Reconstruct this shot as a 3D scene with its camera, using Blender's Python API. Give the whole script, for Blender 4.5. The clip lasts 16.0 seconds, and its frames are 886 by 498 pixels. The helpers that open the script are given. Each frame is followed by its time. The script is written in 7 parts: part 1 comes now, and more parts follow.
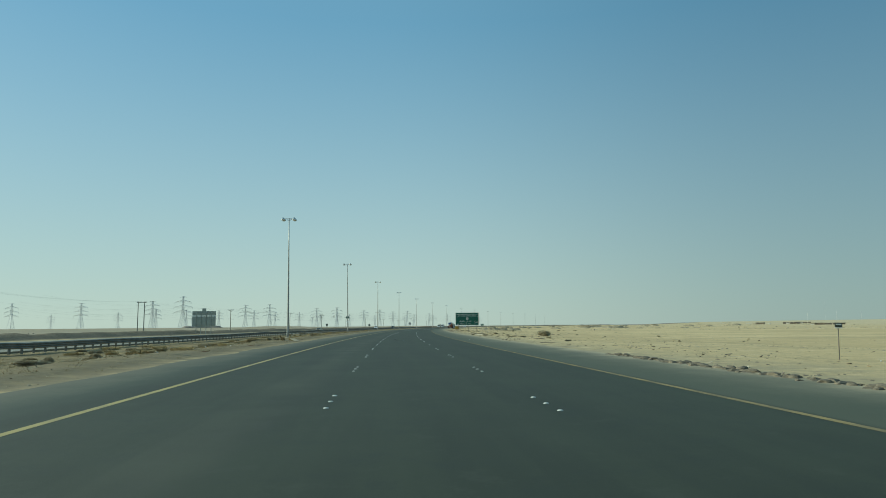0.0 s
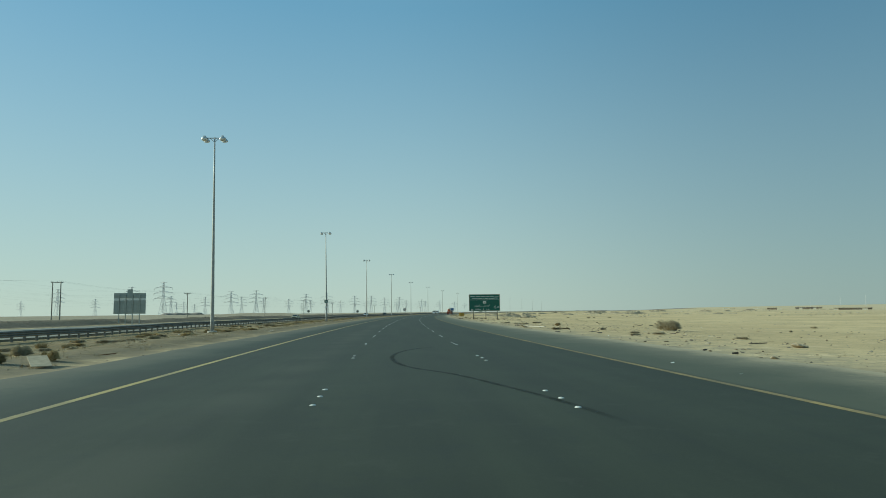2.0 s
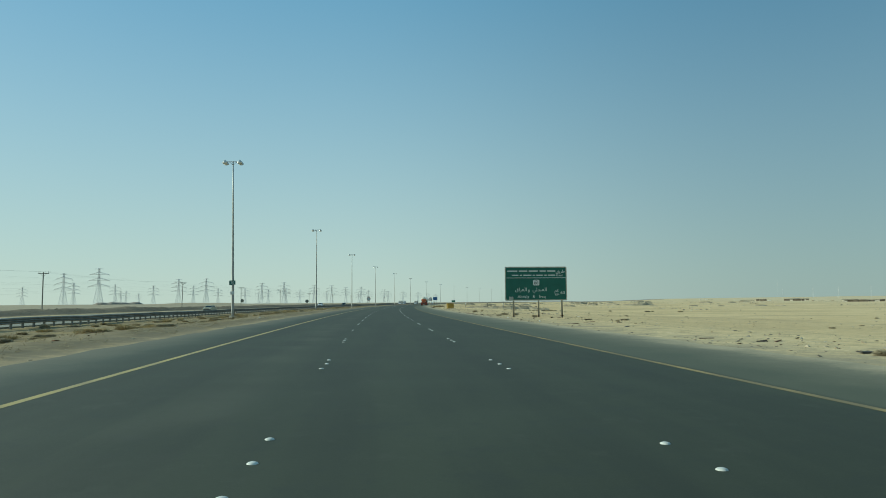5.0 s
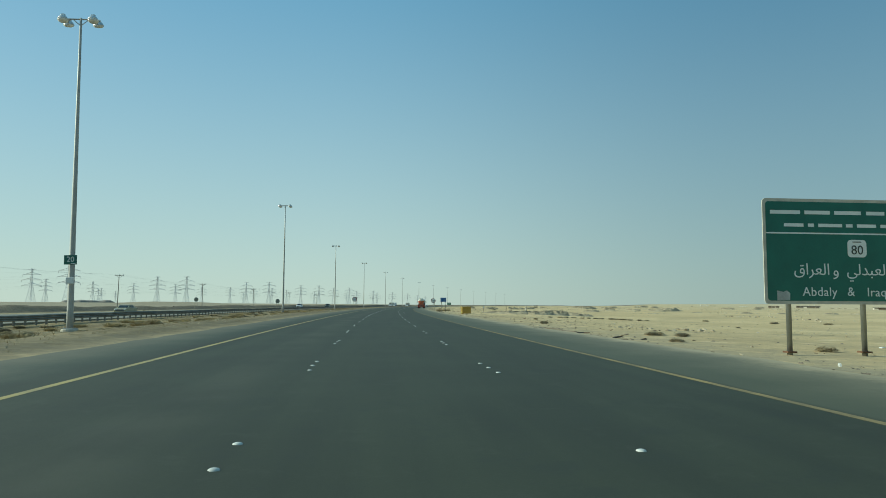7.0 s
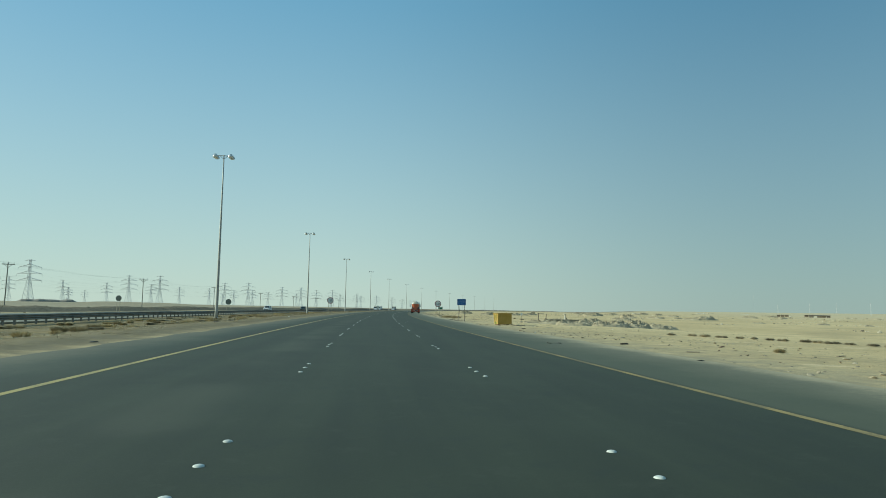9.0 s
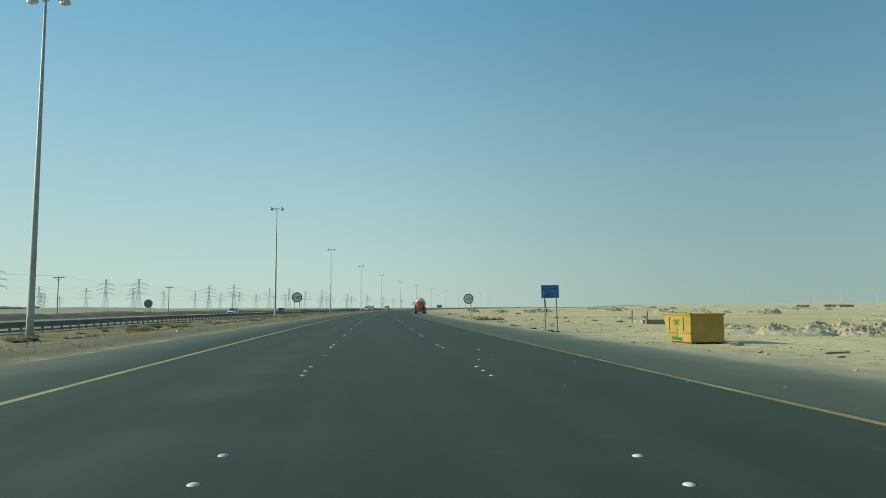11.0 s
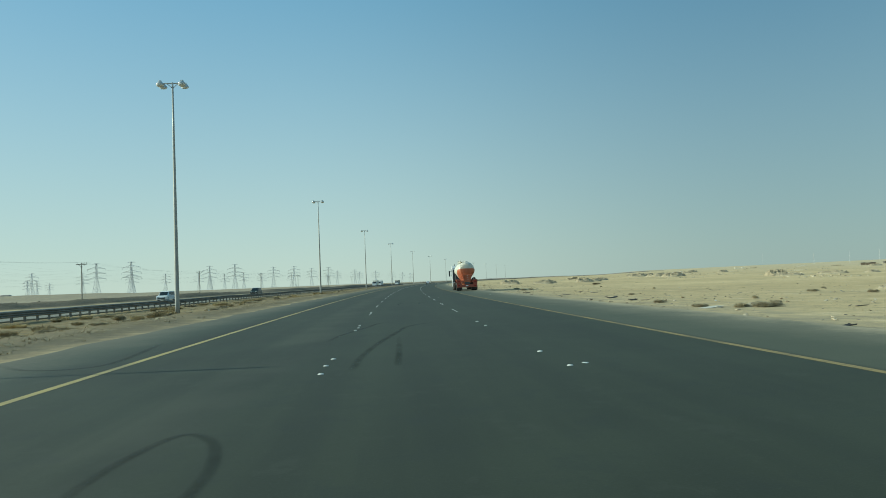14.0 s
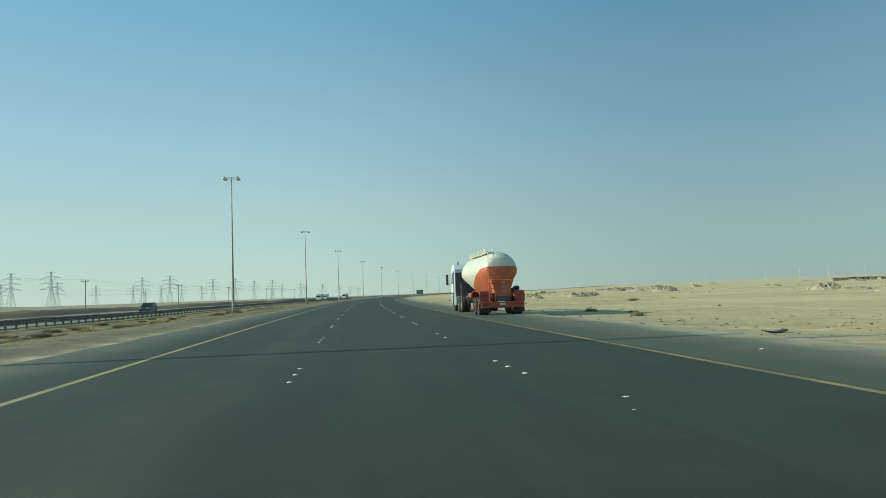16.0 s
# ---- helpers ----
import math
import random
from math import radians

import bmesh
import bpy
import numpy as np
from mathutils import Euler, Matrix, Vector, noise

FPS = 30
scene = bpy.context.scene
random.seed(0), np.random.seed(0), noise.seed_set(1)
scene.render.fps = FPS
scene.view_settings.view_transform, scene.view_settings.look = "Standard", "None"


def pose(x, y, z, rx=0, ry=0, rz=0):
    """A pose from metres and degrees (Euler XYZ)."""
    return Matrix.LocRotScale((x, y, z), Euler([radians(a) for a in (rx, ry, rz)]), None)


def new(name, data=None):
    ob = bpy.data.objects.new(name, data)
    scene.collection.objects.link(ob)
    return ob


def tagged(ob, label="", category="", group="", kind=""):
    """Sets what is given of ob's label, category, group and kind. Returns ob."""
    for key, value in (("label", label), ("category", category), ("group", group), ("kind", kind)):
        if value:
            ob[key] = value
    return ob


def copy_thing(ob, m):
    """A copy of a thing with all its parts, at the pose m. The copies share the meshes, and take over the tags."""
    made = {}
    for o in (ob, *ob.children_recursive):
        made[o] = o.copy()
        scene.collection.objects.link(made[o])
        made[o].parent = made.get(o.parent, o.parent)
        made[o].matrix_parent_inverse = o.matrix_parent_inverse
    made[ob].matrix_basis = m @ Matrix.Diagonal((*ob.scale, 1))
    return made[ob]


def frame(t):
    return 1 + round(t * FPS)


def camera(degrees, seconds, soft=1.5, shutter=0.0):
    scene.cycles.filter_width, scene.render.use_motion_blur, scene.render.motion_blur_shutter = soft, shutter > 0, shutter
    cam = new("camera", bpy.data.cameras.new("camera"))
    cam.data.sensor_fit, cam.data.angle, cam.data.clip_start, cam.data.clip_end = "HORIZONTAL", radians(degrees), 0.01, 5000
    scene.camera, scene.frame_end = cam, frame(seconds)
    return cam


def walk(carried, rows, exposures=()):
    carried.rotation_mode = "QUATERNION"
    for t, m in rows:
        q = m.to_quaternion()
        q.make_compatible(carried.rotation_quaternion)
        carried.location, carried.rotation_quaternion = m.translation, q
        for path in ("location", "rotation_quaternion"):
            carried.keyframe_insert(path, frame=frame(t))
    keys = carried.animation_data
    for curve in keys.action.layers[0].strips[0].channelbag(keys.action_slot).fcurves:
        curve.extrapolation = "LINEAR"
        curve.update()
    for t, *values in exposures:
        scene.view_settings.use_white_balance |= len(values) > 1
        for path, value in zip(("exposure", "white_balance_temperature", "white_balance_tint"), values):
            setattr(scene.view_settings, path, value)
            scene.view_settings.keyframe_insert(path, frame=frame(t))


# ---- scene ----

# ---------------------------------------------------------------- camera
cam = camera(66.3, 16.0, soft=0.9)
ROWS = [
    (0, -0.95, -0.00, 1.32, -4.34, 6.46, 0.44),
    (0.5, -1.05, 12.06, 1.32, -4.25, 6.53, 0.96),
    (1, -1.08, 24.21, 1.32, -4.41, 6.93, -1.21),
    (1.5, -0.97, 35.44, 1.32, -4.02, 5.98, -0.12),
    (2, -0.86, 47.20, 1.32, -5.04, 5.31, 0.59),
    (2.5, -0.74, 58.99, 1.32, -5.37, 5.10, 1.33),
    (3, -0.63, 70.79, 1.32, -5.11, 5.27, 0.34),
    (3.5, -0.43, 81.77, 1.32, -6.91, 5.63, 0.26),
    (4, -0.21, 93.46, 1.32, -7.66, 5.35, 0.98),
    (4.5, 0.14, 105.17, 1.32, -7.99, 4.44, 0.59),
    (5.1, 0.69, 118.97, 1.32, -8.28, 4.50, 0.35),
    (5.75, 1.36, 133.91, 1.32, -8.59, 4.57, 0.10),
    (6.4, 2.11, 148.85, 1.32, -8.90, 4.64, -0.16),
    (7, 2.86, 162.65, 1.32, -9.19, 4.70, -0.39),
    (7.5, 3.48, 173.69, 1.32, -10.08, 4.83, 0.15),
    (8, 4.17, 185.26, 1.32, -10.16, 4.60, -0.17),
    (8.5, 4.96, 196.77, 1.32, -10.36, 5.11, -1.41),
    (9.1, 5.91, 210.67, 1.32, -10.59, 5.07, -1.02),
    (9.75, 7.01, 225.72, 1.32, -10.83, 5.02, -0.60),
    (10.4, 8.21, 240.78, 1.32, -11.07, 4.97, -0.17),
    (11, 9.38, 254.68, 1.32, -11.29, 4.93, 0.21),
    (11.5, 10.39, 265.77, 1.32, -11.56, 4.51, 0.88),
    (12, 11.39, 277.23, 1.32, -12.73, 6.59, 1.80),
    (12.5, 12.50, 288.49, 1.32, -12.97, 6.42, 1.45),
    (13, 13.58, 299.81, 1.32, -12.31, 2.11, 2.02),
    (13.5, 14.69, 311.00, 1.32, -9.73, 2.03, 0.93),
    (14, 15.86, 322.27, 1.32, -10.57, 2.67, 2.29),
    (14.5, 17.14, 333.63, 1.32, -10.94, 3.61, 1.45),
    (15, 18.42, 345.00, 1.32, -12.65, 3.87, 1.42),
    (15.5, 19.66, 356.21, 1.32, -13.46, 4.22, 1.26),
    (16, 21.03, 367.50, 1.32, -14.95, 3.70, 1.97),
]
walk(cam, [(t, pose(x, y, z, 90 + pitch, roll, yaw)) for t, x, y, z, yaw, pitch, roll in ROWS],
     exposures=[(0.0, -0.03, 5950, -15), (2.0, -0.04, 5950, -15), (4.5, 0.02, 5950, -15), (7.5, 0.08, 5950, -15), (13.5, 0.09, 5950, -15), (16.0, 0.11, 5950, -15)])

# ---------------------------------------------------------------- world and sun
SUN_EL, SUN_AZ = radians(23), radians(-81.2)      # azimuth clockwise from +Y
world = bpy.data.worlds.new("sky")
scene.world = world
world.use_nodes = True
wn = world.node_tree.nodes
sky = wn.new("ShaderNodeTexSky")
sky.sky_type, sky.sun_disc = "NISHITA", False
sky.sun_elevation, sky.sun_rotation = SUN_EL, SUN_AZ
sky.altitude, sky.air_density, sky.dust_density, sky.ozone_density = 0, 0.9, 0.55, 1.8
wn["Background"].inputs["Strength"].default_value = 0.136
# dusty haze low over the desert, the same all round the horizon
way = wn.new("ShaderNodeSeparateXYZ")
world.node_tree.links.new(wn.new("ShaderNodeTexCoord").outputs["Generated"], way.inputs[0])
low = wn.new("ShaderNodeMapRange")
low.interpolation_type = "SMOOTHSTEP"
for socket, value in (("From Min", -0.02), ("From Max", 0.45), ("To Min", 0.92), ("To Max", 0.6)):
    low.inputs[socket].default_value = value
world.node_tree.links.new(way.outputs["Z"], low.inputs["Value"])
haze = wn.new("ShaderNodeMix")
haze.data_type = "RGBA"
dusty = wn.new("ShaderNodeMix")                 # pale dust at the horizon, clearer cyan air above it
dusty.data_type = "RGBA"
dusty.inputs["A"].default_value, dusty.inputs["B"].default_value = (4.08, 4.22, 4.03, 1), (1.57, 2.88, 4.27, 1)
higher = wn.new("ShaderNodeMapRange")
higher.inputs["From Max"].default_value = 0.42
world.node_tree.links.new(way.outputs["Z"], higher.inputs["Value"])
world.node_tree.links.new(higher.outputs["Result"], dusty.inputs["Factor"])
world.node_tree.links.new(dusty.outputs["Result"], haze.inputs["B"])
world.node_tree.links.new(low.outputs["Result"], haze.inputs["Factor"])
world.node_tree.links.new(sky.outputs["Color"], haze.inputs["A"])
# the dusty air scatters more light on the sun's side of the sky
toward = wn.new("ShaderNodeVectorMath")
toward.operation = "DOT_PRODUCT"
toward.inputs[1].default_value = (math.sin(SUN_AZ), math.cos(SUN_AZ), 0.0)
world.node_tree.links.new(way.inputs[0].links[0].from_socket, toward.inputs[0])
glow = wn.new("ShaderNodeMapRange")
glow.interpolation_type = "SMOOTHSTEP"
for socket, value in (("From Min", -0.55), ("From Max", 0.2), ("To Min", 0.0), ("To Max", 1.0)):
    glow.inputs[socket].default_value = value
world.node_tree.links.new(toward.outputs["Value"], glow.inputs["Value"])
tone = wn.new("ShaderNodeMix")                  # clearer and bluer away from the sun
tone.data_type = "RGBA"
tone.inputs["A"].default_value, tone.inputs["B"].default_value = (0.645, 0.69, 0.71, 1), (1.04, 1.04, 1.02, 1)
world.node_tree.links.new(glow.outputs["Result"], tone.inputs["Factor"])
scatter = wn.new("ShaderNodeVectorMath")
scatter.operation = "MULTIPLY"
world.node_tree.links.new(haze.outputs["Result"], scatter.inputs[0])
world.node_tree.links.new(tone.outputs["Result"], scatter.inputs[1])
world.node_tree.links.new(scatter.outputs[0], wn["Background"].inputs["Color"])

sun_data = bpy.data.lights.new("sun", "SUN")
sun_data.energy, sun_data.angle, sun_data.color = 4.5, radians(0.5), (1.0, 0.9, 0.76)
sun = new("sun", sun_data)
to_sun = Vector((math.sin(SUN_AZ) * math.cos(SUN_EL), math.cos(SUN_AZ) * math.cos(SUN_EL), math.sin(SUN_EL)))
sun.matrix_world = Matrix.Translation((0, 0, 60)) @ to_sun.to_track_quat("Z", "Y").to_matrix().to_4x4()

# ---------------------------------------------------------------- materials


def material(name, color, rough=0.6, metal=0.0, spread=0.12, scale=8.0, fine=60.0, bump=0.0, tint=None, random_tint=0.0,
             spec=0.5):
    """A surface with mottling at two scales; tint is the colour of the worn or dusty spots."""
    m = bpy.data.materials.new(name)
    m.use_nodes = True
    nt = m.node_tree
    b = nt.nodes["Principled BSDF"]
    b.inputs["Roughness"].default_value, b.inputs["Metallic"].default_value = rough, metal
    b.inputs["Specular IOR Level"].default_value = spec
    co = nt.nodes.new("ShaderNodeTexCoord")
    big, small = nt.nodes.new("ShaderNodeTexNoise"), nt.nodes.new("ShaderNodeTexNoise")
    for n, s in ((big, scale), (small, fine)):
        n.inputs["Scale"].default_value, n.inputs["Detail"].default_value = s, 4
        nt.links.new(co.outputs["Object"], n.inputs["Vector"])
    add = nt.nodes.new("ShaderNodeMath")
    add.operation = "MULTIPLY_ADD"
    nt.links.new(small.outputs["Fac"], add.inputs[0])
    add.inputs[1].default_value = 0.5
    nt.links.new(big.outputs["Fac"], add.inputs[2])
    ramp = nt.nodes.new("ShaderNodeValToRGB")
    ramp.color_ramp.elements[0].position, ramp.color_ramp.elements[1].position = 0.5, 1.0
    lo = [max(0.0, c * (1 - spread)) for c in color]
    hi = tint or [min(1.0, c * (1 + spread)) for c in color]
    ramp.color_ramp.elements[0].color, ramp.color_ramp.elements[1].color = (*lo, 1), (*hi, 1)
    nt.links.new(add.outputs[0], ramp.inputs["Fac"])
    out = ramp.outputs["Color"]
    if random_tint:
        info, hsv, mr = nt.nodes.new("ShaderNodeObjectInfo"), nt.nodes.new("ShaderNodeHueSaturation"), nt.nodes.new("ShaderNodeMapRange")
        mr.inputs["To Min"].default_value, mr.inputs["To Max"].default_value = 1 - random_tint, 1 + random_tint
        nt.links.new(info.outputs["Random"], mr.inputs["Value"])
        nt.links.new(mr.outputs["Result"], hsv.inputs["Value"])
        nt.links.new(out, hsv.inputs["Color"])
        out = hsv.outputs["Color"]
    nt.links.new(out, b.inputs["Base Color"])
    if bump:
        bp = nt.nodes.new("ShaderNodeBump")
        bp.inputs["Strength"].default_value, bp.inputs["Distance"].default_value = bump, 0.02
        nt.links.new(small.outputs["Fac"], bp.inputs["Height"])
        nt.links.new(bp.outputs["Normal"], b.inputs["Normal"])
    return m


def noise_node(nt, vec, scale, detail=5, rough=0.6):
    n = nt.nodes.new("ShaderNodeTexNoise")
    n.inputs["Scale"].default_value, n.inputs["Detail"].default_value, n.inputs["Roughness"].default_value = scale, detail, rough
    nt.links.new(vec, n.inputs["Vector"])
    return n.outputs["Fac"]


def math_node(nt, op, a, b=None, c=None, clamp=False):
    n = nt.nodes.new("ShaderNodeMath")
    n.operation, n.use_clamp = op, clamp
    for i, v in enumerate((a, b, c)):
        if v is None:
            continue
        if isinstance(v, (int, float)):
            n.inputs[i].default_value = v
        else:
            nt.links.new(v, n.inputs[i])
    return n.outputs[0]


def mix_node(nt, fac, a, b):
    n = nt.nodes.new("ShaderNodeMix")
    n.data_type = "RGBA"
    for socket, v in ((n.inputs["Factor"], fac), (n.inputs["A"], a), (n.inputs["B"], b)):
        if isinstance(v, tuple):
            socket.default_value = (*v, 1)
        elif isinstance(v, float):
            socket.default_value = v
        else:
            nt.links.new(v, socket)
    return n.outputs["Result"]


def map_node(nt, v, a, b, c=0.0, d=1.0):
    n = nt.nodes.new("ShaderNodeMapRange")
    n.interpolation_type = "SMOOTHSTEP"
    for i, val in ((1, a), (2, b), (3, c), (4, d)):
        n.inputs[i].default_value = val
    nt.links.new(v, n.inputs[0])
    return n.outputs[0]


def sand_material():
    m = bpy.data.materials.new("desert_sand")
    m.use_nodes = True
    nt = m.node_tree
    b = nt.nodes["Principled BSDF"]
    b.inputs["Roughness"].default_value, b.inputs["Specular IOR Level"].default_value = 0.95, 0.1
    pos = nt.nodes.new("ShaderNodeNewGeometry").outputs["Position"]
    wide, mid = noise_node(nt, pos, 0.02, 4), noise_node(nt, pos, 0.16, 5)
    grit, speck = noise_node(nt, pos, 2.3, 6, 0.7), noise_node(nt, pos, 9.0, 3, 0.7)
    patch = noise_node(nt, pos, 0.55, 6, 0.7)
    col = mix_node(nt, map_node(nt, wide, 0.38, 0.64), (0.578, 0.436, 0.234), (0.696, 0.536, 0.294))
    col = mix_node(nt, map_node(nt, mid, 0.46, 0.7, 0.0, 0.6), col, (0.472, 0.352, 0.191))
    col = mix_node(nt, map_node(nt, patch, 0.55, 0.68, 0.0, 0.6), col, (0.426, 0.326, 0.191))
    col = mix_node(nt, map_node(nt, patch, 0.34, 0.44, 0.55, 0.0), col, (0.763, 0.619, 0.392))
    col = mix_node(nt, map_node(nt, grit, 0.56, 0.75, 0.0, 0.6), col, (0.371, 0.278, 0.156))
    fleck = noise_node(nt, pos, 1.3, 8, 0.85)
    col = mix_node(nt, map_node(nt, fleck, 0.58, 0.64, 0.0, 0.55), col, (0.303, 0.226, 0.131))
    col = mix_node(nt, map_node(nt, speck, 0.62, 0.70, 0.0, 0.4), col, (0.741, 0.609, 0.413))
    scrub = noise_node(nt, pos, 0.045, 7, 0.72)
    col = mix_node(nt, map_node(nt, scrub, 0.5, 0.62, 0.0, 0.55), col, (0.404, 0.310, 0.181))
    # distance haze put into the sand's colour: paler and greyer far to the right
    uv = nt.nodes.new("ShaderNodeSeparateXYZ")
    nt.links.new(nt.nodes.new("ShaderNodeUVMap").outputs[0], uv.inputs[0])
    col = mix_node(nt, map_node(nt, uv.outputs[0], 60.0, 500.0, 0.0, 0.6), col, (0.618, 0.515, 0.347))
    # the verge between the carriageways carries more dry grass and dust
    left = math_node(nt, "MULTIPLY", map_node(nt, uv.outputs[0], -11.0, -9.0, 1.0, 0.0), map_node(nt, uv.outputs[0], -34.0, -28.0))
    grass = math_node(nt, "MULTIPLY", left, map_node(nt, mid, 0.35, 0.6, 0.7, 1.0))
    turf = mix_node(nt, map_node(nt, grit, 0.35, 0.65), (0.25, 0.20, 0.115), (0.16, 0.122, 0.066))
    turf = mix_node(nt, map_node(nt, patch, 0.5, 0.62, 0.0, 0.75), turf, (0.29, 0.205, 0.085))
    turf = mix_node(nt, map_node(nt, fleck, 0.52, 0.62, 0.0, 0.7), turf, (0.085, 0.066, 0.04))
    turf = mix_node(nt, map_node(nt, patch, 0.3, 0.42, 0.6, 0.0), turf, (0.37, 0.305, 0.185))
    col = mix_node(nt, grass, col, turf)
    # dark stony spoil bank beyond the opposite carriageway, trodden gravel before it
    bank = math_node(nt, "MULTIPLY", map_node(nt, uv.outputs[0], -58.0, -56.5, 1.0, 0.0), map_node(nt, uv.outputs[0], -76.0, -70.0))
    col = mix_node(nt, math_node(nt, "MULTIPLY", bank, 0.92), col, mix_node(nt, map_node(nt, grit, 0.35, 0.65), (0.18, 0.155, 0.115), (0.10, 0.088, 0.068)))
    # stonier, greyer desert on that side
    stony = map_node(nt, uv.outputs[0], -82.0, -70.0, 1.0, 0.0)
    col = mix_node(nt, math_node(nt, "MULTIPLY", stony, map_node(nt, patch, 0.3, 0.6, 0.6, 0.95)), col, (0.33, 0.285, 0.215))
    # grey gravelly strip beside the asphalt
    side = math_node(nt, "ABSOLUTE", uv.outputs[0])
    uneven = math_node(nt, "ADD", side, math_node(nt, "MULTIPLY", math_node(nt, "SUBTRACT", mid, 0.5), 9.0))
    strip = math_node(nt, "MULTIPLY", map_node(nt, uneven, 9.0, 17.0, 0.75, 0.0), map_node(nt, patch, 0.38, 0.58, 0.35, 1.0))
    churned = math_node(nt, "MULTIPLY", map_node(nt, side, 14.0, 40.0, 0.8, 0.25), map_node(nt, fleck, 0.5, 0.57))
    col = mix_node(nt, math_node(nt, "MULTIPLY", churned, 0.6), col, (0.30, 0.24, 0.15))
    col = mix_node(nt, strip, col, mix_node(nt, map_node(nt, uv.outputs[0], -1.0, 1.0), (0.19, 0.165, 0.12), (0.30, 0.268, 0.195)))
    nt.links.new(col, b.inputs["Base Color"])
    bp = nt.nodes.new("ShaderNodeBump")
    bp.inputs["Strength"].default_value, bp.inputs["Distance"].default_value = 0.6, 0.09
    nt.links.new(math_node(nt, "ADD", grit, math_node(nt, "MULTIPLY", speck, 0.4)), bp.inputs["Height"])
    nt.links.new(bp.outputs["Normal"], b.inputs["Normal"])
    return m


def asphalt_material(name="worn_asphalt", dust=0.0):
    m = bpy.data.materials.new(name)
    m.use_nodes = True
    nt = m.node_tree
    b = nt.nodes["Principled BSDF"]
    b.inputs["Roughness"].default_value, b.inputs["Specular IOR Level"].default_value = 0.77, 0.47
    pos = nt.nodes.new("ShaderNodeNewGeometry").outputs["Position"]
    uvn = nt.nodes.new("ShaderNodeUVMap").outputs[0]
    uv = nt.nodes.new("ShaderNodeSeparateXYZ")
    nt.links.new(uvn, uv.inputs[0])
    stretch = nt.nodes.new("ShaderNodeVectorMath")
    stretch.operation = "MULTIPLY"
    stretch.inputs[1].default_value = (1.0, 0.05, 1.0)
    nt.links.new(uvn, stretch.inputs[0])
    streak, blotch = noise_node(nt, stretch.outputs[0], 1.1, 4), noise_node(nt, pos, 0.35, 5)
    grain, chip = noise_node(nt, pos, 38.0, 3, 0.7), noise_node(nt, pos, 5.0, 5, 0.7)
    col = mix_node(nt, map_node(nt, streak, 0.32, 0.7), (0.022, 0.026, 0.0125), (0.033, 0.0385, 0.019))
    col = mix_node(nt, map_node(nt, blotch, 0.45, 0.75, 0.0, 0.6), col, (0.042, 0.049, 0.026))
    col = mix_node(nt, map_node(nt, grain, 0.55, 0.75, 0.0, 0.18), col, (0.12, 0.12, 0.11))
    col = mix_node(nt, map_node(nt, chip, 0.66, 0.74, 0.0, 0.4), col, (0.034, 0.036, 0.034))
    mottle = noise_node(nt, pos, 1.4, 6, 0.75)
    col = mix_node(nt, map_node(nt, mottle, 0.5, 0.66, 0.0, 0.45), col, (0.018, 0.022, 0.015))
    col = mix_node(nt, map_node(nt, mottle, 0.34, 0.46, 0.35, 0.0), col, (0.052, 0.056, 0.036))
    # a dusty band beside the left lane line, and brown dust in the wheel tracks
    lane = math_node(nt, "ABSOLUTE", math_node(nt, "ADD", uv.outputs[0], math_node(nt, "ADD", math_node(nt, "MULTIPLY", streak, 1.2), 2.4)))
    col = mix_node(nt, math_node(nt, "MULTIPLY", map_node(nt, lane, 0.1, 0.9, 0.24, 0.0), map_node(nt, blotch, 0.35, 0.6)), col, (0.105, 0.10, 0.066))
    # paved shoulders, the right one older and dustier, starting at the edge line
    right = map_node(nt, uv.outputs[0], 5.2, 5.5, 0.0, 0.8)
    col = mix_node(nt, right, col, mix_node(nt, blotch, (0.07, 0.077, 0.047), (0.105, 0.107, 0.064)))
    left = map_node(nt, uv.outputs[0], -7.8, -5.7, 0.5, 0.0)
    col = mix_node(nt, left, col, (0.058, 0.071, 0.048))
    # sand blown over the edges, thicker towards the verge
    uneven = math_node(nt, "ADD", math_node(nt, "MULTIPLY", blotch, 2.4), math_node(nt, "ADD", math_node(nt, "MULTIPLY", chip, 1.2), math_node(nt, "MULTIPLY", streak, 0.8)))
    drift = math_node(nt, "ADD", uv.outputs[0], uneven)
    col = mix_node(nt, map_node(nt, drift, 8.2, 11.4, 0.0, 0.5), col, (0.29, 0.25, 0.165))
    col = mix_node(nt, map_node(nt, drift, 10.2, 11.8, 0.0, 0.9), col, (0.44, 0.36, 0.225))
    verge = math_node(nt, "SUBTRACT", uneven, uv.outputs[0])
    col = mix_node(nt, map_node(nt, verge, 8.6, 11.4, 0.0, 0.8), col, (0.155, 0.137, 0.088))
    if dust:
        col = mix_node(nt, map_node(nt, blotch, 0.2, 0.7, dust * 0.6, dust), col, (0.27, 0.25, 0.20))
    nt.links.new(col, b.inputs["Base Color"])
    bp = nt.nodes.new("ShaderNodeBump")
    bp.inputs["Strength"].default_value, bp.inputs["Distance"].default_value = 0.15, 0.01
    nt.links.new(grain, bp.inputs["Height"])
    nt.links.new(bp.outputs["Normal"], b.inputs["Normal"])
    return m


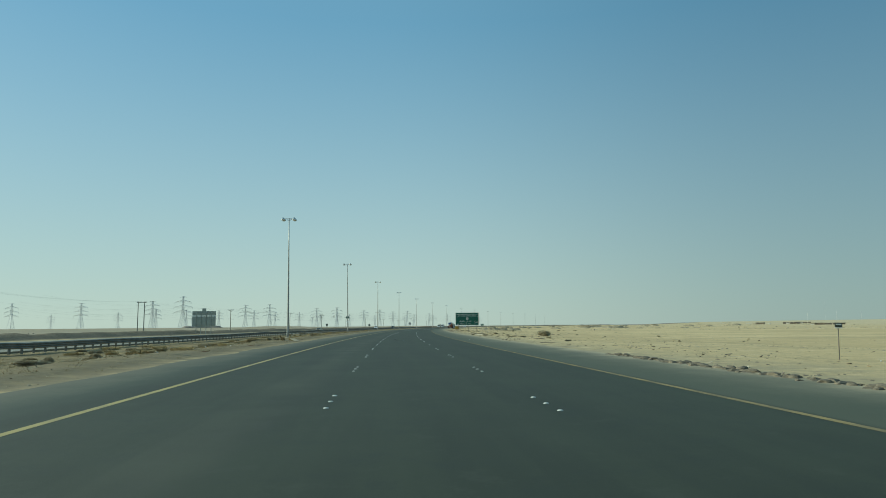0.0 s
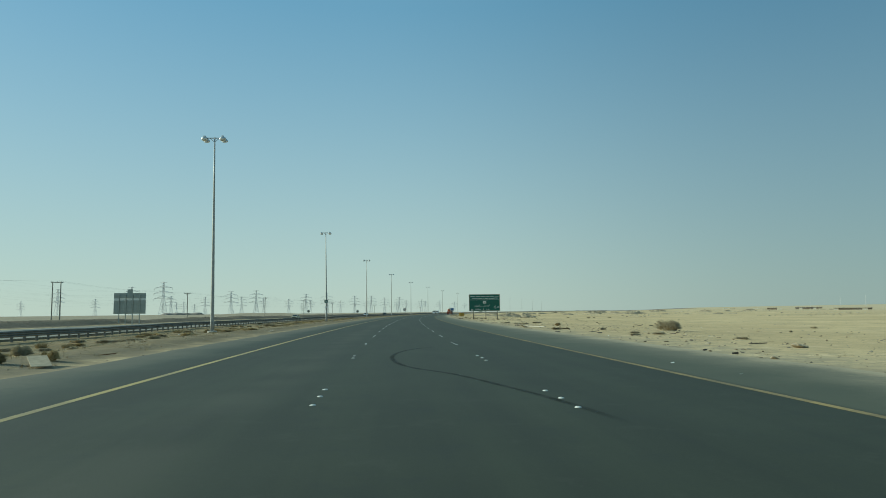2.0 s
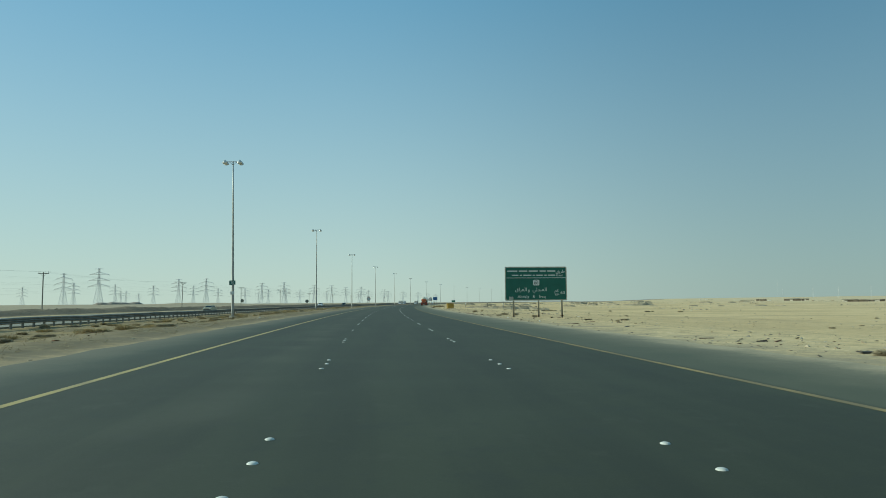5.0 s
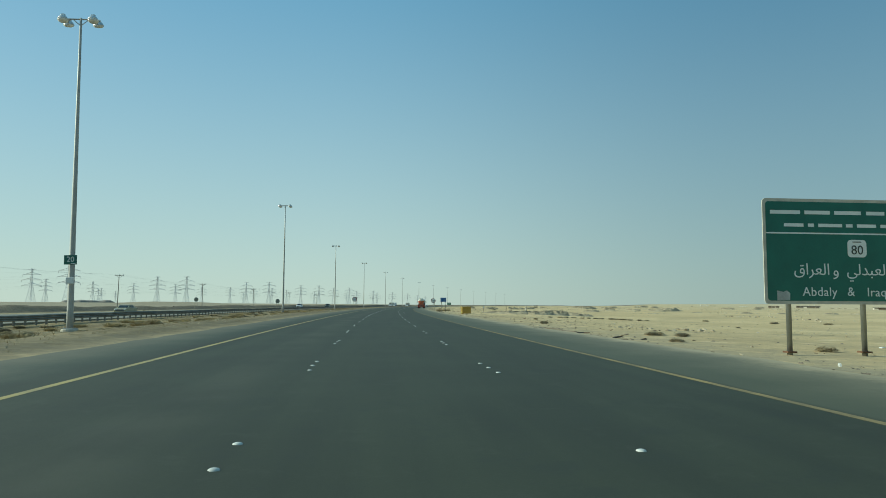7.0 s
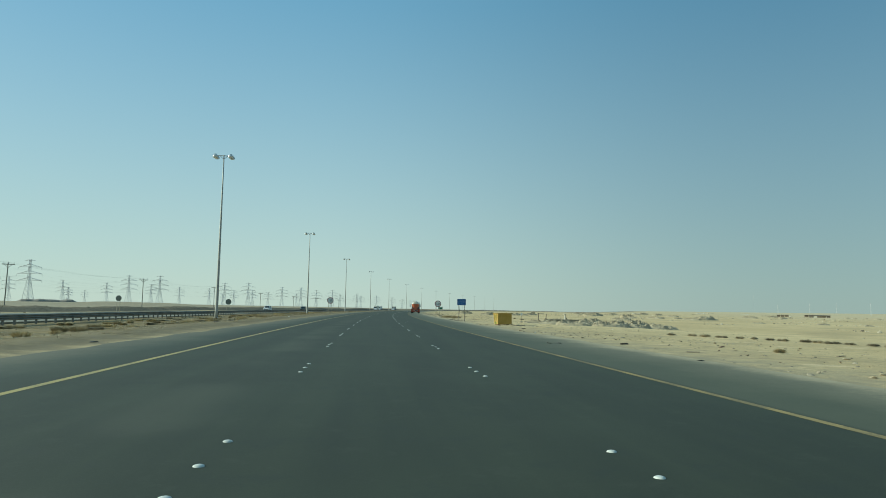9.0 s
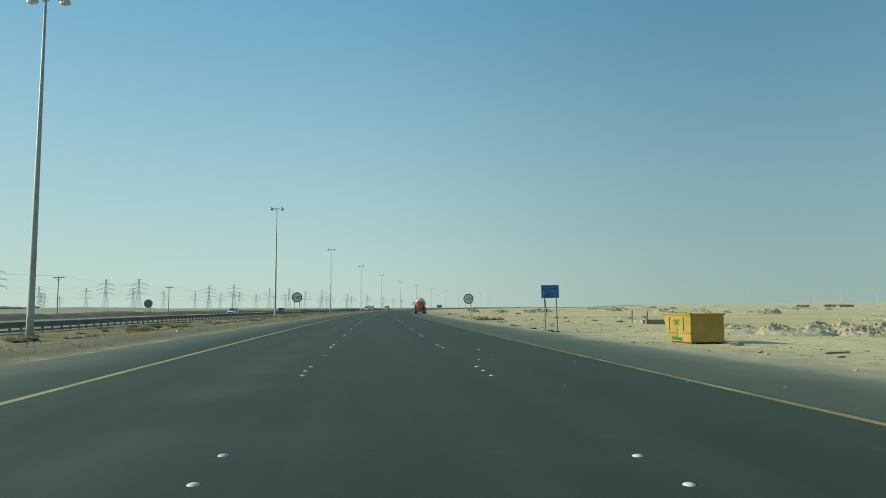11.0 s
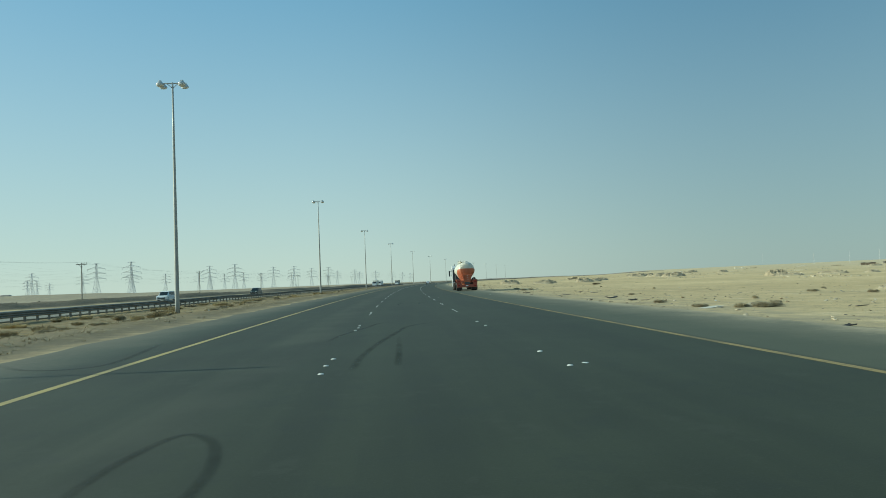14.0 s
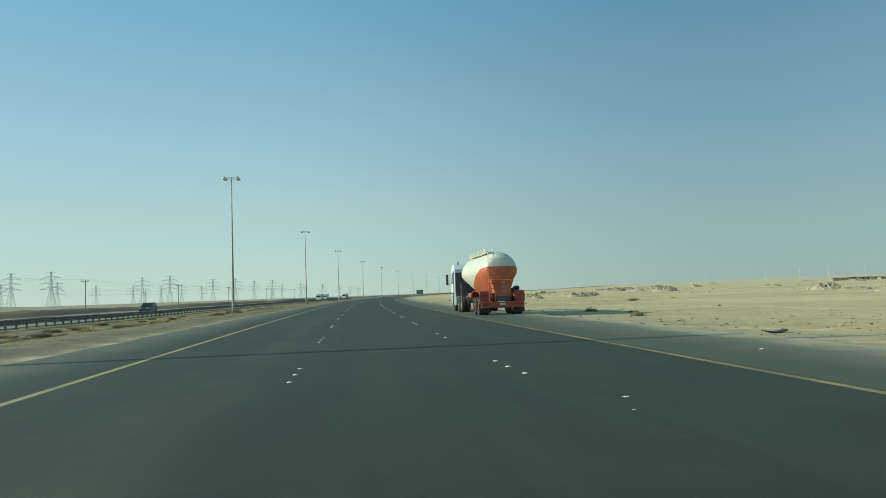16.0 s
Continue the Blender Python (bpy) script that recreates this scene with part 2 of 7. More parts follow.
def worn_paint(name, color, under, wear=0.55, rough=0.9):
    m = bpy.data.materials.new(name)
    m.use_nodes = True
    nt = m.node_tree
    b = nt.nodes["Principled BSDF"]
    b.inputs["Roughness"].default_value, b.inputs["Specular IOR Level"].default_value = rough, 0.15 if rough > 0.8 else 0.5
    pos = nt.nodes.new("ShaderNodeNewGeometry").outputs["Position"]
    a, c = noise_node(nt, pos, 0.6, 4), noise_node(nt, pos, 14.0, 5, 0.75)
    f = map_node(nt, math_node(nt, "ADD", math_node(nt, "MULTIPLY", a, 0.8), math_node(nt, "MULTIPLY", c, 0.5)), wear, wear + 0.3)
    nt.links.new(mix_node(nt, f, color, under), b.inputs["Base Color"])
    return m



def rubber_material(name, strength):
    """Rubber smeared on asphalt: thins out to nothing at the sides and ends and is broken by the road's grain."""
    m = bpy.data.materials.new(name)
    m.use_nodes = True
    nt = m.node_tree
    b = nt.nodes["Principled BSDF"]
    b.inputs["Base Color"].default_value = (0.022, 0.025, 0.022, 1)
    b.inputs["Roughness"].default_value, b.inputs["Specular IOR Level"].default_value = 0.75, 0.3
    pos = nt.nodes.new("ShaderNodeNewGeometry").outputs["Position"]
    uv = nt.nodes.new("ShaderNodeSeparateXYZ")
    nt.links.new(nt.nodes.new("ShaderNodeUVMap").outputs[0], uv.inputs[0])
    across = map_node(nt, math_node(nt, "ABSOLUTE", uv.outputs[0]), 0.25, 1.0, 1.0, 0.0)
    along = map_node(nt, uv.outputs[1], 0.0, 1.0)
    worn = map_node(nt, math_node(nt, "ADD", noise_node(nt, pos, 1.6, 4), math_node(nt, "MULTIPLY", noise_node(nt, pos, 16.0, 4, 0.7), 0.5)), 0.5, 0.95, 0.35, 1.0)
    cover = math_node(nt, "MULTIPLY", math_node(nt, "MULTIPLY", across, along), math_node(nt, "MULTIPLY", worn, strength))
    nt.links.new(cover, b.inputs["Alpha"])
    return m


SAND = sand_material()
ASPHALT = asphalt_material()
DUSTY_ASPHALT = asphalt_material("dusty_asphalt", 0.7)
YELLOW_PAINT = worn_paint("yellow_line_paint", (0.43, 0.335, 0.125), (0.26, 0.215, 0.115), 0.56, 0.75)
DULL_PAINT = worn_paint("worn_dull_line_paint", (0.36, 0.275, 0.12), (0.19, 0.16, 0.095), 0.46)
STUD_WHITE = material("white_ceramic", (0.72, 0.72, 0.68), 0.35, spread=0.15, fine=90, tint=(0.6, 0.58, 0.5), random_tint=0.12)
FAINT_MARK = rubber_material("faint_rubber_mark", 0.35)
RUBBER_MARK = rubber_material("rubber_mark", 0.62)
GALV = material("galvanised_steel", (0.42, 0.43, 0.42), 0.5, 0.55, 0.15, 3, 40, tint=(0.52, 0.52, 0.5))
POLE_STEEL = material("painted_steel_pole", (0.36, 0.36, 0.34), 0.55, 0.3, 0.12, 1.5, 30, tint=(0.46, 0.45, 0.41))
DUSTY_POST = material("dusty_steel_post", (0.36, 0.335, 0.25), 0.75, 0.1, 0.2, 2, 30, tint=(0.43, 0.38, 0.26))
SIGN_POST = material("bare_steel_sign_post", (0.27, 0.28, 0.26), 0.38, 0.8, 0.15, 2, 30)
DARK_STEEL = material("dark_steel", (0.10, 0.10, 0.10), 0.6, 0.4, 0.2, 4, 40)
ALU = material("aluminium_housing", (0.62, 0.62, 0.60), 0.35, 0.6, 0.1, 5, 50)
LENS = material("lamp_lens", (0.75, 0.76, 0.74), 0.15, 0.0, 0.05, 5, 50)
CONCRETE = material("weathered_concrete", (0.46, 0.42, 0.34), 0.9, 0, 0.18, 3, 30, 0.4, tint=(0.56, 0.52, 0.43))
OLD_CONCRETE = material("sand_blasted_old_concrete", (0.27, 0.235, 0.165), 0.95, 0, 0.25, 2, 25, 0.5, tint=(0.36, 0.315, 0.225))
PALE_CONCRETE = material("pale_concrete", (0.56, 0.52, 0.43), 0.9, 0, 0.12, 3, 30, 0.3)
GREEN_SIGN = material("green_sign_face", (0.005, 0.1, 0.073), 0.4, 0, 0.12, 1.5, 20, tint=(0.011, 0.122, 0.088))
BLUE_SIGN = material("blue_sign_face", (0.02, 0.10, 0.30), 0.4, 0, 0.12, 2, 20, tint=(0.03, 0.13, 0.34))
SIGN_WHITE = material("white_sign_face", (0.66, 0.68, 0.66), 0.45, 0, 0.08, 3, 30, tint=(0.72, 0.72, 0.68))
SIGN_RED = material("red_sign_ring", (0.19, 0.034, 0.045), 0.45, 0, 0.15, 4, 30)
SIGN_BLACK = material("black_lettering", (0.045, 0.055, 0.045), 0.5, 0, 0.2, 4, 30)
DULL_BACK = material("dull_sign_back", (0.17, 0.185, 0.155), 0.6, 0.2, 0.15, 1.2, 15)
SIGN_BACK = material("aluminium_sign_back", (0.36, 0.38, 0.34), 0.6, 0.2, 0.12, 1.2, 15)
RAIL_STEEL = material("weathered_guardrail_steel", (0.2, 0.195, 0.17), 0.75, 0.1, 0.3, 0.8, 20, tint=(0.27, 0.25, 0.21))
POLE_WOOD = material("grey_weathered_pole_wood", (0.25, 0.245, 0.215), 0.85, 0, 0.3, 2, 40, tint=(0.33, 0.315, 0.27))
# steel of the far pylons and masts, distance haze lightened into its colour
HAZED_STEEL = material("hazed_pylon_steel", (0.58, 0.59, 0.59), 0.6, 0.2, 0.1, 0.3, 3)
WOOD = material("weathered_wood", (0.13, 0.10, 0.07), 0.85, 0, 0.3, 2, 40, tint=(0.22, 0.18, 0.13))
SKIP_YELLOW = material("yellow_skip_paint", (0.38, 0.245, 0.028), 0.6, 0, 0.2, 1.6, 22, 0.1, tint=(0.40, 0.27, 0.06))
SKIP_GREEN = material("green_stencil_paint", (0.13, 0.26, 0.05), 0.6, 0, 0.25, 6, 40)
RUST = material("rusty_steel", (0.14, 0.07, 0.035), 0.85, 0.2, 0.3, 4, 50)
STRAW = material("dry_grass", (0.40, 0.318, 0.165), 0.9, 0, 0.3, 3, 30, random_tint=0.3)
SHRUB = material("grey_brown_twigs", (0.44, 0.375, 0.245), 0.9, 0, 0.3, 3, 30, random_tint=0.25)
ROCK = material("pale_rubble", (0.37, 0.30, 0.195), 0.95, 0, 0.3, 1.2, 12, 0.5, tint=(0.52, 0.45, 0.32), random_tint=0.2)
DARK_ROCK = material("broken_asphalt", (0.125, 0.104, 0.075), 0.95, 0, 0.35, 4, 30, 0.5, tint=(0.25, 0.205, 0.14))
BANK_EARTH = material("dark_bank_earth", (0.25, 0.22, 0.18), 0.95, 0, 0.2, 0.05, 0.6, tint=(0.31, 0.27, 0.22))
EARTH = material("spoil_earth", (0.36, 0.29, 0.18), 0.95, 0, 0.25, 0.5, 6, 0.7, tint=(0.47, 0.39, 0.26))
TANK_WHITE = material("cream_tank_paint", (0.72, 0.69, 0.58), 0.4, 0, 0.1, 0.9, 14, tint=(0.62, 0.58, 0.46))
TANK_ORANGE = material("orange_tank_paint", (0.52, 0.112, 0.042), 0.5, 0, 0.2, 0.9, 14, tint=(0.50, 0.16, 0.075))
CHASSIS_RED = material("faded_red_chassis", (0.35, 0.065, 0.032), 0.6, 0, 0.25, 2, 25, tint=(0.32, 0.10, 0.06))
CAB_WHITE = material("white_cab_paint", (0.70, 0.71, 0.70), 0.35, 0, 0.06, 1.5, 20)
TYRE = material("tyre_rubber", (0.025, 0.025, 0.024), 0.8, 0, 0.3, 6, 50, tint=(0.07, 0.06, 0.05))
CAR_WHITE = material("white_car_paint", (0.72, 0.73, 0.73), 0.3, 0, 0.05, 2, 20)
CAR_BEIGE = material("beige_car_paint", (0.36, 0.325, 0.205), 0.3, 0, 0.06, 2, 20)
CAR_DARK = material("dark_green_car_paint", (0.03, 0.045, 0.04), 0.3, 0, 0.1, 2, 20)
GLASS = material("dark_car_glass", (0.02, 0.025, 0.028), 0.1, 0, 0.1, 2, 20)
PALE_BLUE = material("faded_pale_lettering", (0.22, 0.32, 0.46), 0.5, 0, 0.15, 6, 40)
RUST_GREY = material("dull_rusty_post", (0.17, 0.145, 0.115), 0.75, 0.2, 0.25, 4, 40)
LAMP_RED = material("red_lamp_lens", (0.35, 0.01, 0.01), 0.25, 0, 0.1, 8, 60)
PLASTIC_WHITE = material("white_litter", (0.68, 0.68, 0.64), 0.6, 0, 0.2, 5, 50)
CARDBOARD = material("flattened_cardboard", (0.40, 0.33, 0.22), 0.9, 0, 0.2, 5, 40)

# ---------------------------------------------------------------- geometry helpers


def empty(name, m, label, category, group="", kind=""):
    ob = new(name)
    ob.matrix_world = m
    ob.empty_display_size = 0.3
    return tagged(ob, label, category, group, kind)


def part(name, bm, mat, parent=None, label="", smooth=False):
    """Links a bmesh as one mesh object under a thing or a part."""
    me = bpy.data.meshes.new(name)
    if smooth:
        for f in bm.faces:
            f.smooth = True
    bm.to_mesh(me)
    bm.free()
    for one in (mat if isinstance(mat, (list, tuple)) else (mat,)):
        me.materials.append(one)
    ob = new(name, me)
    if parent is not None:
        ob.parent = parent
    if label:
        tagged(ob, label)
    return ob


def shared(name, me, parent, m):
    ob = new(name, me)
    ob.parent = parent
    ob.matrix_basis = m
    return ob


def box(bm, c, s, m=None, bevel=0.0):
    r = bmesh.ops.create_cube(bm, size=1.0, matrix=Matrix.Translation(c) @ Matrix.Diagonal((*s, 1)))
    if bevel:
        edges = list({e for v in r["verts"] for e in v.link_edges})
        r = bmesh.ops.bevel(bm, geom=edges, offset=bevel, segments=2, affect="EDGES", profile=0.5)
    if m is not None:
        bmesh.ops.transform(bm, matrix=m, verts=r["verts"])
    return r["verts"]


def tube(bm, a, b, r0, r1=None, n=10, caps=True):
    a, b = Vector(a), Vector(b)
    d = b - a
    m = Matrix.Translation((a + b) / 2) @ d.to_track_quat("Z", "Y").to_matrix().to_4x4()
    return bmesh.ops.create_cone(bm, cap_ends=caps, segments=n, radius1=r0, radius2=r0 if r1 is None else r1, depth=d.length, matrix=m)["verts"]


def loft(bm, rings, close=True, caps=True):
    """Skins a list of rings of points with the same count."""
    vs = [[bm.verts.new(p) for p in ring] for ring in rings]
    n = len(rings[0])
    for a, b in zip(vs, vs[1:]):
        for i in range(n if close else n - 1):
            bm.faces.new((a[i], a[(i + 1) % n], b[(i + 1) % n], b[i]))
    if caps and close:
        bm.faces.new(vs[0][::-1])
        bm.faces.new(vs[-1])
    bmesh.ops.recalc_face_normals(bm, faces=bm.faces)
    return vs


def blob(bm, c, r, rough=0.3, seed=0, sub=1, flat=1.0):
    """A lumpy stone."""
    v = bmesh.ops.create_icosphere(bm, subdivisions=sub, radius=1.0)["verts"]
    rng = random.Random(seed)
    ax = Vector((rng.uniform(.7, 1.3), rng.uniform(.7, 1.3), rng.uniform(.5, 1.0) * flat)) * r
    turn = Euler((rng.uniform(-.4, .4), rng.uniform(-.4, .4), rng.uniform(0, 6.28))).to_matrix()
    for q in v:
        q.co = turn @ Vector([q.co[i] * ax[i] for i in range(3)]) * (1 + rng.uniform(-rough, rough)) + Vector(c)
    return v


def text_mesh(body, size, align="CENTER", spacing=1.0, bold=0.0):
    cu = bpy.data.curves.new("lettering", "FONT")
    cu.body, cu.size, cu.align_x, cu.align_y, cu.extrude, cu.space_character = body, size, align, "CENTER", 0.004, spacing
    cu.resolution_u, cu.offset = 3, bold
    ob = bpy.data.objects.new("lettering", cu)
    scene.collection.objects.link(ob)
    bpy.context.view_layer.update()
    me = bpy.data.meshes.new_from_object(ob.evaluated_get(bpy.context.evaluated_depsgraph_get()))
    bpy.data.objects.remove(ob)
    return me


def lettering(body, size, x, z, parent, mat, y, align="CENTER", spacing=1.0, name="lettering", bold=0.0):
    me = text_mesh(body, size, align, spacing, bold)
    me.materials.clear()
    me.materials.append(mat)
    return shared(name, me, parent, pose(x, y, z, 90, 0, 0))


# the road's line: x of the middle of our carriageway as a function of y
KNOT_Y = [-20.0, 60.0, 130.0, 200.0, 270.0, 340.0, 430.0, 545, 655, 747, 832.8, 917.4, 1001.2, 1084.0, 1165.8]
KNOT_X = [0.0, 0.0, 1.98, 5.72, 11.29, 18.57, 30.42, 49.88, 73.42, 97.08, 122.56, 150.84, 181.82, 215.32, 250.81]
KNOT_B = [0.0, 0.0004918, 0.0003167, 0.0003964, 0.0003387, 0.0003428, 0.0003622, 0.0003997, 0.0004288, 0.0004546, 0.0004389, 0.0004168, 0.0004171, 0.0004286, 0.0]


def road_x(y):
    y = min(max(y, KNOT_Y[0] - 5000), 5000)
    if y <= KNOT_Y[0]:
        return KNOT_X[0] + (y - KNOT_Y[0]) * road_slope(KNOT_Y[0])
    if y >= KNOT_Y[-1]:
        return KNOT_X[-1] + (y - KNOT_Y[-1]) * road_slope(KNOT_Y[-1])
    i = max(j for j in range(len(KNOT_Y) - 1) if KNOT_Y[j] <= y)
    h = KNOT_Y[i + 1] - KNOT_Y[i]
    a, b = (KNOT_Y[i + 1] - y) / h, (y - KNOT_Y[i]) / h
    return a * KNOT_X[i] + b * KNOT_X[i + 1] + ((a ** 3 - a) * KNOT_B[i] + (b ** 3 - b) * KNOT_B[i + 1]) * h * h / 6


def road_slope(y):
    y = min(max(y, KNOT_Y[0]), KNOT_Y[-1])
    i = min(max([j for j in range(len(KNOT_Y) - 1) if KNOT_Y[j] <= y], default=0), len(KNOT_Y) - 2)
    h = KNOT_Y[i + 1] - KNOT_Y[i]
    a, b = (KNOT_Y[i + 1] - y) / h, (y - KNOT_Y[i]) / h
    return (KNOT_X[i + 1] - KNOT_X[i]) / h + h / 6 * ((1 - 3 * a * a) * KNOT_B[i] + (3 * b * b - 1) * KNOT_B[i + 1])


def heading(y):
    """Degrees by which the road points to the right of +Y, as a turn about Z."""
    return -math.degrees(math.atan(road_slope(y)))


def smooth(a, b, v):
    t = min(max((v - a) / (b - a), 0.0), 1.0)
    return t * t * (3 - 2 * t)


def ground_z(off, y):
    """Height of the desert floor beside the road."""
    x = road_x(y) + off
    n1 = noise.noise((x * 0.045, y * 0.045, 1.7))
    n2 = noise.noise((x * 0.21, y * 0.21, 5.1))
    n3 = noise.noise((x * 0.9, y * 0.9, 9.3))
    n0 = noise.noise((x * 0.006, y * 0.006, 3.3))
    far = smooth(40, 400, abs(off))
    if off > 0:
        z = -0.05 - 0.12 * smooth(8.6, 11.0, off) - 0.3 * smooth(14, 25, off) - 0.45 * smooth(25, 45, off)
        rough = smooth(9.0, 16.0, off)
        z += rough * (0.10 * n1 + 0.022 * n2 + 0.01 * n3) + far * (0.3 * n1 + 0.7 * n0)
        z += 0.0042 * min(max(off - 110, 0), 310) + 0.0072 * min(max(off - 420, 0), 2200)
        z += smooth(60, 400, off) * 0.0045 * min(max(y - 700, 0), 2500)
    else:
        a = -off
        z = -0.05 - 0.04 * smooth(8.6, 9.6, a) + 0.12 * smooth(9.6, 11.5, a) - 0.66 * smooth(12.0, 20.0, a) + 0.14 * smooth(27, 33, a)
        rough = smooth(9.0, 14.0, a) * (1 - smooth(29, 32, a)) + smooth(54, 57, a)
        z += rough * (0.10 * n1 + 0.07 * n2 + 0.025 * n3)
        bank = smooth(57.5, 60.3, a) * (1 - smooth(66, 74, a))
        z += bank * (0.85 + 0.45 * noise.noise((y * 0.03, 0.3, 0.9)) + 0.35 * n2 + 0.25 * n3) + 1.0 * smooth(90, 300, a)
        hill = math.exp(-((a - 190) / 30) ** 2) * smooth(0.1, 0.4, noise.noise((y * 0.008, 7.7, 2.0)))
        z += hill * 2.2 + far * (0.7 * n1 + 1.2 * n0)
    z -= 0.16 * math.exp(-((x - 27) ** 2 + (y - 281.5) ** 2) / 45)
    if abs(off) < 9.3:
        z = min(z, -0.05)
    return z


def on_ground(off, y, sink=0.0):
    return Vector((road_x(y) + off, y, ground_z(off, y) - sink))


# ---------------------------------------------------------------- ground and roads
def spread_line(points):
    out = []
    for a, b, step in points:
        n = max(1, round((b - a) / step))
        out += [a + (b - a) * i / n for i in range(n)]
    return out + [points[-1][1]]


def build_ground():
    offs = spread_line([(-4600, -1500, 500), (-1500, -400, 120), (-400, -120, 20), (-120, -76, 5), (-76, -54, 1.6), (-54, -32, 5.5), (-32, -12, 1.3),
                        (-12, -8.2, 0.4), (-8.2, 8.2, 4.1), (8.2, 13, 0.4), (13, 30, 1.0), (30, 70, 2.5), (70, 160, 8), (160, 480, 30), (480, 1500, 120), (1500, 4600, 500)])
    ys = spread_line([(-4600, -600, 800), (-600, -60, 90), (-60, -10, 5), (-10, 470, 1.6), (470, 700, 6), (700, 1200, 25), (1200, 2400, 100), (2400, 4900, 500)])
    no, ny = len(offs), len(ys)
    verts, uvs = [], []
    for y in ys:
        rx = road_x(y)
        for o in offs:
            verts.append((rx + o, y, ground_z(o, y)))
            uvs.append((o, y))
    faces = [(j * no + i, j * no + i + 1, (j + 1) * no + i + 1, (j + 1) * no + i) for j in range(ny - 1) for i in range(no - 1)]
    me = bpy.data.meshes.new("ground")
    me.from_pydata(verts, [], faces)
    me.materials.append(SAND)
    layer = me.uv_layers.new(name="plan")
    for lo in me.loops:
        layer.data[lo.index].uv = uvs[lo.vertex_index]
    for p in me.polygons:
        p.use_smooth = True
    tagged(new("ground", me), "pale sandy desert floor with gravel and scattered stones", "ground", kind="structure")


def ribbon(name, o0, o1, y0, y1, step, top, thick, mat, parent=None, wobble=0.0):
    """A strip of road surface between two offsets from the carriageway's middle."""
    me = bpy.data.meshes.new(name)
    n = max(1, round((y1 - y0) / step))
    cols = max(2, int((o1 - o0) / 1.6) + 1) if o1 - o0 > 2 else 2
    verts, uvs, faces = [], [], []
    for j in range(n + 1):
        y = y0 + (y1 - y0) * j / n
        rx = road_x(y)
        for i in range(cols):
            o = o0 + (o1 - o0) * i / (cols - 1)
            if wobble and i in (0, cols - 1):
                o += wobble * noise.noise((y * 0.35, o, 2.2)) + 0.5 * wobble * noise.noise((y * 1.7, o, 4.2))
            verts.append((rx + o, y, top))
            uvs.append((o, y))
    for j in range(n):
        for i in range(cols - 1):
            a = j * cols + i
            faces.append((a, a + 1, a + cols + 1, a + cols))
    if thick:
        base = len(verts)
        for j in range(n + 1):
            for i in (0, cols - 1):
                v = verts[j * cols + i]
                verts.append((v[0], v[1], v[2] - thick))
                uvs.append(uvs[j * cols + i])
        for j in range(n):
            l0, l1 = j * cols, (j + 1) * cols
            faces.append((l0, l1, base + 2 * (j + 1), base + 2 * j))
            r0, r1 = l0 + cols - 1, l1 + cols - 1
            faces.append((r1, r0, base + 2 * j + 1, base + 2 * (j + 1) + 1))
    me.from_pydata(verts, [], faces)
    me.materials.append(mat)
    layer = me.uv_layers.new(name="plan")
    for lo in me.loops:
        layer.data[lo.index].uv = uvs[lo.vertex_index]
    ob = new(name, me)
    if parent is not None:
        ob.parent = parent
    return ob


build_ground()
road = tagged(ribbon("road", -8.9, 9.2, -80, 1500, 2.0, 0.0, 0.2, ASPHALT, wobble=0.35),
              "three-lane grey asphalt carriageway with dusty paved shoulders", "road", kind="structure")
far_road = tagged(ribbon("road", -53.5, -30.3, -80, 1500, 4.0, -0.42, 0.2, DUSTY_ASPHALT, wobble=0.3),
                  "opposite asphalt carriageway behind the guardrail", "road", kind="structure")
for o, gaps in ((-5.66, (30.5, 208.0, 318.5)), (5.22, (122.0, 309.0, 322.5))):
    edges = [-60] + [g for g in gaps] + [900]
    for a, b in zip(edges, edges[1:]):
        ribbon("edge_line", o - 0.075, o + 0.075, a + 0.18, b, 3.0, 0.003, 0.0, YELLOW_PAINT if o < 0 else DULL_PAINT, road)
for o in (-34.6, -52.4):
    ribbon("edge_line", o - 0.08, o + 0.08, -60, 900, 5.0, -0.414, 0.0, YELLOW_PAINT, far_road)


def build_studs():
    bm = bmesh.new()
    bmesh.ops.create_uvsphere(bm, u_segments=12, v_segments=6, radius=0.05)
    bmesh.ops.delete(bm, geom=[v for v in bm.verts if v.co.z < -0.001], context="VERTS")
    bmesh.ops.scale(bm, vec=(1, 1, 0.36), verts=bm.verts)
    me = bpy.data.meshes.new("stud")
    for f in bm.faces:
        f.smooth = True
    bm.to_mesh(me)
    bm.free()
    me.materials.append(STUD_WHITE)
    rng = random.Random(4)
    worn = random.Random(11)
    for o, y0 in ((-1.85, 11.36), (1.85, 10.56)):
        for g in range(-1, 46):
            for j in range(3):
                if worn.random() < 0.035:
                    continue
                y = y0 + 9.179 * g + j * 1.0
                shared("stud", me, road, pose(road_x(y) + o + rng.uniform(-.02, .02), y + rng.uniform(-.03, .03), 0.0))
    # far groups that melt into a dotted line
    bm = bmesh.new()
    for o, y0 in ((-1.85, 11.36), (1.85, 10.56)):
        for g in range(46, 100):
            for j in range(3):
                y = y0 + 9.179 * g + j
                box(bm, (road_x(y) + o, y, 0.012), (0.11, 0.11, 0.024))
    tagged(part("far_studs", bm, STUD_WHITE, road), kind="stuff")


build_studs()

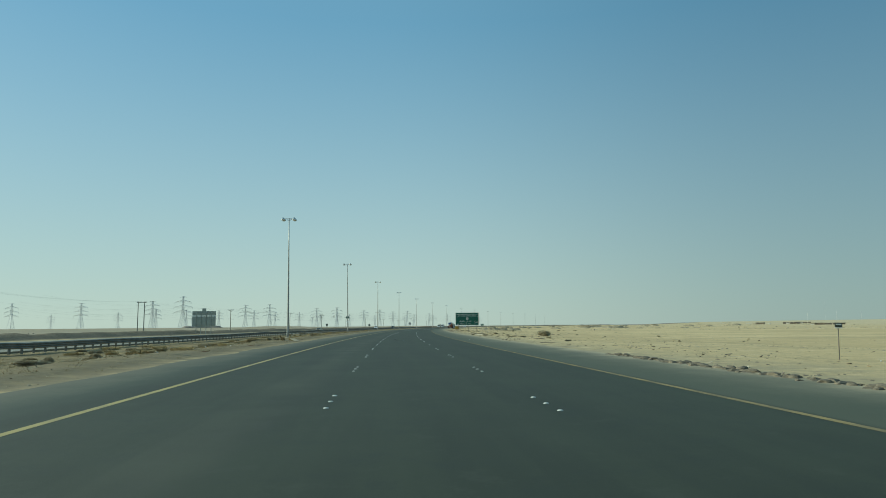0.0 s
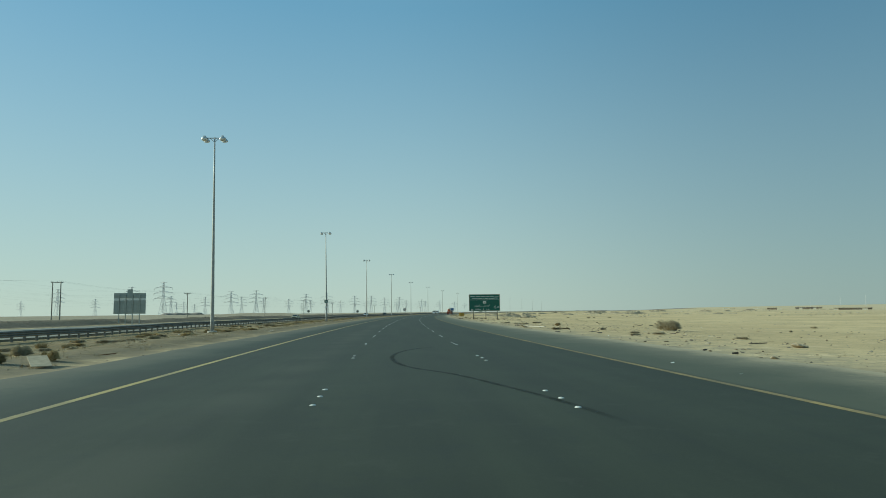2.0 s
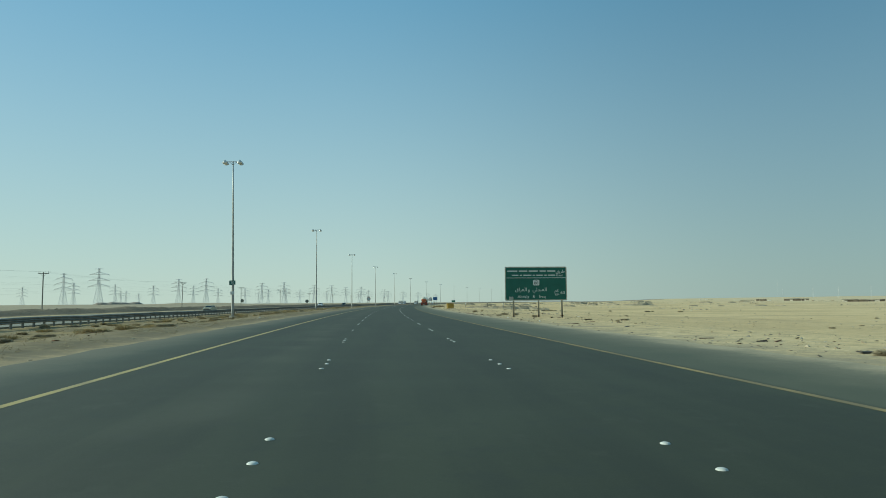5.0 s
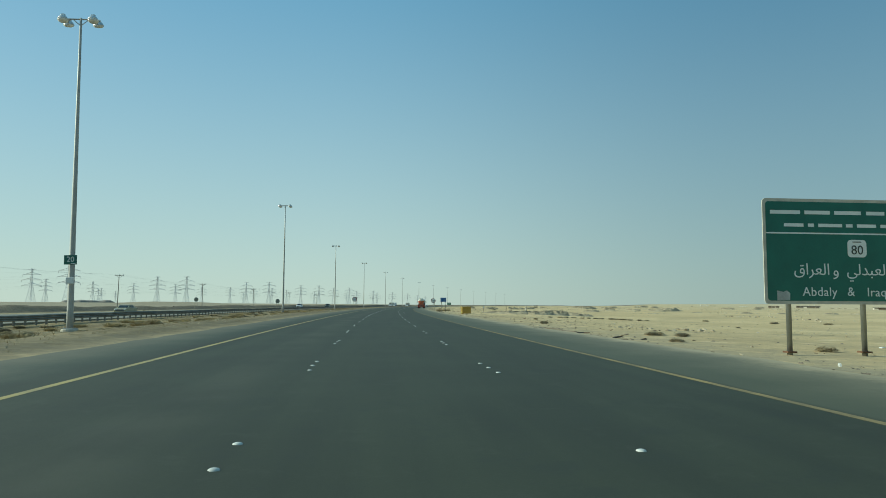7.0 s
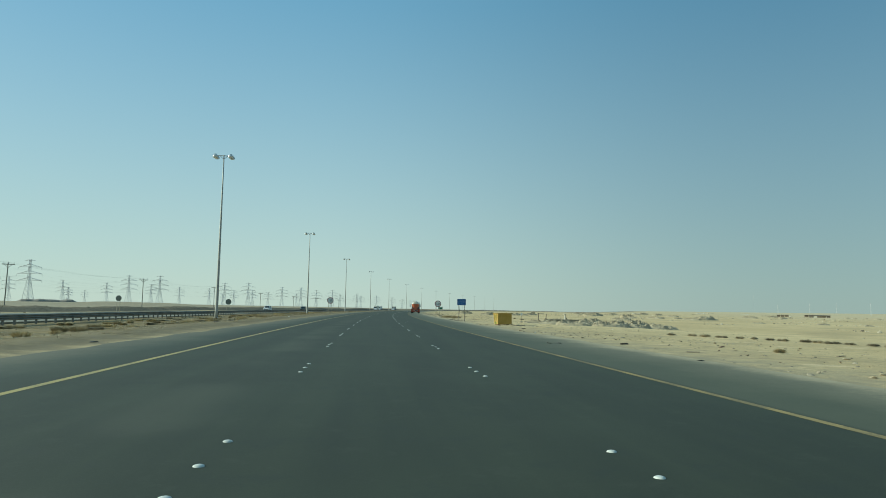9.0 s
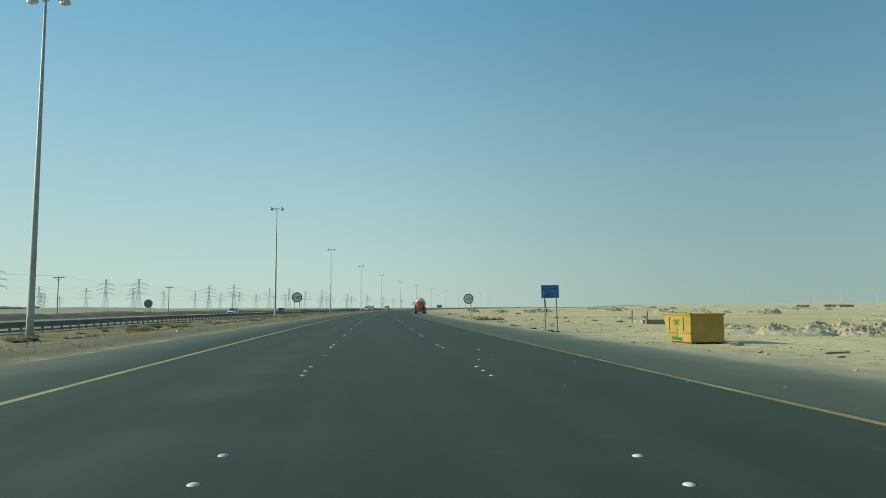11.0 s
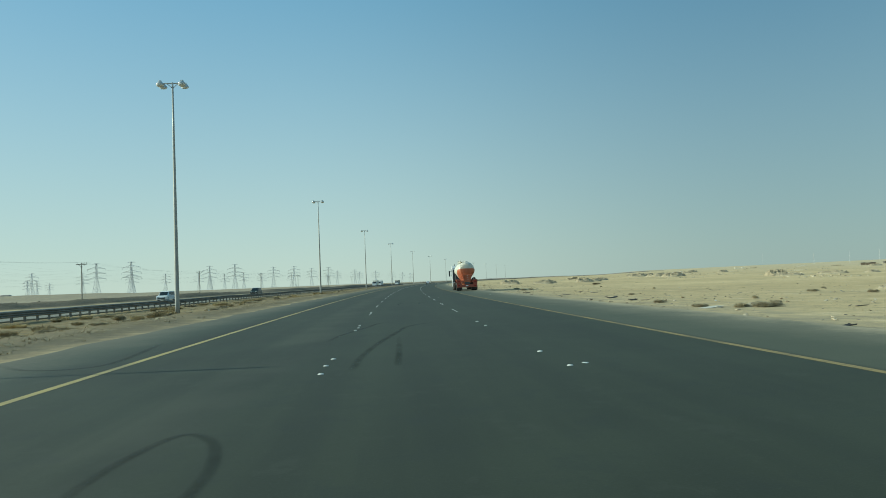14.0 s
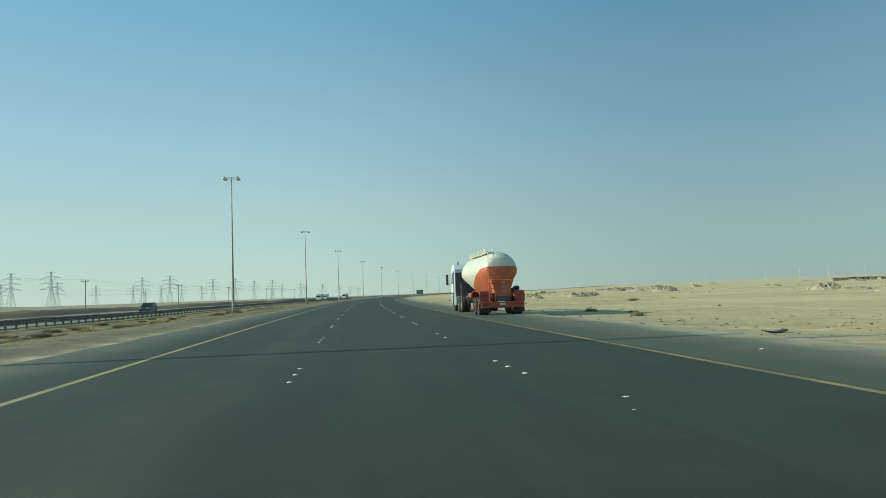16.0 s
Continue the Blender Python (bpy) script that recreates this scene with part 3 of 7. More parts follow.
# ---------------------------------------------------------------- guardrail
def build_guardrail():
    rail = empty("guardrail", Matrix(), "long weathered steel guardrail on posts beside the opposite carriageway", "guardrail")
    prof = [(0.0, 0.86), (0.05, 0.84), (0.09, 0.78), (0.05, 0.72), (0.0, 0.70), (0.05, 0.68), (0.09, 0.62), (0.05, 0.56), (0.0, 0.54), (0.05, 0.52), (0.09, 0.46), (0.05, 0.40), (0.0, 0.38)]
    off = -29.4
    y0 = -40.0
    while y0 < 760:
        bm = bmesh.new()
        rings = []
        for j in range(11):
            y = y0 + 4.0 * j
            base = on_ground(off, y)
            rings.append([(base.x + px, y, base.z + pz) for px, pz in prof])
        loft(bm, rings, close=False, caps=False)
        part("beam", bm, RAIL_STEEL, rail)
        y0 += 40.0
    bm = bmesh.new()
    box(bm, (0, 0, 0.3), (0.13, 0.2, 1.1), bevel=0.012)
    box(bm, (0.02, 0, 0.62), (0.10, 0.16, 0.42))
    me = bpy.data.meshes.new("post")
    bm.to_mesh(me)
    bm.free()
    me.materials.append(RAIL_STEEL)
    for i in range(290):
        y = 8.25 + 1.75 * i
        p = on_ground(off - 0.07, y)
        shared("post", me, rail, pose(p.x, p.y, p.z, 0, 0, heading(y)))
    bm = bmesh.new()
    for i in range(130):
        y = 8.25 + 1.75 * (290 + i)
        p = on_ground(off - 0.07, y)
        box(bm, (p.x, p.y, p.z + 0.3), (0.13, 0.2, 1.1))
    tagged(part("far_posts", bm, RAIL_STEEL, rail), kind="stuff")


build_guardrail()

# ---------------------------------------------------------------- lamp posts
POLE_GAP, POLE_FIRST, POLE_OFF = 89.24, 121.8, -20.97


def lamp_head(bm_h, bm_l, c, aim):
    """A bowl-shaped floodlight hung under the arm."""
    c = Vector(c)
    rings_h, rings_l = [], []
    for r, z in ((0.06, 0.25), (0.17, 0.22), (0.24, 0.12), (0.30, 0.0), (0.31, -0.05)):
        rings_h.append([c + Vector((r * 1.15 * math.cos(a), r * math.sin(a), z + aim * 0.22 * math.sin(a) * r)) for a in [k * math.pi / 7 for k in range(14)]])
    for r, z in ((0.30, -0.052), (0.27, -0.13), (0.17, -0.19), (0.04, -0.21)):
        rings_l.append([c + Vector((r * 1.15 * math.cos(a), r * math.sin(a), z + aim * 0.22 * math.sin(a) * r)) for a in [k * math.pi / 7 for k in range(14)]])
    loft(bm_h, rings_h)
    loft(bm_l, rings_l)


def build_lamp_post():
    post = empty("street_lamp", Matrix(), "tall grey tapered steel street lamp with four floodlights on a crossarm", "street lamp", "lamps along the verge")
    bm = bmesh.new()
    loft(bm, [[(r * math.cos(a), r * math.sin(a), z) for a in [k * math.pi / 6 for k in range(12)]] for r, z in ((0.225, 0.15), (0.205, 1.0), (0.18, 5.0), (0.14, 11.0), (0.10, 17.0), (0.075, 21.42))])
    part("pole", bm, POLE_STEEL, post, smooth=True)
    bm = bmesh.new()
    loft(bm, [[(r * math.cos(a), r * math.sin(a), z) for a in [k * math.pi / 8 for k in range(16)]] for r, z in ((0.55, -0.5), (0.52, 0.14), (0.47, 0.2))])
    part("footing", bm, CONCRETE, post, "round concrete footing")
    bm = bmesh.new()
    for a in range(4):
        tube(bm, (0.34 * math.cos(a * 1.57 + .8), 0.34 * math.sin(a * 1.57 + .8), 0.18), (0.34 * math.cos(a * 1.57 + .8), 0.34 * math.sin(a * 1.57 + .8), 0.3), 0.03, n=6)
    box(bm, (0, 0, 0.22), (0.74, 0.74, 0.035))
    part("base_plate", bm, POLE_STEEL, post)
    bm = bmesh.new()
    box(bm, (0, -0.225, 1.2), (0.14, 0.03, 0.5), bevel=0.01)
    part("hatch", bm, POLE_STEEL, post)
    bm = bmesh.new()
    tube(bm, (-0.95, 0, 21.34), (0.95, 0, 21.34), 0.05, n=8)
    for s in (-1, 1):
        tube(bm, (s * 0.95, -0.42, 21.32), (s * 0.95, 0.42, 21.32), 0.045, n=8)
        tube(bm, (0, 0, 20.87), (s * 0.5, 0, 21.32), 0.03, n=6)
    part("crossarm", bm, POLE_STEEL, post)
    for sx in (-1, 1):
        for sy in (-1, 1):
            bh, bl = bmesh.new(), bmesh.new()
            lamp_head(bh, bl, (sx * 0.98, sy * 0.44, 21.14), sy)
            head = part("lamp_head", bh, ALU, post, "bowl-shaped aluminium floodlight", smooth=True)
            part("lens", bl, LENS, head, smooth=True)
            bm = bmesh.new()
            box(bm, (sx * 0.98, sy * 0.44, 21.44), (0.26, 0.2, 0.12), bevel=0.02)
            part("ballast_box", bm, ALU, post)
    return post


lamp = build_lamp_post()
POLE_SHIFT = {-1: 3.8, 0: 1.2, 1: 0.4, 2: -0.3, 3: -1.8, 4: -1.2, 5: 1.7, 6: -1.6, 7: 1.6, 8: -2.4, 9: -7.0, 10: -12.4, 11: -18.9, 12: -26.3, 13: -34.0, 14: -42.0}
# metres to the right, metres sunk into the verge, degrees of lean
POLE_STAND = {-1: (-0.55, 0.0, 0.0), 0: (0.15, 0.0, -0.4), 1: (0.3, 0.0, -0.8), 2: (0.0, 0.0, 0.0), 3: (0.0, 0.3, 0.0), 4: (0.0, 0.35, 0.0)}
POLE_HIGH = {1: 0.993}
first = True
for i in range(-1, 15):
    y = POLE_FIRST - 0.55 + POLE_GAP * i + POLE_SHIFT.get(i, 0.0)
    shift, sink, lean = POLE_STAND.get(i, (0.0, 0.15, 0.0))
    side = POLE_OFF + shift
    base = Vector((road_x(y) + side, y, ground_z(side, y) - sink))
    m = pose(base.x, base.y, base.z, 0, lean, heading(y)) @ Matrix.Diagonal((1, 1, POLE_HIGH.get(i, 1.0), 1))
    if first:
        lamp.matrix_world = m
        first = False
    else:
        copy_thing(lamp, m)


def build_plate_on_lamp():
    y = POLE_FIRST - 0.55 + POLE_GAP + POLE_SHIFT[1]
    z = ground_z(POLE_OFF, y)
    plate = empty("marker_plate", pose(road_x(y) + POLE_OFF + 0.3, y, z, 0, -0.8, heading(y)), "small green numbered distance plate strapped to a lamp pole", "sign")
    bm = bmesh.new()
    box(bm, (0, -0.235, 4.72), (0.82, 0.02, 0.62), bevel=0.008)
    part("panel", bm, GREEN_SIGN, plate)
    lettering("20", 0.5, 0.0, 4.74, plate, SIGN_WHITE, -0.249)
    bm = bmesh.new()
    box(bm, (0.18, -0.25, 4.47), (0.3, 0.006, 0.05))
    part("writing_bar", bm, SIGN_WHITE, plate)
    card = empty("notice_plate", pose(road_x(y) + POLE_OFF + 0.3, y, z, 0, -0.8, heading(y)), "small pale metal notice plate strapped to a lamp pole", "sign")
    bm = bmesh.new()
    box(bm, (0, -0.24, 3.35), (0.52, 0.05, 0.42), bevel=0.02)
    part("panel", bm, SIGN_WHITE, card)
    bm = bmesh.new()
    tube(bm, (0, 0, 3.32), (0, 0, 3.38), 0.222, n=14)
    part("strap", bm, GALV, card)


build_plate_on_lamp()

# ---------------------------------------------------------------- green road sign
def build_green_sign():
    w, h, zc = 6.2, 3.36, 3.15
    gz = -0.14
    sign = empty("road_sign", pose(19.36, 181.9, gz, 0, 0, -4.5), "large green highway direction sign with pale border, three steel posts", "road sign")
    z0 = zc - gz - 0.05

    def slab(bm, ww, hh, y, t, r):
        pts = []
        for cx, cz, a0 in ((ww / 2 - r, hh / 2 - r, 0), (-ww / 2 + r, hh / 2 - r, 90), (-ww / 2 + r, -hh / 2 + r, 180), (ww / 2 - r, -hh / 2 + r, 270)):
            for k in range(5):
                a = radians(a0 + 22.5 * k)
                pts.append((cx + r * math.cos(a), cz + r * math.sin(a)))
        loft(bm, [[(x, y, z0 + z) for x, z in pts], [(x, y + t, z0 + z) for x, z in pts]])
    bm = bmesh.new()
    slab(bm, w, h, 0.0, 0.035, 0.12)
    part("border_panel", bm, CONCRETE, sign, "pale scuffed border")
    bm = bmesh.new()
    slab(bm, w - 0.2, h - 0.2, -0.006, 0.005, 0.1)
    part("face", bm, GREEN_SIGN, sign)
    bm = bmesh.new()
    for z in (-1.2, -0.4, 0.4, 1.2):
        box(bm, (0, 0.06, z0 + z), (w - 0.1, 0.05, 0.07))
    part("back_rail", bm, GALV, sign)
    for px in (-2.24, 0.26, 2.6):
        bm = bmesh.new()
        tube(bm, (px, 0.16, -0.4), (px, 0.16, z0 + h / 2 - 0.12), 0.082, n=14)
        post = part("post", bm, SIGN_POST, sign, "dull grey steel post", smooth=True)
        bm = bmesh.new()
        box(bm, (px, 0.16, 0.05), (0.3, 0.3, 0.05))
        part("foot_plate", bm, RUST, post)
    f = -0.012
    bm = bmesh.new()
    box(bm, (0, f, z0 + 0.57), (w - 0.22, 0.006, 0.045))
    part("divider_line", bm, SIGN_WHITE, sign)
    # upper name lines, kept as plain bars
    for x0, x1, z, hh in ((-2.85, -1.85, 1.24, 0.19), (-1.7, -0.85, 1.24, 0.19), (-0.7, 0.2, 1.24, 0.19), (0.38, 1.0, 1.24, 0.19), (1.15, 1.95, 1.24, 0.19),
                          (-2.4, -1.75, 0.83, 0.17), (-1.6, -1.4, 0.83, 0.17), (-1.25, -0.45, 0.83, 0.17), (-0.32, -0.1, 0.83, 0.17), (0.05, 0.7, 0.83, 0.17), (0.85, 1.1, 0.83, 0.17), (1.22, 1.95, 0.83, 0.17)):
        bm = bmesh.new()
        box(bm, ((x0 + x1) / 2, f, z0 + z), (x1 - x0, 0.006, hh * 0.62))
        part("writing_bar", bm, SIGN_WHITE, sign)
    lettering("\uFEC3\uFEAE\uFEF3\uFED6"[::-1], 0.42, 2.46, z0 + 1.2, sign, SIGN_WHITE, f)
    lettering("Road", 0.29, 2.36, z0 + 0.81, sign, SIGN_WHITE, f, spacing=1.05)
    bm = bmesh.new()
    slab(bm, 0.64, 0.56, f - 0.003, 0.006, 0.12)
    bmesh.ops.translate(bm, verts=bm.verts, vec=(0.02, 0, 0.1))
    shield = part("route_shield", bm, SIGN_WHITE, sign, "white route shield")
    lettering("80", 0.42, 0.02, z0 + 0.04, shield, SIGN_BLACK, f - 0.009)
    bm = bmesh.new()
    box(bm, (0.02, f - 0.006, z0 + 0.31), (0.3, 0.004, 0.03))
    part("writing_bar", bm, SIGN_BLACK, shield)
    lettering("\uFEDF\uFECC\uFE92\uFEAA\uFEDF\uFEF2"[::-1] + "\u0627", 0.5, 0.36, z0 - 0.6, sign, SIGN_WHITE, f, spacing=1.0)
    lettering("\u0648", 0.5, -0.72, z0 - 0.62, sign, SIGN_WHITE, f)
    lettering("\uFEDF\uFECC\uFEAE\uFE8D\uFED5"[::-1] + "\u0627", 0.5, -1.52, z0 - 0.6, sign, SIGN_WHITE, f)
    lettering("Abdaly", 0.4, -1.28, z0 - 1.3, sign, SIGN_WHITE, f, spacing=1.05)
    lettering("&", 0.4, -0.24, z0 - 1.29, sign, SIGN_WHITE, f)
    lettering("Iraq", 0.4, 0.62, z0 - 1.3, sign, SIGN_WHITE, f, spacing=1.05)
    lettering("\uFEDB\uFEE2"[::-1], 0.42, 2.05, z0 - 0.72, sign, SIGN_WHITE, f)
    lettering("KM", 0.3, 2.1, z0 - 1.1, sign, SIGN_WHITE, f)
    lettering("60", 0.46, 2.66, z0 - 0.92, sign, SIGN_WHITE, f)
    bm = bmesh.new()
    vs = [bm.verts.new((x, f - 0.002, z0 + z)) for x, z in ((-2.7, -1.57), (-2.28, -1.56), (-2.27, -1.34), (-2.38, -1.26), (-2.5, -1.3), (-2.7, -1.26))]
    bm.faces.new(vs)
    bmesh.ops.solidify(bm, geom=bm.faces[:], thickness=0.004)
    part("torn_sticker", bm, PLASTIC_WHITE, sign, "torn pale sticker")
    return sign


build_green_sign()


def build_sign_back():
    """The far carriageway's direction sign, seen from behind."""
    gz = ground_z(-56, 188)
    sign = empty("road_sign", pose(-51.3, 188.2, gz, 0, 0, 0), "back of a large grey metal direction sign on four posts", "road sign")
    for zc, hh in ((2.95, 2.7), (5.22, 1.08)):
        bm = bmesh.new()
        box(bm, (0, 0.1, zc - gz), (6.2, 0.04, hh), bevel=0.01)
        part("panel", bm, SIGN_BACK, sign)
    bm = bmesh.new()
    box(bm, (-0.0, 0.12, 5.62 - gz), (1.05, 0.04, 1.75), bevel=0.01)
    part("top_panel", bm, SIGN_BACK, sign)
    # white strip added to stand in for the bright open gap between panels
    bm = bmesh.new()
    box(bm, (0, 0.135, 4.49 - gz), (6.2, 0.02, 0.34))
    part("gap_strip", bm, PLASTIC_WHITE, sign, "white strip standing in for the bright gap between panels")
    for px in (-2.0, -0.75, 0.6, 1.95):
        bm = bmesh.new()
        box(bm, (px, 0, 2.6 - gz / 2), (0.14, 0.18, 5.6 - gz), bevel=0.01)
        part("post", bm, SIGN_BACK, sign)
    for z in (2.0, 3.7, 5.2):
        bm = bmesh.new()
        box(bm, (0, 0.05, z - gz), (6.1, 0.04, 0.08))
        part("back_rail", bm, SIGN_BACK, sign)


build_sign_back()


def build_round_sign(x, y, gz, zc, turn, front=True, post_gap=0.62, d=1.17, label="", lean=0.0):
    sign = empty("speed_sign" if front else "round_sign", pose(x, y, gz, 0, lean, turn), label, "road sign", "" if front else "round signs of the far carriageway")
    z = zc - gz

    def disc(bm, r, y0, t):
        tube(bm, (0, y0, z), (0, y0 + t, z), r, n=40)
    bm = bmesh.new()
    disc(bm, d / 2, 0.0, 0.02)
    part("plate", bm, SIGN_RED if front else DULL_BACK, sign, "round red rim" if front else "")
    if front:
        bm = bmesh.new()
        disc(bm, d / 2 * 0.81, -0.005, 0.004)
        part("face", bm, SIGN_WHITE, sign, "white disc")
        lettering("120", 0.46, 0.0, z - 0.02, sign, SIGN_BLACK, -0.010, spacing=1.1, bold=0.003)
    for s in (-1, 1):
        bm = bmesh.new()
        tube(bm, (s * post_gap / 2, 0.065, -0.3), (s * post_gap / 2, 0.065, z + 0.28), 0.036, n=10)
        part("post", bm, DUSTY_POST, sign)
    for dz in (-0.22, 0.22):
        bm = bmesh.new()
        box(bm, (0, 0.035, z + dz), (post_gap + 0.1, 0.025, 0.05))
        part("bracket", bm, POLE_STEEL, sign)
    return sign


build_round_sign(27.66, 331.2, -0.11, 2.31, -9.5, label="round red-rimmed 120 speed limit sign on two posts, sandy verge")
build_round_sign(8.22, 335.0, -0.12, 2.55, -9.5, label="round red-rimmed 120 speed limit sign on two posts, median verge")
build_round_sign(-12.2, 355.1, ground_z(-32.6, 355), 2.0, -8, False, label="grey back of a round road sign on two posts")
build_round_sign(-34.2, 357.7, ground_z(-54.8, 357), 2.3, -8, False, label="grey back of a round road sign on two posts")


def build_blue_sign():
    gz = -0.13
    sign = empty("information_sign", pose(24.43, 295.4, gz, 0, -0.8, -6), "small blue information sign on two leaning thin posts", "road sign")
    z = 2.30 - gz
    bm = bmesh.new()
    box(bm, (0, 0, z), (1.16, 0.025, 0.84), bevel=0.006)
    part("border_panel", bm, SIGN_WHITE, sign)
    bm = bmesh.new()
    box(bm, (0, -0.0165, z), (1.10, 0.006, 0.78))
    part("face", bm, BLUE_SIGN, sign)
    bm = bmesh.new()
    pts = [(-0.44, -0.33), (-0.44, 0.0), (-0.38, 0.1), (-0.2, 0.13), (-0.02, 0.1), (0.04, 0.0), (0.04, -0.33)]
    for a, b in zip(pts, pts[1:]):
        tube(bm, (a[0], -0.022, z + a[1]), (b[0], -0.022, z + b[1]), 0.009, n=6)
    part("arch_symbol", bm, PALE_BLUE, sign)
    for x, dz, w in ((-0.36, 0.28, 0.22), (-0.08, 0.28, 0.24), (0.22, 0.28, 0.26), (0.44, 0.28, 0.08), (0.3, 0.06, 0.38), (0.3, -0.1, 0.26), (0.3, -0.26, 0.2)):
        bm = bmesh.new()
        box(bm, (x, -0.022, z + dz), (w, 0.004, 0.035))
        part("writing_bar", bm, PALE_BLUE, sign)
    for x, lean in ((-0.36, 0.02), (0.4, 0.03)):
        bm = bmesh.new()
        tube(bm, (x + lean, 0.05, -0.3), (x, 0.05, z + 0.38), 0.03, n=10)
        part("post", bm, RUST_GREY, sign)
    bm = bmesh.new()
    box(bm, (0, 0, 0), (0.045, 0.02, 1.15), m=pose(-0.27, 0.07, z - 0.95, 0, -6, 0))
    part("loose_slat", bm, DARK_STEEL, sign, "loose hanging slat")


build_blue_sign()


def build_far_sign():
    y = 649
    gz = ground_z(14.0, y)
    sign = empty("road_sign", pose(road_x(y) + 14.0, y, gz, 0, 0, heading(y)), "distant green highway direction sign standing on two posts", "road sign")
    bm = bmesh.new()
    box(bm, (0, 0, 2.25), (2.8, 0.05, 1.6), bevel=0.01)
    part("panel", bm, GREEN_SIGN, sign)
    bm = bmesh.new()
    box(bm, (0, -0.03, 2.5), (2.1, 0.008, 0.16))
    part("writing_bar", bm, SIGN_WHITE, sign)
    for s in (-0.9, 0.9):
        bm = bmesh.new()
        tube(bm, (s, 0.12, -0.3), (s, 0.12, 3.0), 0.06, n=10)
        part("post", bm, GALV, sign)


build_far_sign()


def build_marker_sign():
    p = on_ground(19.2, 29.2)
    sign = empty("marker_sign", pose(p.x, p.y, p.z, 0, 1.5, -4), "small dark-faced marker sign on a thin weathered post", "road sign")
    bm = bmesh.new()
    tube(bm, (0, 0, -0.2), (0, 0, 1.62), 0.024, n=8)
    part("post", bm, RUST_GREY, sign)
    bm = bmesh.new()
    box(bm, (0, -0.035, 1.55), (0.34, 0.02, 0.2), bevel=0.006)
    part("panel", bm, SIGN_BLACK, sign)
    bm = bmesh.new()
    box(bm, (0, -0.048, 1.57), (0.26, 0.006, 0.06))
    part("writing_bar", bm, SIGN_WHITE, sign)
    bm = bmesh.new()
    box(bm, (0, -0.035, 1.415), (0.34, 0.02, 0.05), bevel=0.005)
    part("lower_panel", bm, SIGN_WHITE, sign, "pale lower strip")


build_marker_sign()


# ---------------------------------------------------------------- yellow skip
def build_skip():
    skip = empty("skip", pose(25.55, 281.35, -0.31, 0, 0, -3), "yellow steel rubbish skip with a sloping end and green stencil", "skip")
    W, L, H = 1.54, 2.6, 1.2
    t = 0.03
    # shell: upright near end, far end sloping outwards to the top
    bm = bmesh.new()
    outer = [(0, 0.0), (L - 0.72, 0.0), (L, H), (0.0, H)]
    prof_o = [(y, z) for y, z in outer]
    prof_i = [(t, t), (L - 0.74, t), (L - t * 1.4, H), (t, H)]
    a = [bm.verts.new((0, y, z + 0.1)) for y, z in prof_o]
    b = [bm.verts.new((W, y, z + 0.1)) for y, z in prof_o]
    c = [bm.verts.new((t, y, z + 0.1)) for y, z in prof_i]
    d = [bm.verts.new((W - t, y, z + 0.1)) for y, z in prof_i]
    bm.faces.new(a)
    bm.faces.new(b[::-1])
    bm.faces.new(c[::-1])
    bm.faces.new(d)
    for i, j in ((0, 1), (1, 2), (3, 0)):
        bm.faces.new((a[i], a[j], b[j], b[i]))
        bm.faces.new((c[j], c[i], d[i], d[j]))
    for p, q in ((a, c), (d, b)):
        bm.faces.new((p[2], p[3], q[3], q[2]))
    bm.faces.new((a[2], c[2], d[2], b[2]))
    bm.faces.new((a[3], b[3], d[3], c[3]))
    bmesh.ops.recalc_face_normals(bm, faces=bm.faces)
    part("shell", bm, SKIP_YELLOW, skip)
    bm = bmesh.new()
    for x in (-0.02, W + 0.02):
        box(bm, (x, L / 2, H + 0.1), (0.09, L + 0.08, 0.07), bevel=0.012)
    for y in (-0.02, L + 0.02):
        box(bm, (W / 2, y, H + 0.102), (W + 0.13, 0.09, 0.07), bevel=0.012)
    part("rim", bm, SKIP_YELLOW, skip)
    for x, s in ((-0.022, -1), (W + 0.022, 1)):
        bm = bmesh.new()
        box(bm, (x, (L - 0.55) / 2, 0.5), (0.045, L - 0.58, 0.05), bevel=0.008)
        part("side_rail", bm, SKIP_YELLOW, skip)
        for y in (0.62, 1.9):
            bm = bmesh.new()
            box(bm, (x, y, 0.87), (0.045, 0.06, 0.6), bevel=0.008)
            part("rib", bm, SKIP_YELLOW, skip)
    bm = bmesh.new()
    for x in (0.12, W - 0.12):
        box(bm, (x, (L - 0.7) / 2, 0.05), (0.12, L - 0.75, 0.11))
    part("skid", bm, RUST, skip)
    bm = bmesh.new()
    box(bm, (W * 0.58, -0.01, H + 0.16), (0.06, 0.08, 0.14), bevel=0.01)
    part("rim_catch", bm, SKIP_YELLOW, skip)
    # green palm stencil on the side facing the road
    bm = bmesh.new()

    def stroke(pts, w):
        for (y0, z0), (y1, z1) in zip(pts, pts[1:]):
            dv = Vector((y1 - y0, z1 - z0))
            n = Vector((-dv.y, dv.x)).normalized() * w / 2
            bm.faces.new([bm.verts.new((-0.006, p, q)) for p, q in ((y0 + n.x, z0 + n.y), (y1 + n.x, z1 + n.y), (y1 - n.x, z1 - n.y), (y0 - n.x, z0 - n.y))])
    stroke([(1.22, 0.25), (1.2, 0.7), (1.24, 0.97)], 0.07)
    stroke([(0.75, 0.2), (1.72, 0.24)], 0.14)
    stroke([(1.24, 0.96), (1.05, 1.06), (0.95, 0.97)], 0.07)
    stroke([(1.24, 0.96), (1.42, 1.06), (1.52, 0.97)], 0.07)
    stroke([(1.24, 0.96), (1.1, 0.92), (1.02, 0.82)], 0.06)
    stroke([(1.24, 0.96), (1.38, 0.91), (1.46, 0.81)], 0.06)
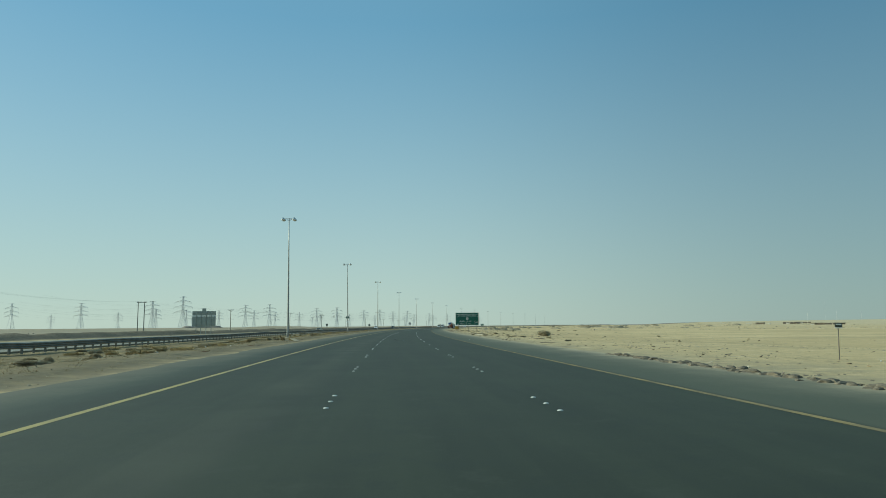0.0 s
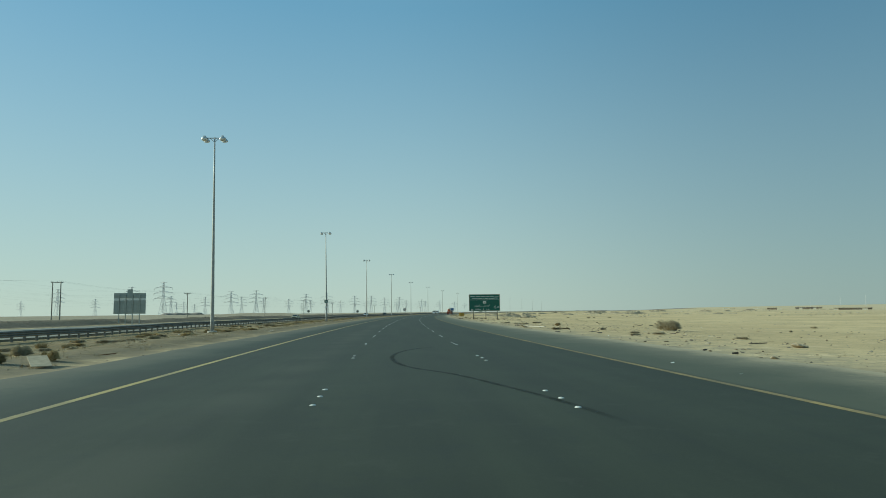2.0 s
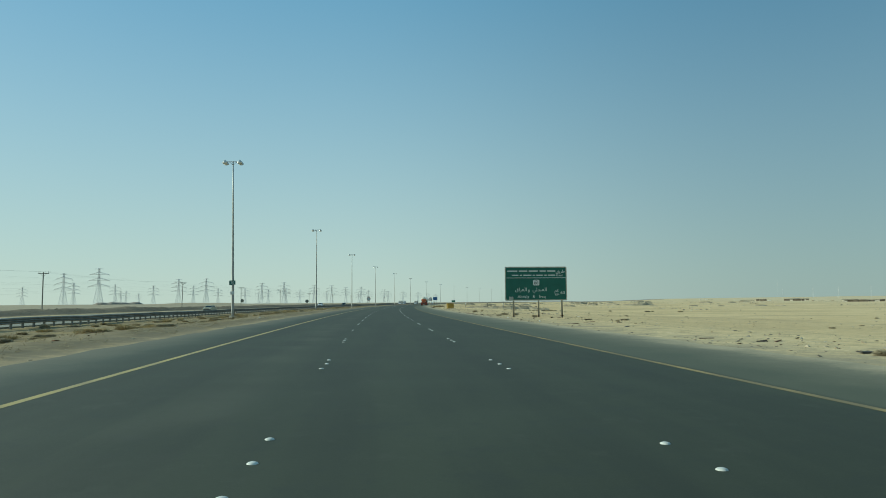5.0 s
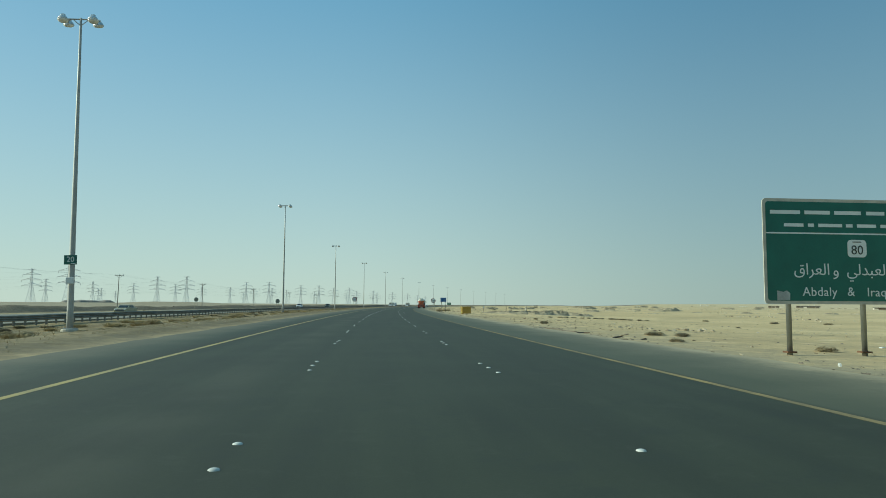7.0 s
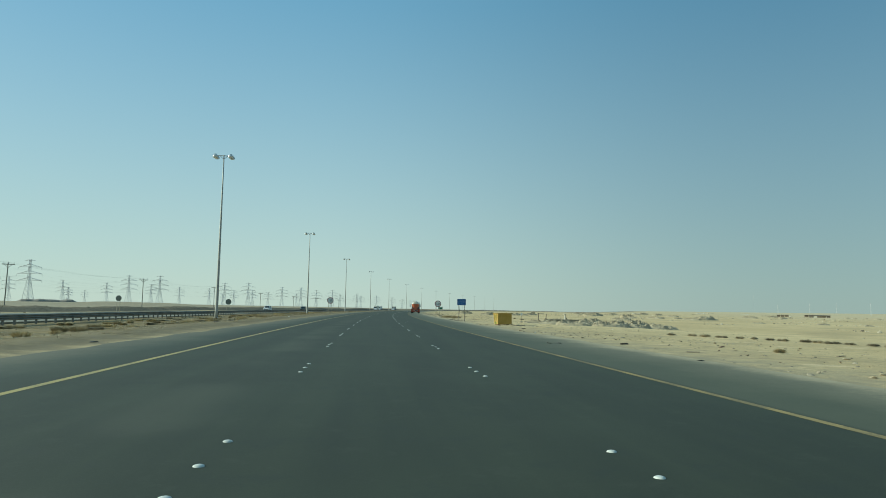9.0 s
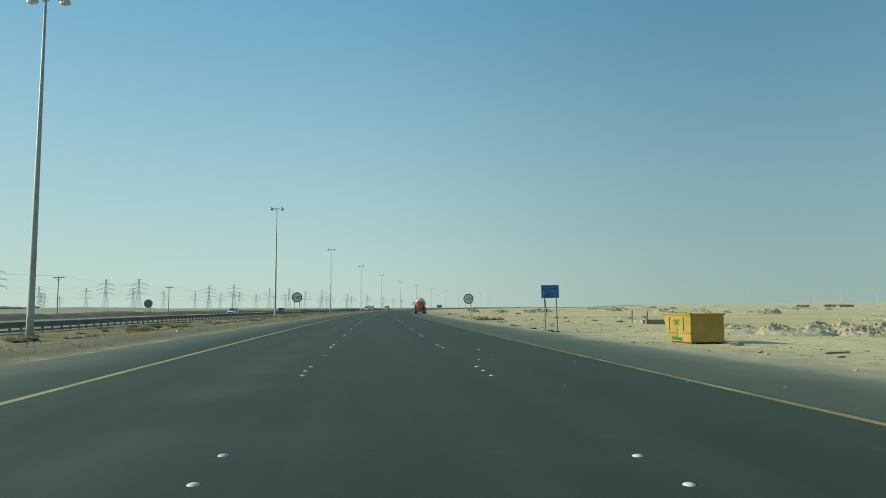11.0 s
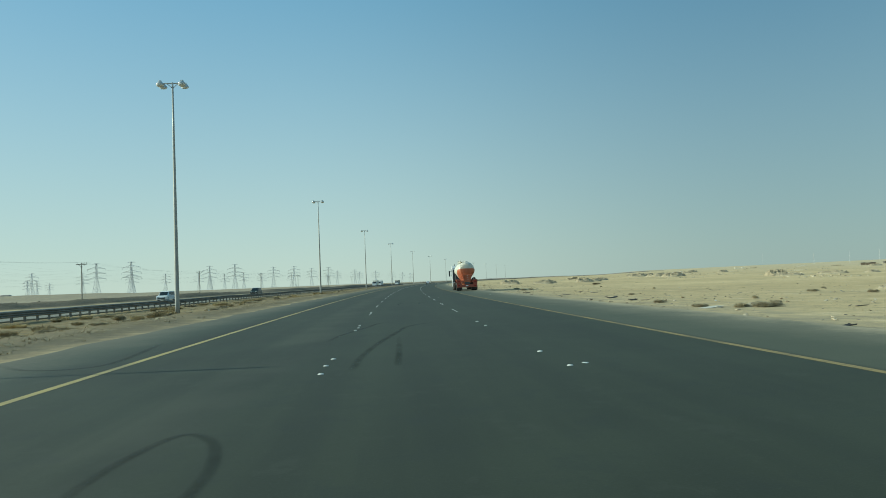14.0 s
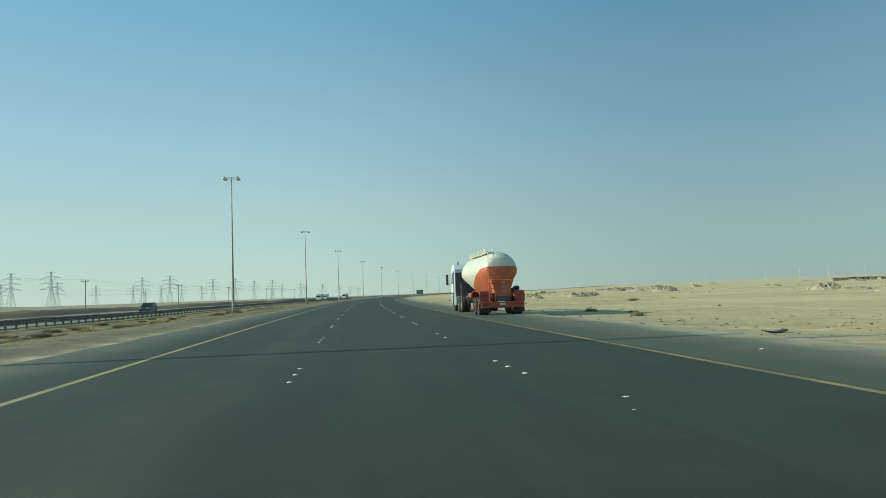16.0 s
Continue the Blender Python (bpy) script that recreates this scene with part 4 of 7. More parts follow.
    bmesh.ops.solidify(bm, geom=bm.faces[:], thickness=0.003)
    part("stencil", bm, SKIP_GREEN, skip, "green painted stencil")


build_skip()


# ---------------------------------------------------------------- wheels, shared by the vehicles
def wheel_on(parent, x, y, r, w, name="wheel", rim_mat=None):
    bm = bmesh.new()
    prof = [(r * 0.62, -w / 2), (r * 0.9, -w / 2), (r, -w * 0.36), (r, w * 0.36), (r * 0.9, w / 2), (r * 0.62, w / 2)]
    n = 24
    vs = [[bm.verts.new((x + q, y + p * math.cos(2 * math.pi * k / n), r + p * math.sin(2 * math.pi * k / n))) for k in range(n)] for p, q in prof]
    for a, b in zip(vs, vs[1:] + vs[:1]):
        for i in range(n):
            bm.faces.new((a[i], a[(i + 1) % n], b[(i + 1) % n], b[i]))
    bmesh.ops.recalc_face_normals(bm, faces=bm.faces)
    wheel = part(name, bm, TYRE, parent, smooth=False)
    bm = bmesh.new()
    tube(bm, (x - w * 0.3, y, r), (x + w * 0.3, y, r), r * 0.63, n=18)
    tube(bm, (x - w * 0.42, y, r), (x + w * 0.42, y, r), r * 0.2, n=10)
    part("rim", bm, rim_mat or GALV, wheel)
    return wheel


# ---------------------------------------------------------------- tanker truck parked on the shoulder
def build_truck():
    truck = empty("tanker_truck", pose(33.86, 402.9, 0.0, 0, 0, -8.6), "orange and cream bulk cement tanker semitrailer truck parked on the shoulder", "truck")
    # local: y forward from the rear bumper, x right
    L = 9.2

    def section(s):
        """Tank outline at s metres from its rear end: round above, tapering to a keel below."""
        end = 1.0 if s > 0.9 else 0.62 + 0.38 * math.sqrt(max(0.0, 1 - (1 - s / 0.9) ** 2))
        nose = 1.0 if s < L - 1.3 else 0.40 + 0.60 * math.sqrt(max(0.0, 1 - ((s - (L - 1.3)) / 1.3) ** 2))
        k = end * nose
        zc, r = 2.4, 1.08 * k
        drop = (0.85 + 0.5 * smooth(0.0, 1.3, s)) * (1 - 0.45 * smooth(L - 3.6, L, s)) * (0.7 + 0.3 * k)
        pts = []
        for i in range(32):
            a = 2 * math.pi * i / 32 + math.pi / 32
            x, z = r * math.cos(a), r * 1.05 * math.sin(a)
            if z < 0:
                q = -math.sin(a)
                x = r * math.cos(a) * (1 - 0.5 * q ** 1.3)
                z = -drop * q
            pts.append((x, 0.15 + s, zc + z))
        return pts
    ss = [0, 0.05, 0.14, 0.3, 0.5, 0.8, 1.2, 1.8, 2.5, 3.2, 4.0, 4.6, 5.2, 6.0, 6.6, 7.2, 7.8, 8.1, 8.5, 8.8, 9.0, 9.14]
    bm = bmesh.new()
    loft(bm, [section(s) for s in ss])
    # the colour border falls towards the front and turns down before the nose
    for co, no in (((0, 0.0, 2.72), (0, 0.19, 1.0)), ((0, 7.4, 1.5), (0, 1.0, 0.75))):
        bmesh.ops.bisect_plane(bm, geom=bm.verts[:] + bm.edges[:] + bm.faces[:], plane_co=co, plane_no=no)
    upper, lower = bmesh.new(), bmesh.new()
    for f in bm.faces:
        c = f.calc_center_median()
        pale = (c.z - 2.72) + 0.19 * c.y > 0 or (c.y - 7.4) + 0.75 * (c.z - 1.5) > 0
        dst = upper if pale else lower
        dst.faces.new([dst.verts.new(v.co) for v in f.verts])
    bm.free()
    for q in (upper, lower):
        bmesh.ops.remove_doubles(q, verts=q.verts, dist=0.001)
    part("tank_top", upper, TANK_WHITE, truck, "cream upper tank shell", smooth=True)
    part("tank_bottom", lower, TANK_ORANGE, truck, "orange lower tank shell", smooth=True)
    # walkway with rails on the roof
    bm = bmesh.new()
    box(bm, (-0.35, 4.4, 3.53), (0.5, 6.6, 0.04))
    for y in (1.6, 2.8, 4.0, 5.2, 6.4, 7.5):
        tube(bm, (-0.6, y, 3.3), (-0.6, y, 3.74), 0.018, n=6)
    tube(bm, (-0.6, 1.4, 3.74), (-0.6, 7.6, 3.74), 0.02, n=6)
    tube(bm, (-0.6, 1.4, 3.64), (-0.6, 7.6, 3.64), 0.015, n=6)
    part("walkway", bm, TANK_WHITE, truck)
    for y in (2.2, 4.4, 6.6):
        bm = bmesh.new()
        tube(bm, (0.1, y, 3.4), (0.1, y, 3.6), 0.28, 0.25, n=18)
        part("hatch", bm, TANK_WHITE, truck)
    # rear ladder, painted with the shell
    for name, mat, z0, z1 in (("ladder", TANK_ORANGE, 0.8, 2.72), ("upper_ladder", TANK_WHITE, 2.72, 3.62)):
        bm = bmesh.new()
        for x in (-0.72, -0.38):
            tube(bm, (x, -0.02 + 0.03 * (z0 - 0.8), z0), (x, -0.02 + 0.03 * (z1 - 0.8), z1), 0.022, n=6)
            if z1 > 3:
                tube(bm, (x, 0.07, z1), (x, 1.4, z1 + 0.02), 0.018, n=6)
        k = z0 + 0.1
        while k < z1:
            tube(bm, (-0.72, 0.0, k), (-0.38, 0.0, k), 0.016, n=6)
            k += 0.28
        part(name, bm, mat, truck)
    bm = bmesh.new()
    loft(bm, [[(0.05 - a, 0.1, z), (0.05 + a, 0.1, z), (0.05 + a, 0.75, z), (0.05 - a, 0.75, z)] for a, z in ((0.46, 0.95), (0.5, 1.5), (0.66, 1.95))])
    bmesh.ops.bevel(bm, geom=bm.edges[:], offset=0.03, segments=1, affect="EDGES")
    support = part("rear_support", bm, TANK_ORANGE, truck, "dusty orange discharge housing")
    for z in (1.3, 1.55, 1.8):
        bm = bmesh.new()
        box(bm, (0.12, 0.09, z), (0.16, 0.02, 0.05), bevel=0.006)
        part("valve_plate", bm, GALV, support)
    bm = bmesh.new()
    box(bm, (0.05, 0.06, 0.9), (0.62, 0.1, 0.3), bevel=0.02)
    part("valve_box", bm, DARK_STEEL, truck)
    # delivery hose lying over the mudguard
    bm = bmesh.new()
    pts = [(0.62, 0.3, 1.3), (0.75, 0.25, 1.5), (0.95, 0.3, 1.52), (1.08, 0.7, 1.45), (1.1, 1.4, 1.44), (1.05, 2.2, 1.42)]
    for p, q in zip(pts, pts[1:]):
        tube(bm, p, q, 0.075, n=8)
    part("hose", bm, TYRE, truck, "black rubber delivery hose")
    for x in (-0.48, 0.48):
        bm = bmesh.new()
        box(bm, (x, 4.6, 1.1), (0.14, 9.0, 0.28), bevel=0.01)
        part("chassis_beam", bm, CHASSIS_RED, truck)
    for y in (2.9, 4.8, 6.6):
        bm = bmesh.new()
        loft(bm, [[(r * math.cos(a), y + r * math.sin(a), z) for a in [k * math.pi / 8 for k in range(16)]] for r, z in ((0.5, 1.35), (0.22, 0.85), (0.15, 0.6))])
        part("hopper_cone", bm, TANK_ORANGE, truck)
    bm = bmesh.new()
    tube(bm, (0.0, 0.5, 0.62), (0.0, 7.2, 0.62), 0.07, n=10)
    part("discharge_pipe", bm, CHASSIS_RED, truck)
    bm = bmesh.new()
    box(bm, (0, 0.0, 0.56), (2.42, 0.12, 0.34), bevel=0.02)
    bumper = part("bumper", bm, CHASSIS_RED, truck)
    bm = bmesh.new()
    box(bm, (0.0, -0.066, 0.6), (0.3, 0.01, 0.1))
    part("number_plate", bm, SIGN_WHITE, bumper)
    for x in (-0.95, 0.95):
        bm = bmesh.new()
        box(bm, (x, 0.24, 0.4), (0.66, 0.02, 0.52), bevel=0.006)
        part("mud_flap", bm, TYRE, truck)
    for x in (-0.98, 0.98):
        for z in (0.62, 1.12):
            bm = bmesh.new()
            box(bm, (x, -0.075, z), (0.24, 0.03, 0.1), bevel=0.01)
            part("tail_lamp", bm, LAMP_RED, truck)
        bm = bmesh.new()
        box(bm, (x, 0.03, 1.02), (0.56, 0.05, 0.62), bevel=0.015)
        part("mudguard_panel", bm, CHASSIS_RED, truck)
        bm = bmesh.new()
        rings = []
        for k in range(9):
            a = math.pi * k / 8
            rings.append([(x + dx, 1.5 - 1.5 * math.cos(a), 0.98 + 0.36 * math.sin(a) ** 0.6 + dz) for dx, dz in ((-0.3, 0), (0.3, 0), (0.3, 0.03), (-0.3, 0.03))])
        loft(bm, rings)
        part("mudguard", bm, CHASSIS_RED, truck)
    for y in (0.85, 2.15):
        for x in (-1.1, -0.78, 0.78, 1.1):
            wheel_on(truck, x, y, 0.5, 0.28, rim_mat=CHASSIS_RED)
        bm = bmesh.new()
        tube(bm, (-1.0, y, 0.5), (1.0, y, 0.5), 0.07, n=8)
        part("axle", bm, DARK_STEEL, truck)
    # tractor unit
    for y in (8.0, 9.25):
        for x in (-1.08, -0.76, 0.76, 1.08):
            wheel_on(truck, x, y, 0.5, 0.28)
    for x in (-1.03, 1.03):
        wheel_on(truck, x, 11.9, 0.5, 0.3)
        bm = bmesh.new()
        box(bm, (x * 0.42, 10.1, 0.95), (0.12, 5.0, 0.25))
        part("tractor_frame", bm, DARK_STEEL, truck)
        bm = bmesh.new()
        box(bm, (x, 10.6, 0.72), (0.5, 1.0, 0.62), bevel=0.06)
        part("fuel_tank", bm, GALV, truck)
    bm = bmesh.new()
    rings = []
    for x, k in ((-1.22, 0.96), (-1.18, 1.0), (1.18, 1.0), (1.22, 0.96)):
        prof = [(11.0, 1.0), (11.0, 2.95), (11.25, 3.3), (12.2, 3.3), (12.75, 2.65), (12.95, 1.7), (12.95, 0.55), (12.5, 0.5), (12.45, 0.95), (12.2, 1.15), (11.6, 1.15), (11.35, 0.95)]
        rings.append([(x, 12 + (y - 12) * k, 1.9 + (z - 1.9) * k) for y, z in prof])
    loft(bm, rings)
    part("cab", bm, CAB_WHITE, truck, "white cab")
    # dark sheet added in place of the tank's shade on the cab back
    bm = bmesh.new()
    box(bm, (0.0, 10.96, 1.85), (2.3, 0.06, 1.75), bevel=0.015)
    part("shade_sheet", bm, DARK_STEEL, truck, "dark sheet standing in for shade on the cab back")
    bm = bmesh.new()
    box(bm, (-0.55, 10.8, 1.5), (0.5, 0.26, 1.0), bevel=0.03)
    part("air_filter", bm, DARK_STEEL, truck)
    bm = bmesh.new()
    tube(bm, (-0.8, 11.9, 3.3), (-0.8, 11.9, 3.52), 0.05, n=8)
    part("beacon", bm, DARK_STEEL, truck)
    for x in (-1.226, 1.226):
        bm = bmesh.new()
        loft(bm, [[(x + dx, y, z) for y, z in ((11.75, 1.95), (11.75, 2.72), (12.35, 2.72), (12.66, 1.95))] for dx in (-0.006, 0.006)])
        part("side_window", bm, GLASS, truck)
        bm = bmesh.new()
        box(bm, (x, 11.3, 1.9), (0.05, 0.42, 1.9), bevel=0.02)
        part("side_fairing", bm, DARK_STEEL, truck, "dark side fairing")
        s = 1 if x > 0 else -1
        bm = bmesh.new()
        tube(bm, (x, 12.7, 2.55), (x + s * 0.3, 12.75, 2.55), 0.02, n=6)
        tube(bm, (x, 12.7, 1.95), (x + s * 0.3, 12.75, 1.95), 0.02, n=6)
        box(bm, (x + s * 0.3, 12.72, 2.25), (0.18, 0.09, 0.78), bevel=0.03)
        part("mirror", bm, DARK_STEEL, truck)
        bm = bmesh.new()
        box(bm, (x * 0.97, 12.1, 1.25), (0.1, 1.35, 0.14), bevel=0.03)
        part("wheel_arch", bm, DARK_STEEL, truck)
    bm = bmesh.new()
    loft(bm, [[(x, y, z) for y, z in ((12.76, 2.62), (12.93, 1.78), (12.96, 1.78), (12.79, 2.64))] for x in (-1.1, 1.1)])
    part("windscreen", bm, GLASS, truck)
    bm = bmesh.new()
    box(bm, (0.85, 10.85, 1.9), (0.16, 0.16, 2.2), bevel=0.04)
    part("exhaust_stack", bm, DARK_STEEL, truck)


build_truck()

# ---------------------------------------------------------------- other vehicles
def build_car(name, x, y, z, turn, paint, label, suv=True, length=4.8):
    car = empty(name, pose(x, y, z, 0, 0, turn), label, "car", "cars on the highway")
    w, k = 0.93, length / 4.8
    hood, roof = (1.05, 1.82) if suv else (0.88, 1.42)
    low = 0.32 if suv else 0.24
    prof = [(-2.35, low + 0.1), (-2.4, hood - 0.1), (-2.32, hood + 0.05), (-1.0, hood + 0.08), (1.2, hood + 0.06), (2.2, hood - 0.08), (2.4, hood - 0.3), (2.38, low + 0.08), (2.1, low), (-2.1, low)]
    bm = bmesh.new()
    rings = []
    for sx, q in ((-w, 0.94), (-w * 0.94, 1.0), (w * 0.94, 1.0), (w, 0.94)):
        rings.append([(sx, py * k * (0.985 if q < 1 else 1.0), low + (pz - low) * q + (0.02 if q < 1 else 0)) for py, pz in prof])
    loft(bm, rings)
    part("body", bm, paint, car)
    cab = [(-2.2, hood), (-1.95, roof - 0.06), (-1.5, roof), (0.4, roof), (0.75, roof - 0.08), (1.45, hood)] if suv else [(-1.75, hood), (-1.0, roof - 0.04), (-0.6, roof), (0.2, roof), (0.5, roof - 0.05), (1.3, hood)]
    bm = bmesh.new()
    loft(bm, [[(sx * w * (1.0 if pz <= hood else 0.84), py * k, pz) for py, pz in cab] for sx in (-0.95, 0.95)])
    part("cabin", bm, paint, car)
    for s in (-1, 1):
        for y0, y1 in ((-1.7, -0.75), (-0.65, 0.2), (0.3, 0.85)) if suv else ((-1.05, -0.4), (-0.3, 0.3), (0.38, 0.8)):
            bm = bmesh.new()
            loft(bm, [[(s * (w * 0.955 - 0.11 * (pz - hood) / (roof - hood) + d), py * k, pz) for py, pz in ((y0, hood + 0.07), (y0 + 0.05, roof - 0.12), (y1 - (0.28 if y1 > 0.7 else 0.02), roof - 0.12), (y1, hood + 0.07))] for d in (-0.03, 0.012)])
            part("side_window", bm, GLASS, car)
        bm = bmesh.new()
        box(bm, (s * (w + 0.09), 0.95 * k, hood + 0.1), (0.2, 0.12, 0.15), bevel=0.03)
        part("mirror", bm, paint, car)
        bm = bmesh.new()
        box(bm, (s * 0.66, 2.33 * k, hood - 0.24), (0.4, 0.14, 0.16), bevel=0.04)
        part("headlight", bm, LENS, car)
        bm = bmesh.new()
        box(bm, (s * 0.76, -2.37 * k, hood - 0.1), (0.22, 0.08, 0.3), bevel=0.02)
        part("tail_light", bm, LAMP_RED, car)
        for wy in (-1.4, 1.45):
            wheel_on(car, s * 0.82, wy * k, 0.37 if suv else 0.32, 0.22)
    for y0, z0, y1, z1, nm in ((cab[4][0] + 0.07, roof - 0.12, cab[5][0] - 0.02, hood + 0.07, "windscreen"), (cab[0][0] + 0.02, hood + 0.08, cab[1][0] - 0.05, roof - 0.14, "rear_window")):
        bm = bmesh.new()
        n = Vector((0, z0 - z1, y1 - y0)).normalized() * 0.02
        if n.z < 0:
            n = -n
        loft(bm, [[(sx, y0 * k, z0), (sx, y1 * k, z1), (sx + 0, y1 * k + n.y, z1 + n.z), (sx, y0 * k + n.y, z0 + n.z)] for sx in (-0.7, 0.7)])
        part(nm, bm, GLASS, car)
    bm = bmesh.new()
    box(bm, (0, 2.41 * k, low + 0.3), (1.3, 0.05, 0.25), bevel=0.02)
    part("grille", bm, DARK_STEEL, car)
    bm = bmesh.new()
    box(bm, (0, -2.42 * k, low + 0.35), (0.5, 0.02, 0.13))
    part("number_plate", bm, SIGN_WHITE, car)
    return car


build_car("suv", -10.9, 452.5, -0.42, heading(452) + 180, CAR_WHITE, "white four-wheel-drive car on the opposite carriageway")
build_car("car", road_x(278.5) - 42.0, 278.5, -0.42, heading(278.5) + 180, CAR_BEIGE, "dusty beige saloon car on the opposite carriageway", suv=False, length=4.7)
build_car("suv", 0.3, 506.5, -0.42, heading(506) + 180, CAR_DARK, "dark green off-road car on the opposite carriageway", length=4.9)
build_car("car", road_x(640) - 2.0, 640.0, 0.0, heading(640), CAR_WHITE, "white saloon car far ahead on the highway", suv=False, length=4.6)


def build_box_truck(y, off, paint, label, z):
    lorry = empty("box_truck", pose(road_x(y) + off, y, z, 0, 0, heading(y) + 180), label, "truck", "trucks far down the road")
    bm = bmesh.new()
    box(bm, (0, -1.4, 2.1), (2.4, 6.4, 2.5), bevel=0.05)
    part("cargo_box", bm, paint, lorry)
    bm = bmesh.new()
    loft(bm, [[(x, py, pz) for py, pz in ((2.0, 0.6), (2.0, 2.6), (3.2, 2.6), (3.8, 1.7), (3.9, 0.6))] for x in (-1.15, 1.15)])
    part("cab", bm, CAB_WHITE, lorry)
    bm = bmesh.new()
    loft(bm, [[(x, py, pz) for py, pz in ((3.24, 2.52), (3.8, 1.72), (3.84, 1.74), (3.28, 2.54))] for x in (-1.05, 1.05)])
    part("windscreen", bm, GLASS, lorry)
    for s in (-1, 1):
        for wy in (-3.4, -2.3, 2.9):
            wheel_on(lorry, s * 1.0, wy, 0.48, 0.3)


build_box_truck(712, -38.5, TANK_WHITE, "white box truck far down the opposite carriageway", -0.42)
build_box_truck(752, -43.0, CAB_WHITE, "white box truck far down the opposite carriageway", -0.42)
build_box_truck(790, -38.5, CONCRETE, "grey box truck far down the opposite carriageway", -0.42)


# ---------------------------------------------------------------- power lines
def build_pylon():
    """A lattice tower about 45 m high with three pairs of arms."""
    tower = empty("pylon", Matrix(), "grey steel lattice electricity pylon with three crossarms", "pylon", "pylons across the desert")

    def half(z):
        return 4.2 + (1.15 - 4.2) * z / 24.0 if z < 24 else 1.15 - 0.55 * (z - 24) / 20.0
    bm = bmesh.new()
    levels = [0, 5.5, 10.5, 15, 18.8, 22, 25, 28.2, 31.5, 35, 38.5, 42, 44.5]
    th = 0.16
    for z0, z1 in zip(levels, levels[1:]):
        a, b = half(z0), half(z1)
        c0, c1 = [(-a, -a), (a, -a), (a, a), (-a, a)], [(-b, -b), (b, -b), (b, b), (-b, b)]
        for i in range(4):
            j = (i + 1) % 4
            tube(bm, (*c0[i], z0), (*c1[i], z1), th * 1.25, n=4, caps=False)
            tube(bm, (*c0[i], z0), (*c1[j], z1), th * 0.7, n=3, caps=False)
            tube(bm, (*c0[j], z0), (*c1[i], z1), th * 0.7, n=3, caps=False)
            tube(bm, (*c1[i], z1), (*c1[j], z1), th * 0.7, n=3, caps=False)
    part("lattice_mast", bm, HAZED_STEEL, tower)
    for z, reach in ((23.2, 14.2), (30.0, 14.2), (36.8, 13.0)):
        for s in (-1, 1):
            bm = bmesh.new()
            h = half(z)
            tip = (s * reach, 0, z - 0.1)
            for dy in (-h, h):
                tube(bm, (s * h, dy, z + 0.4), tip, 0.19, n=4, caps=False)
                tube(bm, (s * h, dy, z + 2.9), tip, 0.2, n=4, caps=False)
                for f in (0.25, 0.5, 0.75):
                    p = Vector((s * h, dy, z + 0.4)).lerp(Vector(tip), f)
                    q = Vector((s * h, dy, z + 2.9)).lerp(Vector(tip), f)
                    tube(bm, p, q, 0.10, n=3, caps=False)
            part("crossarm", bm, HAZED_STEEL, tower)
            bm = bmesh.new()
            tube(bm, tip, (tip[0], tip[1], tip[2] - 2.6), 0.16, n=5)
            part("insulator", bm, HAZED_STEEL, tower)
    bm = bmesh.new()
    tube(bm, (-6.0, 0, 43.4), (6.0, 0, 43.4), 0.18, n=4)
    for s in (-1, 1):
        tube(bm, (s * 0.6, 0, 44.6), (s * 6.0, 0, 43.4), 0.13, n=4)
    part("earthwire_arm", bm, HAZED_STEEL, tower)
    return tower


PYLONS = [(-304.7, 1021.9, 1.0), (-228.2, 1297.2, 0.93), (-123.6, 1557.5, 0.95), (-31.5, 1854.8, 0.98), (46.1, 2014.6, 0.97), (130, 2360, 0.95), (215, 2630, 0.95), (300, 2900, 0.95),
          (-362.5, 1064.8, 0.9), (-274.2, 1304.9, 0.92), (-176.7, 1631.3, 0.97), (-72.6, 1801.6, 0.95), (4.3, 2117.8, 1.0), (80, 2430, 0.95), (165, 2710, 0.95),
          (-527.1, 1202.1, 0.95), (-656.7, 1232.8, 0.97), (-481.3, 1644.1, 0.93), (-439.4, 1777.9, 0.95), (-366.5, 1855.0, 0.98), (-359.7, 2145.0, 1.0), (-317.2, 2379.3, 1.08), (-236.6, 2307.6, 0.96), (-170.3, 2165.8, 0.94), (-158.3, 2606.6, 1.03),
          (-418.6, 1079.8, 0.55), (-432.8, 903.1, 0.42), (-427.7, 1275.4, 0.78), (-452.2, 1587.7, 0.6), (-350.1, 1281.1, 0.5), (-356.2, 1371.9, 0.45), (-231.2, 2019.7, 0.62), (-60, 2500, 0.9), (60, 3050, 0.95), (390, 3300, 0.95), (480, 3700, 0.95)]
pylon = build_pylon()
for i, (px, py, ps) in enumerate(PYLONS):
    m = Matrix.Translation((px, py, -1.0)) @ pose(0, 0, 0, 0, 0, -18)
    tower = pylon if i == 0 else copy_thing(pylon, m)
    tower.matrix_world = m @ Matrix.Diagonal((ps * 1.08, ps * 1.08, ps * 1.08, 1))


def build_wires(name, line, reach, zs, label):
    bm = bmesh.new()
    for (x0, y0, s0), (x1, y1, s1) in zip(line, line[1:]):
        side = Vector((y1 - y0, x0 - x1, 0)).normalized()
        for s in (-1, 1):
            for z, r in zip(zs, reach):
                pts = []
                for i in range(13):
                    u = i / 12
                    p = Vector((x0, y0, 0)).lerp(Vector((x1, y1, 0)), u) + side * s * r
                    pts.append((p.x, p.y, z * 1.08 * (s0 + (s1 - s0) * u) - 4.0 - 26 * u * (1 - u)))
                for a, b in zip(pts, pts[1:]):
                    tube(bm, a, b, 0.022, n=3, caps=False)
    tagged(part(name, bm, DARK_STEEL), label, "power lines", kind="stuff")


